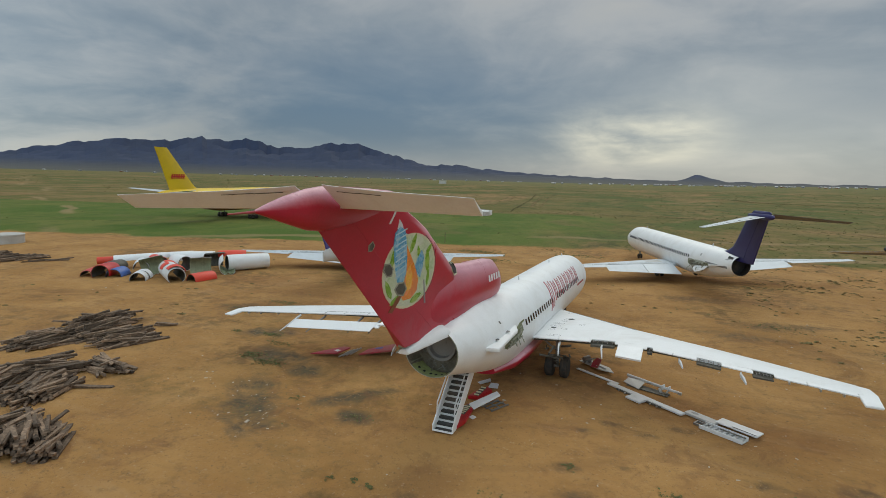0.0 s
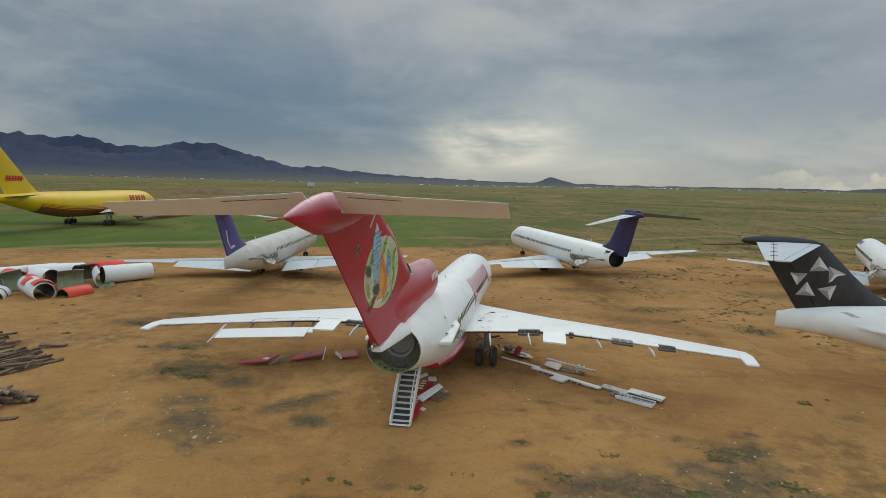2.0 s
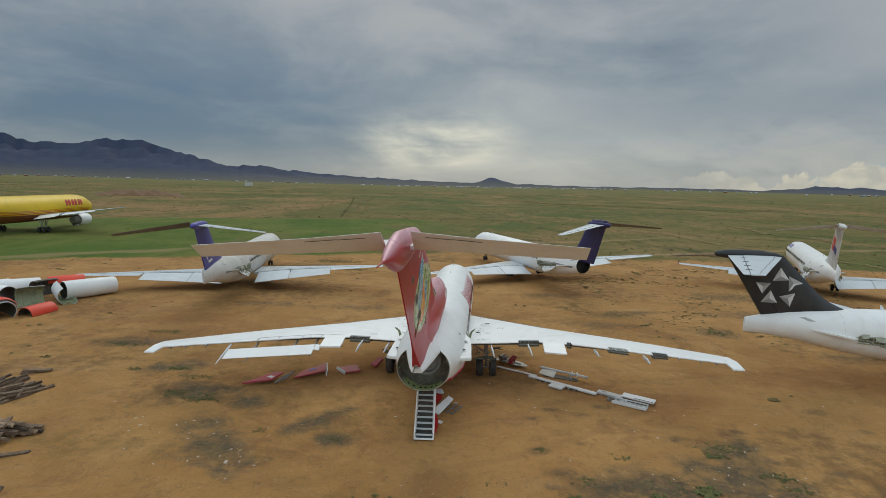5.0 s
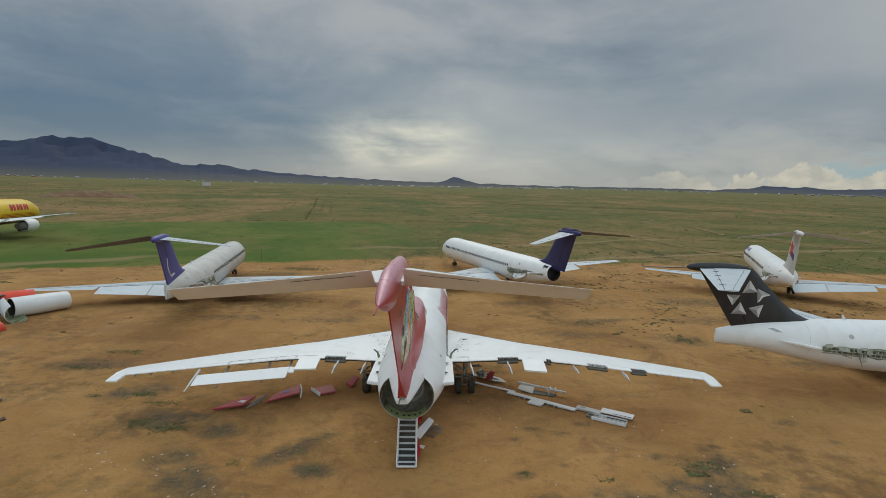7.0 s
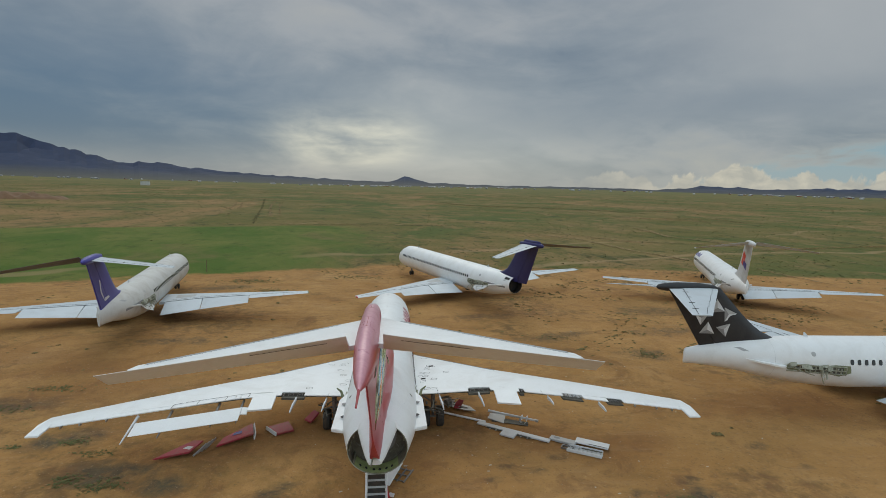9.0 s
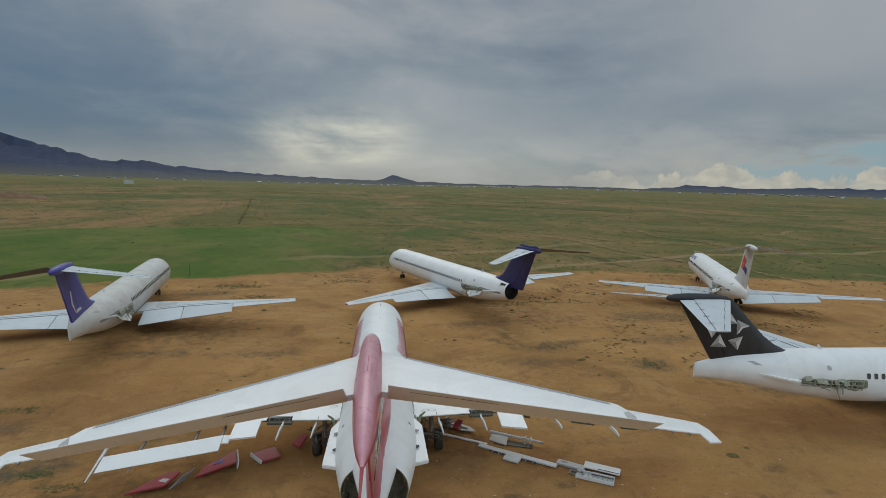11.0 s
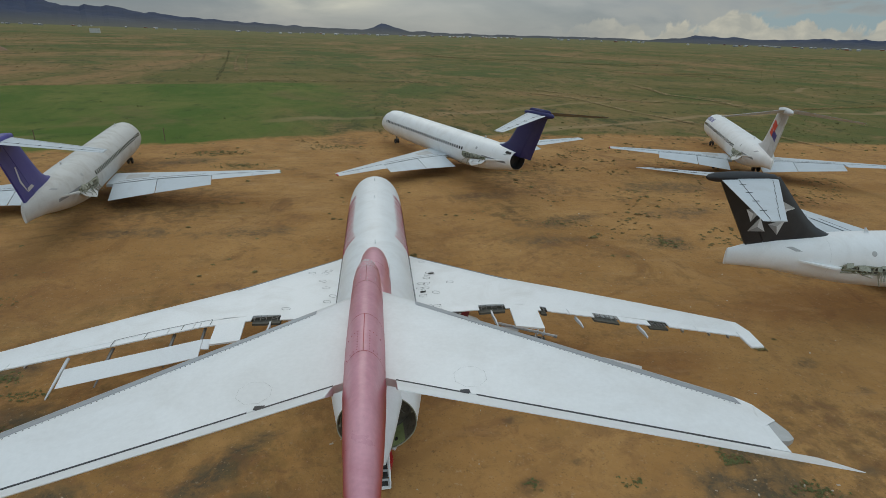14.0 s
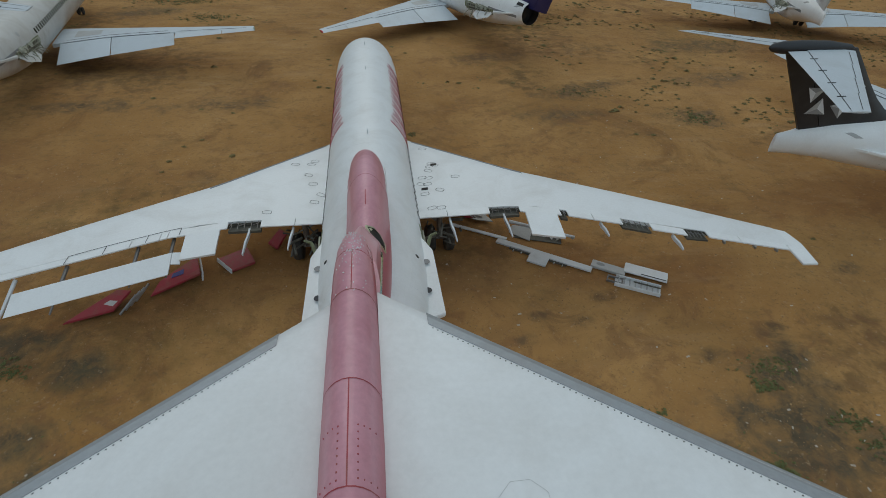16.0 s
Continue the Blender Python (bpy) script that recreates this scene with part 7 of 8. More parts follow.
    for x in (-0.55, 0.0, 0.5):
        part("cross_rail", box(x, x + 0.07, -0.30, 0.30, 0.03, 0.075, 0.008), STEEL, t)
    slab([(-0.6, 3.5), (-0.14, 4.4), (0.06, 3.98), (-0.33, 3.3)], 0.05, "panel_scrap", "pale flat panel scrap on dirt", 0.02, mat=OLDWHITE)
    slab([(0.12, 3.75), (0.56, 3.85), (0.73, 3.16), (0.19, 3.07)], 0.05, "panel_scrap", "pale square panel scrap on dirt", 0.02, mat=OLDWHITE)
    slab([(0.6, -0.78), (0.7, -0.54), (0.95, -0.66), (0.87, -0.98)], 0.04, "white_scrap", "small white scrap on dirt", 0.02, mat=WHITE)


red_panels()


def cowl(x, y, ang, r, length, mat, label, arc=360, roll=0.0, z=None, taper=1.0, tilt=0.0, inner=None, start=0.0):
    """An engine cowl lying on its side: a whole or part tube with a rolled lip and ribbed lining."""
    t = lay("engine_cowl", x, y, ang, label, "engine cowl", "heap of engine cowls", z=(r if z is None else z), tilt=tilt)
    k = 28 if arc >= 360 else 16
    prof = [(-length / 2, r * 0.96), (-length / 2 + 0.1, r), (0, r * (1 + taper) / 2 * 1.03), (length / 2 - 0.1, r * taper), (length / 2, r * taper * 0.95)]
    a0, a1 = start + roll, start + roll + arc

    def strip(prof_, name, m, parent, thick=0.03):
        bm = bmesh.new()
        n_ = k if arc < 360 else k
        rows_ = []
        for yy, rr in prof_:
            rows_.append([bm.verts.new((rr * math.cos(radians(a0 + (a1 - a0) * i / n_)), yy, rr * math.sin(radians(a0 + (a1 - a0) * i / n_)))) for i in range(n_ + (arc < 360))])
        kk = len(rows_[0])
        for p, q in zip(rows_, rows_[1:]):
            for i in range(kk - (arc < 360)):
                bm.faces.new((p[i], p[(i + 1) % kk], q[(i + 1) % kk], q[i]))
        bmesh.ops.recalc_face_normals(bm, faces=bm.faces)
        bmesh.ops.solidify(bm, geom=bm.faces[:], thickness=thick)
        return smooth(part(name, bm, m, parent))
    shell = strip(prof, "shell", mat, t)
    strip([(yy, rr - 0.05) for yy, rr in prof], "lining", inner or BAY, t, 0.015)
    if inner:
        for q in spaced(-length / 2 + 0.2, length / 2 - 0.2, 6):
            strip([(q - 0.03, r * (1 + taper) / 2 - 0.08), (q + 0.03, r * (1 + taper) / 2 - 0.08)], "rib", inner, t, 0.05)
    return t


cowl(-37.8, 23.9, -30, 0.95, 4.8, WHITE, "long white engine cowl tube with dark edges", 360, taper=0.92)
cowl(-38.3, 21.3, 48, 0.97, 3.4, OLDWHITE, "half white cowl showing its green ribbed lining", 200, 120, tilt=4, inner=LINING)
cowl(-40.6, 24.2, -45, 0.90, 3.2, ORANGE, "orange-red cowl half on the heap", 150, 20, z=1.15, inner=LINING)
cowl(-41.0, 22.0, -20, 0.90, 2.2, BAY, "grimy dark cowl half showing its lining", 170, 70, z=1.1, inner=BAY)
cowl(-37.2, 16.7, -4, 0.77, 2.7, ORANGE, "orange-red half cowl lying open side down", 185, -2, z=0.05)
cowl(-43.2, 19.0, 66, 0.85, 4.0, WHITE, "white cowl tube with a dark mouth", 360, z=1.05, tilt=-4)
cowl(-39.6, 18.7, -37, 0.95, 2.2, OLDWHITE, "cowl half showing a green ribbed lining", 175, 95, inner=LINING, z=1.0)
cowl(-40.2, 15.4, 63, 0.90, 4.5, OLDWHITE, "white and orange chequered cowl tube lying before the heap", 270, -45, z=0.72, tilt=3)
for dx, dy, arc_, st_ in ((-1.55, 0.8, 70, 40), (-0.5, 0.25, 60, 100), (-0.5, 0.25, 55, -10), (1.5, -0.76, 120, 20)):
    cowl(-40.2 + dx, 15.4 + dy, 63, 1.04, 0.95, ORANGE, "orange square band of a cowl over a white tube", arc_, st_, z=0.72, tilt=3)
cowl(-42.7, 13.6, 40, 0.81, 2.3, OLDWHITE, "white half cowl lying open side down", 190, -5, z=0.08)
cowl(-42.9, 14.1, 36, 0.85, 1.0, OLDWHITE, "white cowl ring lapped over a half cowl", 180, 0, z=0.1)
cowl(-43.7, 15.8, -37, 0.99, 2.4, OLDWHITE, "cowl half leaning with its green lining out", 165, 95, inner=LINING, z=1.0, tilt=12)
cowl(-46.4, 13.7, 29, 0.83, 2.1, BLUE, "blue half cowl lying open side down", 185, -3, z=0.05)
cowl(-47.5, 13.1, 36, 0.92, 3.2, CRIMSON, "red and dark cowl tube at the end of the heap", 230, -20, z=0.4, tilt=-3)
cowl(-49.0, 12.3, 40, 0.65, 2.3, CRIMSON, "red half cowl lying open side down", 180, 0, z=0.05)
cowl(-46.0, 16.2, 50, 0.81, 2.6, OLDWHITE, "grey-white cowl half in the heap", 190, 0, z=0.7)
cowl(-48.3, 19.6, -34, 0.72, 8.5, WHITE, "long white nacelle shell on top of the heap", 170, 5, z=1.0, taper=0.8, tilt=2)
cowl(-45.2, 22.4, -40, 0.85, 5.0, WHITE, "white nacelle shell with dark cut-outs on the heap", 200, -10, z=0.95, taper=0.9)
cowl(-51.4, 15.9, -40, 0.42, 2.2, ORANGE, "orange cowl end sticking out behind the heap", 360, z=0.95)
cowl(-45.7, 18.0, 70, 0.77, 2.6, ORANGE, "orange cowl half deep in the heap", 200, 0, z=1.0)
cowl(-49.5, 15.4, 20, 0.85, 2.4, BAY, "dark grimy cowl half in the heap", 190, 0, z=0.3)


# ---------------------------------------------------------------- stacks of old timber
def timber_pile(x, y, stacks, label, seed, blen=2.5):
    """A heap of old sleepers: stacks of (x, y, angle, along, across, height, count), each laid roughly one way, with a few beams askew."""
    rnd = random.Random(seed)
    t = lay("timber_pile", x, y, 0, label, "timber pile", "piles of old timber")
    shapes = []
    for q in range(7):
        w, h, L = rnd.uniform(0.12, 0.21), rnd.uniform(0.09, 0.14), blen * rnd.uniform(0.6, 1.2)
        bm = box(-L / 2, L / 2, -w / 2, w / 2, -h / 2, h / 2)
        bmesh.ops.subdivide_edges(bm, edges=[e for e in bm.edges if abs(e.verts[0].co.x - e.verts[1].co.x) > 0.5], cuts=3)
        bow = rnd.uniform(-0.05, 0.05)
        for v in bm.verts:
            v.co += Vector((rnd.uniform(-0.07, 0.07) if abs(v.co.x) > L / 2 - 0.01 else 0, rnd.uniform(-0.02, 0.02) + bow * (1 - (2 * v.co.x / L) ** 2), rnd.uniform(-0.015, 0.015)))
        me = bpy.data.meshes.new("beam")
        bmesh.ops.recalc_face_normals(bm, faces=bm.faces)
        bm.to_mesh(me)
        bm.free()
        me.materials.append(WOOD)
        shapes.append(me)
    for cx, cy, ang, along, across, high, count in stacks:
        cells = {}
        slack = max(0.0, along - blen * 0.95)
        for i in range(int(count * 1.3)):
            ob = new("beam", rnd.choice(shapes))
            ob.parent = t
            v = max(-0.5, min(0.5, rnd.gauss(0, 0.27)))
            u = rnd.uniform(-0.5, 0.5) * slack + rnd.gauss(0, 0.12)
            key = (round(v * across / 0.19), round(u / 1.3))
            k = cells.get(key, 0)
            top = max(1, int(high * (1.05 - 1.6 * v * v * 1.6) / 0.12))
            if k >= top:
                k = rnd.randint(0, top)
            cells[key] = k + 1
            z = 0.06 + 0.12 * k + rnd.uniform(-0.02, 0.03)
            askew = rnd.random() < 0.14
            a = ang + rnd.gauss(0, 7) + (rnd.uniform(-50, 50) if askew else 0)
            r = radians(ang)
            px, py = u * math.cos(r) - v * across * math.sin(r), u * math.sin(r) + v * across * math.cos(r)
            ob.matrix_local = pose(cx - x + px, cy - y + py, z + (0.08 if askew else 0), rnd.gauss(0, 9), rnd.gauss(0, 4) * (0.35 if k == 0 else 1.0), a)


timber_pile(-27.5, -0.8, [(-28.4, -3.7, 86, 4.4, 3.0, 0.75, 78), (-29.6, 0.9, 80, 4.6, 3.0, 0.85, 78), (-24.6, -0.8, 74, 4.2, 3.2, 0.7, 78), (-27.4, -0.8, 82, 3.6, 2.4, 0.85, 52), (-25.3, 3.0, 23, 2.6, 0.3, 0.1, 2), (-30.3, 2.9, 50, 2.6, 0.8, 0.6, 5)], "wide heap of dark weathered timber beams", 2)
timber_pile(-21.5, -6.8, [(-23.4, -6.6, 72, 3.7, 2.2, 0.65, 48), (-20.4, -4.7, -6, 4.2, 1.6, 0.5, 30), (-21.8, -6.2, 60, 3.0, 1.5, 0.55, 20), (-23.3, -8.8, 122, 3.2, 2.2, 0.7, 42), (-19.9, -8.4, 118, 3.9, 2.4, 0.7, 62), (-18.5, -6.9, 26, 1.6, 0.2, 0.1, 1)], "long heap of dark timber beams with loose ends", 3)
timber_pile(-15.0, -11.7, [(-14.7, -11.9, 149, 3.6, 1.9, 0.9, 48), (-13.5, -11.4, 136, 2.2, 0.9, 0.45, 12), (-15.3, -11.1, 155, 2.6, 1.6, 0.8, 30), (-16.8, -11.9, 95, 2.8, 2.0, 0.6, 30)], "tall heap of short grey timber beams", 5, 1.9)
timber_pile(-70.0, 14.8, [(-67.0, 14.6, 80, 7.0, 3.5, 0.9, 70), (-72.5, 14.0, 75, 6.0, 4.0, 1.1, 70), (-62.5, 15.5, 60, 6.0, 1.2, 0.3, 10)], "far heap of dark timber beside a concrete tank", 6, 3.0)


def tank():
    t = lay("water_tank", -84.3, 21.8, 0, "low round pale concrete tank on dirt", "tank")
    smooth(part("wall", loft([[Vector((r * math.cos(a), r * math.sin(a), z)) for a in [2 * math.pi * i / 32 for i in range(32)]] for r, z in ((2.3, -0.1), (2.3, 1.1), (2.35, 1.15), (2.35, 1.35), (2.1, 1.4))]), CONCRETE, t))


tank()


# ---------------------------------------------------------------- far plain: sheds, mound, bushes
def far_things():
    rnd = random.Random(11)
    for i in range(210):
        az = rnd.uniform(-62, 60)
        if rnd.random() < 0.45:
            az = rnd.uniform(-14, 14) if rnd.random() < 0.5 else rnd.uniform(34, 58)
        d = rnd.uniform(2500, 3200)
        x, y = d * math.sin(radians(az)), d * math.cos(radians(az))
        w, h = rnd.uniform(4, 12), rnd.uniform(1.2, 2.4)
        t = thing("house", pose(x, y, ground_z(x, y) + 2, 0, 0, rnd.uniform(-30, 30)), "small pale house far out on the plain", "house", "far houses")
        part("wall", box(-w / 2, w / 2, -6, 6, -8, h), rnd.choice((MIDGREY, MIDGREY, SILVERGREY, BELLY)), t)
        part("roof", loft([[Vector((-w / 2 - 0.5, -6.5, h)), Vector((w / 2 + 0.5, -6.5, h)), Vector((w / 2 + 0.5, 6.5, h)), Vector((-w / 2 - 0.5, 6.5, h))], [Vector((-w / 2 + 1, -0.3, h + 2.2)), Vector((w / 2 - 1, -0.3, h + 2.2)), Vector((w / 2 - 1, 0.3, h + 2.2)), Vector((-w / 2 + 1, 0.3, h + 2.2))]]), rnd.choice((MIDGREY, SILVERGREY)), t)
    x, y = -460, 1000
    t = thing("shed", pose(x, y, ground_z(x, y), 0, 0, 20), "plain pale block shed alone on the scrub plain", "shed")
    part("wall", box(-7.4, 7.4, -5, 5, -2, 6.6), CONCRETE, t)
    part("roof", box(-7.7, 7.7, -5.3, 5.3, 6.6, 7.1), SILVERGREY, t)
    # reddish spoil mound
    bm = bmesh.new()
    mk = surface("red_spoil", (0.20, 0.11, 0.058), 0.95, dirt=(0.15, 0.09, 0.045), amount=0.8, scale=0.15, grain=1.5, bump=0.1)
    nu, nv = 60, 14
    vs = []
    for i in range(nu + 1):
        row = []
        for j in range(nv + 1):
            u, v = i / nu * 2 - 1, j / nv * 2 - 1
            h = max(0, 1 - u * u) ** 0.6 * max(0, 1 - v * v) ** 0.6 * (4.2 + 3.0 * noise.noise(Vector((u * 6, v * 2.5, 0.4))))
            row.append(bm.verts.new((u * 27, v * 11, h * 0.85 - 0.3)))
        vs.append(row)
    for p, q in zip(vs, vs[1:]):
        for j in range(nv):
            bm.faces.new((p[j], p[j + 1], q[j + 1], q[j]))
    ob = smooth(part("spoil_mound", bm, mk), 60)
    ob.matrix_world = pose(-228, 316, ground_z(-228, 316), 0, 0, 36)
    tagged(ob, "long low reddish spoil mound on the scrub plain", "mound")
    # marker posts by the meadow
    for x, y in ((-29.6, 63.0), (-45.0, 60.0)):
        t = lay("marker_post", x, y, 0, "thin dark marker post standing in grass", "post", "marker posts")
        part("post", rod((0, 0, -0.1), (0, 0, 1.9), 0.07, 0.05), WOOD, t)


far_things()


def worn_earth(name, base, other, cover):
    """Bare earth worn through scrub: patchy, so that the plain shows between; cover: the share that is bare."""
    m = bpy.data.materials.new(name)
    m.use_nodes = True
    n, l = nodes_of(m.node_tree)
    out, bs, tr, mx = n("ShaderNodeOutputMaterial"), n("ShaderNodeBsdfPrincipled"), n("ShaderNodeBsdfTransparent"), n("ShaderNodeMixShader")
    pos = n("ShaderNodeNewGeometry").outputs["Position"]
    t1 = n("ShaderNodeTexNoise", inputs={"Scale": 0.16, "Detail": 6.0, "Roughness": 0.65})
    t2 = n("ShaderNodeTexNoise", inputs={"Scale": 0.55, "Detail": 5.0, "Roughness": 0.7})
    l(pos, t1.inputs["Vector"]), l(pos, t2.inputs["Vector"])
    col = n("ShaderNodeMix", dtype="RGBA")
    l(t1.outputs["Fac"], col.inputs[0])
    col.inputs[6].default_value, col.inputs[7].default_value = (*base, 1), (*other, 1)
    l(col.outputs[2], bs.inputs["Base Color"])
    bs.inputs["Roughness"].default_value = 0.95
    bs.inputs["Specular IOR Level"].default_value = 0.08
    r = n("ShaderNodeMapRange", inputs={"From Min": 0.62 - 0.3 * cover, "From Max": 0.78 - 0.3 * cover, "To Max": 0.75})
    l(t2.outputs["Fac"], r.inputs["Value"])
    l(r.outputs[0], mx.inputs[0]), l(tr.outputs[0], mx.inputs[1]), l(bs.outputs[0], mx.inputs[2]), l(mx.outputs[0], out.inputs[0])
    return m


TRACK = worn_earth("track_dirt", (0.26, 0.175, 0.085), (0.36, 0.25, 0.13), 0.75)
GULLY = worn_earth("gully_earth", (0.06, 0.06, 0.028), (0.11, 0.09, 0.04), 0.6)
BANK = worn_earth("red_bank_earth", (0.20, 0.11, 0.048), (0.33, 0.19, 0.085), 0.7)


def dirt_track(points, width, mat, label, name="dirt_track", seed=0):
    """A worn strip across the plain with ragged edges, following the swells."""
    rnd = random.Random(seed)
    pts = [Vector((x, y, 0)) for x, y in points]
    run = []
    for a, b in zip(pts, pts[1:]):
        k = max(2, int((b - a).length / 4))
        run += [a.lerp(b, i / k) for i in range(k)]
    run.append(pts[-1])
    vs, fs = [], []
    for i, q in enumerate(run):
        d = (run[min(i + 1, len(run) - 1)] - run[max(i - 1, 0)]).normalized()
        sd = Vector((-d.y, d.x, 0))
        end = min(1.0, 0.15 + min(i, len(run) - 1 - i) * 0.2)
        w = width * end * (0.5 + 0.75 * abs(noise.noise(Vector((i * 0.31, seed * 3.3, 0))) * 1.6))
        off = noise.noise(Vector((i * 0.08, seed, 5.0))) * width * 0.4
        for u in (-0.5, 0.0, 0.5):
            p_ = q + sd * (off + u * w + (rnd.uniform(-0.12, 0.12) * w if u else 0))
            vs.append((p_.x, p_.y, ground_z(p_.x, p_.y) + 0.07 + 0.0009 * math.hypot(p_.x, p_.y) + (0.04 if u == 0 else 0)))
    for i in range(len(run) - 1):
        fs += [(3 * i + j, 3 * i + j + 1, 3 * i + j + 4, 3 * i + j + 3) for j in (0, 1)]
    me = bpy.data.meshes.new(name)
    me.from_pydata(vs, [], fs)
    me.materials.append(mat)
    return tagged(new(name, me), label, "track", kind="structure")


PALE, RUT, CUT, RED_BANK = "pale dirt track across the scrub plain", "pale wheel rut over scrub", "dark gully running straight over the plain", "reddish earth bank across the plain"
TRACKS = [([(-48, 161), (-58, 207), (-107, 424)], 1.8, GULLY, CUT), ([(-140, 117), (-98, 132), (-75, 142), (-47, 160), (-14, 168), (22, 174)], 1.6, GULLY, "dark ditch along the far side of the meadow"), ([(-47, 164), (-14, 172), (24, 177), (40, 157), (48, 146), (56, 135), (61, 106), (65, 96), (68, 85), (75, 77), (76, 58)], 2.2, TRACK, PALE),
          ([(-190, 225), (-150, 211), (-127, 197), (-108, 191), (-78, 189)], 2.6, TRACK, PALE), ([(-320, 375), (-232, 389), (-197, 402), (-163, 418), (-114, 418), (-83, 449), (-11, 462), (60, 470)], 7.0, TRACK, PALE),
          ([(-73, 200), (-81, 233)], 1.2, TRACK, RUT), ([(-69.5, 201), (-77, 234)], 1.2, TRACK, RUT), ([(-82, 260), (-91, 299), (-104, 349), (-109, 406)], 2.0, TRACK, RUT), ([(-86, 260), (-95, 299), (-108, 349)], 1.4, TRACK, RUT), ([(-52, 203), (-66, 263), (-80, 328), (-92, 395)], 1.6, TRACK, RUT), ([(-48.5, 204), (-61, 264), (-75, 329), (-86, 397)], 1.6, TRACK, RUT),
          ([(103, 203), (102, 181), (95, 151), (101, 135), (97, 113)], 3.2, TRACK, PALE), ([(46, 167), (73, 130), (94, 126), (102, 117)], 2.2, TRACK, PALE), ([(20, 440), (53, 424), (89, 369), (135, 364), (191, 380), (240, 400)], 11.0, BANK, RED_BANK), ([(140, 268), (165, 272), (191, 282), (185, 240)], 7.0, BANK, "bare reddish patch on the plain"),
          ([(108, 263), (111, 242)], 4.0, TRACK, RUT), ([(96, 108), (110, 115), (138, 124), (164, 134), (200, 150)], 2.8, BANK, RED_BANK), ([(104, 92), (107, 88), (110, 80)], 2.4, TRACK, RUT), ([(110, 290), (150, 262), (210, 240)], 5.0, BANK, "bare reddish patch on the plain"), ([(-560, 1150), (-430, 1400), (-400, 1700)], 14.0, TRACK, "pale road climbing to the hills")]
for i, (pts_, w_, m_, lab_) in enumerate(TRACKS):
    dirt_track(pts_, w_, m_, lab_, seed=i)


def yard_edge(x):
    a = 30 + (68 - 30) * min(1, max(0, (x + 100) / 100))
    return a - 45 * min(1, max(0, (x - 45) / 55))


def tufts(name, spots, material, label, blades=12, seed=3, rise=0.5):
    """Many small plants in one mesh: each a low dome of small leaves that face outwards and up."""
    rnd = np.random.default_rng(seed)
    P = np.array(spots, float)
    k = len(P) * blades
    c = np.repeat(P[:, :3], blades, 0)
    size = np.repeat(P[:, 3], blades)[:, None]
    a = rnd.uniform(0, 2 * np.pi, k)
    out = np.sqrt(rnd.random(k)) * rnd.uniform(0.55, 1.0, k)
    flat = np.stack([np.cos(a) * out, np.sin(a) * out, np.zeros(k)], 1)
    c = c + size * (flat * np.array([1.0, 0.85, 0]) + np.stack([0 * a, 0 * a, rise * np.sqrt(1 - out * out)], 1))
    up = flat * 0.6 + np.stack([rnd.normal(0, 0.25, k), rnd.normal(0, 0.25, k), np.ones(k)], 1)
    up /= np.linalg.norm(up, axis=1)[:, None]
    u = np.cross(up, np.stack([np.sin(a * 3), np.cos(a * 3), np.zeros(k)], 1))
    u /= np.linalg.norm(u, axis=1)[:, None]
    v = np.cross(up, u)
    w = size * (0.14 + 0.16 * rnd.random((k, 1)))
    V = np.stack([c - u * w * 1.5, c + v * w, c + u * w * 1.5, c - v * w], 1).reshape(-1, 3)
    F = np.arange(len(V)).reshape(-1, 4)
    me = bpy.data.meshes.new(name)
    me.from_pydata(V.tolist(), [], F.tolist())
    me.materials.append(material)
    return tagged(new(name, me), label, "plants", kind="stuff")


def leaf_material(name, a, b):
    m = bpy.data.materials.new(name)
    m.use_nodes = True
    n, l = nodes_of(m.node_tree)
    out, bs = n("ShaderNodeOutputMaterial"), n("ShaderNodeBsdfPrincipled")
    g = n("ShaderNodeNewGeometry")
    t = n("ShaderNodeTexNoise", inputs={"Scale": 0.12, "Detail": 4.0})
    l(g.outputs["Position"], t.inputs["Vector"])
    ad = n("ShaderNodeMath", op="MULTIPLY_ADD")
    l(g.outputs["Random Per Island"], ad.inputs[0])
    ad.inputs[1].default_value = 0.5
    l(t.outputs["Fac"], ad.inputs[2])
    r = ramp(n, [(0.35, a), (0.9, b)])
    l(ad.outputs[0], r.inputs[0]), l(r.outputs[0], bs.inputs["Base Color"])
    bs.inputs["Roughness"].default_value = 0.8
    bs.inputs["Specular IOR Level"].default_value = 0.2
    l(bs.outputs[0], out.inputs[0])
    return m


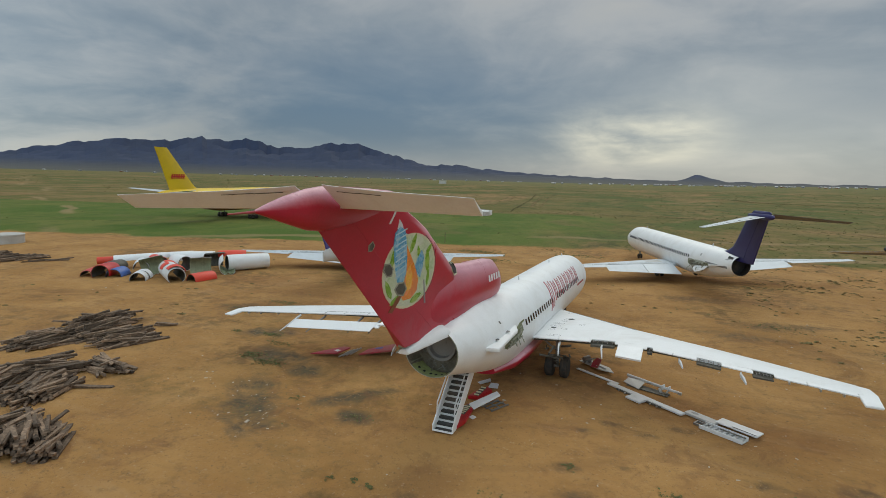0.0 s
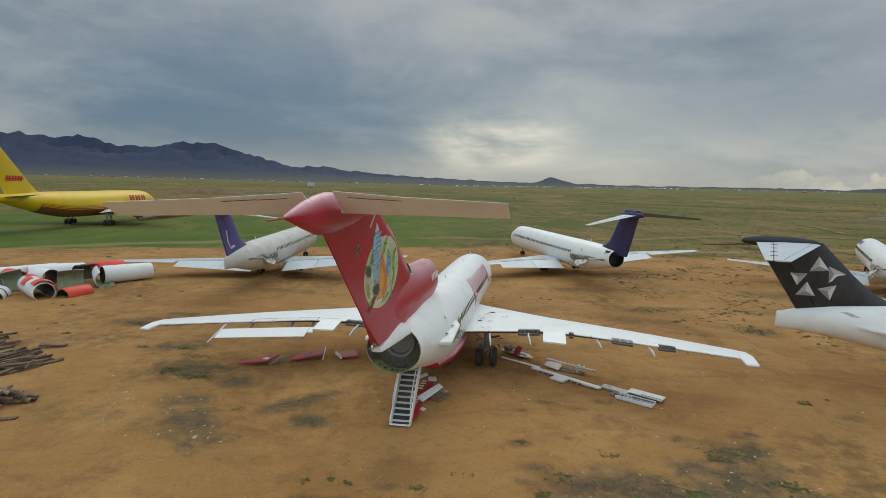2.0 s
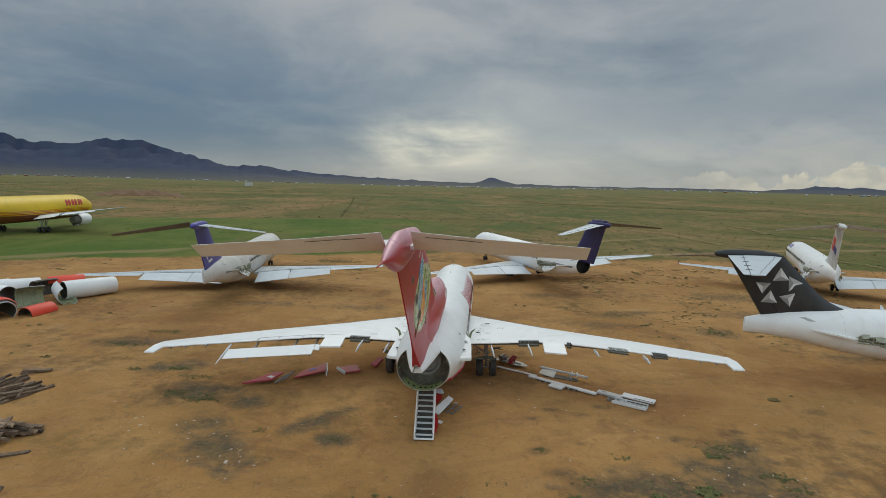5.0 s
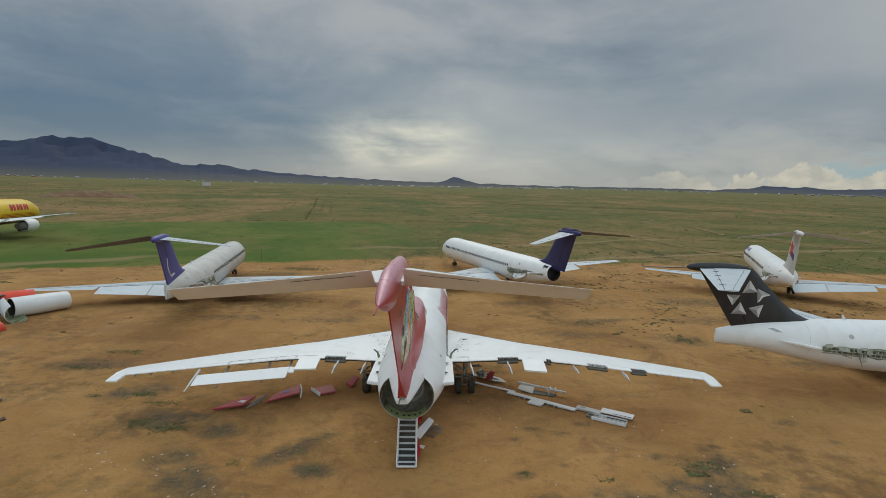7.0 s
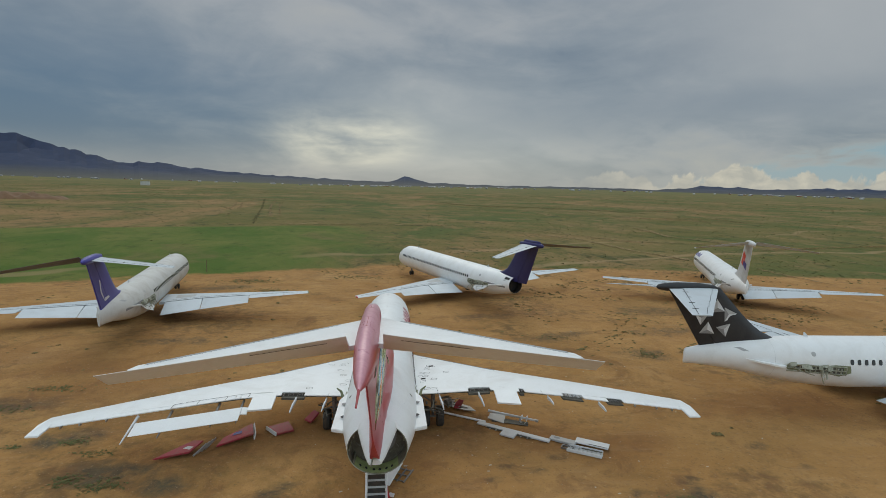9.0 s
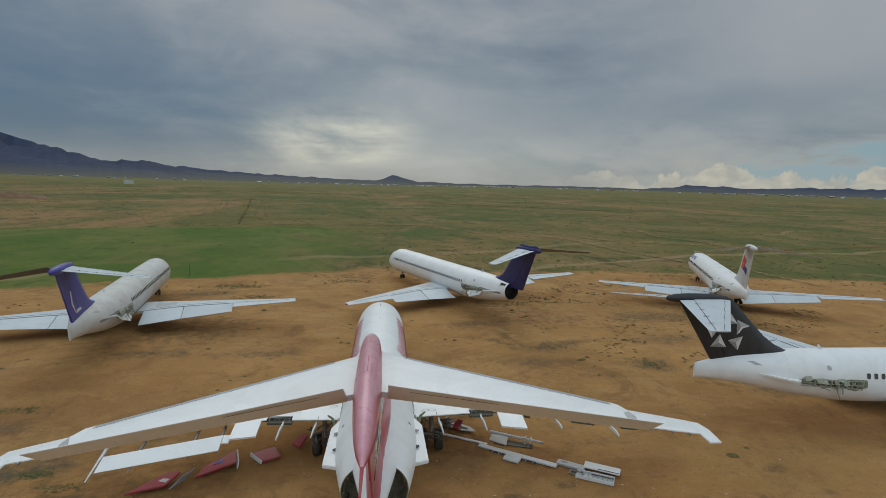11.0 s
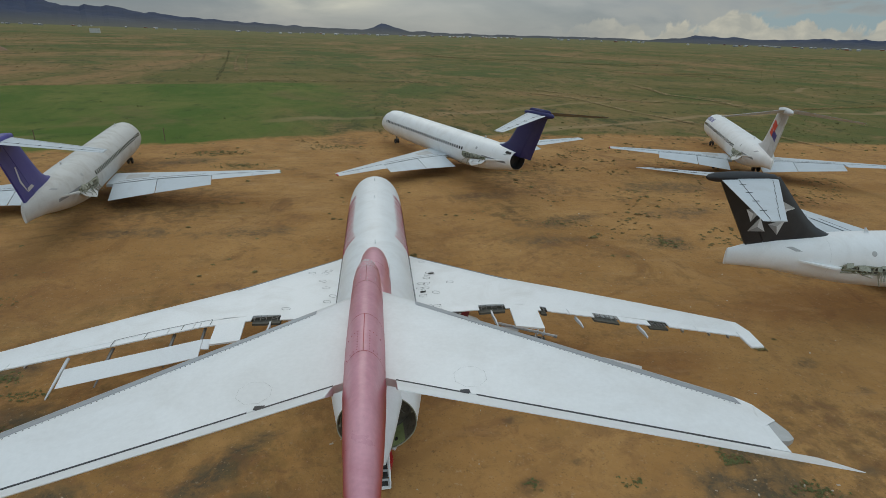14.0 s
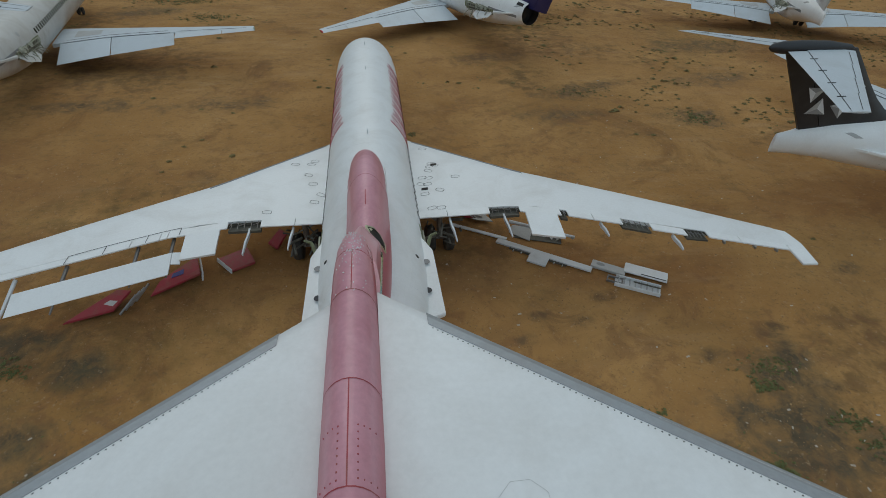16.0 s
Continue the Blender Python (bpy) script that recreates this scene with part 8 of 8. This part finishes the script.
def planting():
    rnd = random.Random(21)
    yard, weeds, plain = [], [], []
    # low brown-olive clumps, thickest in loose groups between the far jets and along the edge of the yard
    tries = 0
    while len(yard) < 1500 and tries < 200000:
        tries += 1
        x, y = rnd.uniform(-60, 75), rnd.uniform(-10, 74)
        edge = yard_edge(x)
        if y > edge + 6 or (abs(x) < 20 and y < 14):
            continue
        group = max(0, noise.noise(Vector((x * 0.16, y * 0.16, 9.0))) + 0.1)
        want = 0.06 * group
        if 16 < x < 60 and 18 < y < 66:
            want = 0.75 * group
        if y > edge - 10:
            want += 0.12 * group
        if rnd.random() < want:
            yard.append((x, y, ground_z(x, y) - 0.01, rnd.uniform(0.09, 0.24) * (1.6 if rnd.random() < 0.15 else 1)))
    for cx, cy, rx, ry, cnt, s0, s1 in WEEDS:
        for _ in range(int(cnt * 1.1)):
            x, y = cx + rnd.gauss(0, 0.45) * rx, cy + rnd.gauss(0, 0.45) * ry
            weeds.append((x, y, ground_z(x, y) - 0.01, rnd.uniform(s0, s1)))
    n_ = 0
    while len(plain) < 12000:
        r = 62 + (rnd.random() ** 2.0) * 900
        az = radians(rnd.uniform(-68, 58))
        x, y = r * math.sin(az), -10 + r * math.cos(az)
        if y < yard_edge(x) + 1:
            continue
        meadow = x < 0 and y < 150
        if meadow and (y < yard_edge(x) + 14 or rnd.random() < 0.93):
            continue
        if noise.noise(Vector((x * 0.012, y * 0.03, 2.2))) < rnd.uniform(-0.7, 0.25):
            continue
        plain.append((x, y, ground_z(x, y) - 0.03, rnd.uniform(0.14, 0.5) * rnd.uniform(0.5, 1.0) * (0.8 + r / 300)))
    bank = [(43, 480), (52, 425), (66, 408), (93, 406), (118, 396), (142, 386), (163, 370), (176, 329)]
    for (x0, y0), (x1, y1) in zip(bank, bank[1:]):
        for _ in range(46):
            q = rnd.random()
            x, y = x0 + (x1 - x0) * q + rnd.gauss(0, 1.2), y0 + (y1 - y0) * q + 4 + rnd.gauss(0, 2.5)
            plain.append((x, y, ground_z(x, y) - 0.03, rnd.uniform(0.4, 1.1)))
    tufts("dry_tufts", yard, leaf_material("dry_tuft_leaf", (0.135, 0.100, 0.040), (0.22, 0.17, 0.066)), "low dry olive-brown clumps scattered over bare earth", 26, 4, 0.32)
    tufts("weeds", weeds, leaf_material("weed_leaf", (0.085, 0.088, 0.034), (0.15, 0.152, 0.056)), "small green weeds in patches on bare earth", 14, 5, 0.6)
    tufts("scrub_bushes", plain, leaf_material("scrub_leaf", (0.080, 0.088, 0.029), (0.145, 0.14, 0.049)), "low olive scrub bushes over the open plain", 12, 6, 0.4)


WEEDS = [(-9.5, -4.5, 3.0, 2.0, 60, 0.03, 0.07), (-15.0, 1.1, 0.9, 0.6, 90, 0.05, 0.11), (-13.1, 0.6, 1.1, 0.7, 110, 0.05, 0.11), (-17.1, 5.1, 0.9, 0.5, 80, 0.05, 0.11), (-19.8, 4.6, 0.6, 0.4, 30, 0.05, 0.11), (-15.2, 3.8, 1.1, 0.5, 60, 0.04, 0.10), (-22.5, 13.0, 2.0, 0.8, 80, 0.05, 0.12), (-24.0, 9.4, 2.4, 0.9, 90, 0.05, 0.12),
         (-2.2, -8.0, 0.2, 0.2, 7, 0.06, 0.11), (-1.3, -7.8, 0.2, 0.2, 7, 0.06, 0.11), (-0.6, -7.9, 0.25, 0.2, 10, 0.06, 0.12), (-8.2, -2.8, 0.5, 0.4, 16, 0.04, 0.09), (-4.2, -3.3, 0.8, 0.5, 26, 0.04, 0.08), (15.0, -1.8, 1.3, 0.6, 80, 0.04, 0.10), (14.2, -2.6, 0.7, 0.4, 50, 0.05, 0.11), (16.1, -4.3, 1.2, 0.4, 70, 0.04, 0.10), (16.6, -5.3, 0.9, 0.4, 40, 0.04, 0.10),
         (12.5, -5.9, 0.45, 0.4, 60, 0.10, 0.20), (10.3, -6.5, 0.4, 0.3, 30, 0.07, 0.15), (9.7, -3.3, 0.7, 0.4, 24, 0.04, 0.10), (6.7, -7.0, 0.5, 0.4, 24, 0.04, 0.11), (7.5, -5.6, 0.6, 0.4, 20, 0.04, 0.10), (2.2, -7.7, 0.6, 0.4, 18, 0.04, 0.10), (3.5, -6.4, 0.8, 0.5, 12, 0.03, 0.08), (11.5, -5.5, 2.6, 1.2, 60, 0.03, 0.08), (5.8, -3.1, 0.4, 0.3, 18, 0.04, 0.10),
         (24, 21, 2.0, 1.5, 72, 0.06, 0.165), (-30, 44, 4, 2, 192, 0.06, 0.165), (-16, 48, 4, 2, 192, 0.06, 0.165), (17, 26, 3, 1.5, 72, 0.048, 0.138), (-20, 55, 5, 2, 200, 0.08, 0.20), (-5, 60, 5, 2, 120, 0.08, 0.20)]
planting()


def litter():
    """Scraps of paper, plastic and stone over the earth."""
    rnd = random.Random(33)
    bm = bmesh.new()
    for cx, cy, rx, ry, cnt in ((-8.5, -5.5, 2.5, 2, 14), (-10.5, -3.5, 2.5, 2, 12), (-14.8, -3.1, 1.6, 1.0, 10), (-16, -4, 5, 4, 8), (0, -6, 10, 5, 8), (14, -4, 7, 4, 34), (5, 3, 8, 6, 25), (20, 15, 14, 12, 40), (-40, 12, 8, 6, 40)):
        for _ in range(cnt):
            x, y = cx + rnd.gauss(0, 0.5) * rx, cy + rnd.gauss(0, 0.5) * ry
            s = rnd.uniform(0.012, 0.04) * (2.2 if rnd.random() < 0.05 else 1)
            z = ground_z(x, y)
            a = rnd.uniform(0, 3.14)
            u, v = Vector((math.cos(a), math.sin(a), 0)) * s * rnd.uniform(1, 2.4), Vector((-math.sin(a), math.cos(a), 0)) * s
            c = Vector((x, y, z))
            plate([c - u - v, c + u - v * 0.7, c + u * 0.8 + v, c - u * 0.9 + v * 0.8], (0.1, 0.1, 1), s * 0.5, bm)
    tagged(part("litter", bm, STONE), "small pale scraps and stones strewn over the earth", "litter", kind="stuff")


litter()


def clods():
    """Loose clods and gravel on the near yard, joined into one mesh."""
    rnd = random.Random(57)
    vs, fs = [], []
    made = 0
    while made < 9000:
        x, y = rnd.uniform(-26, 26), rnd.uniform(-15, 22)
        if 0.5 + 0.5 * noise.noise(Vector((x * 0.16, y * 0.16, 3.0))) + 0.35 * noise.noise(Vector((x * 0.9, y * 0.9, 7.0))) < rnd.uniform(0.25, 0.95):
            continue
        s = rnd.uniform(0.012, 0.038) * (2.0 if rnd.random() < 0.06 else 1)
        z, a = ground_z(x, y) - 0.006, rnd.uniform(0, 1.57)
        o = len(vs)
        for k in range(4):
            r = s * rnd.uniform(0.7, 1.3)
            vs.append((x + r * math.cos(a + k * 1.57), y + r * math.sin(a + k * 1.57), z))
        vs.append((x + rnd.uniform(-0.3, 0.3) * s, y + rnd.uniform(-0.3, 0.3) * s, z + s * rnd.uniform(0.5, 1.0)))
        fs += [(o, o + 1, o + 4), (o + 1, o + 2, o + 4), (o + 2, o + 3, o + 4), (o + 3, o, o + 4)]
        made += 1
    me = bpy.data.meshes.new("earth_clods")
    me.from_pydata(vs, [], fs)
    me.materials.append(leaf_material("clod_earth", (0.17, 0.085, 0.034), (0.40, 0.25, 0.12)))
    tagged(new("earth_clods", me), "loose brown clods and gravel over the bare yard", "gravel", kind="stuff")


clods()
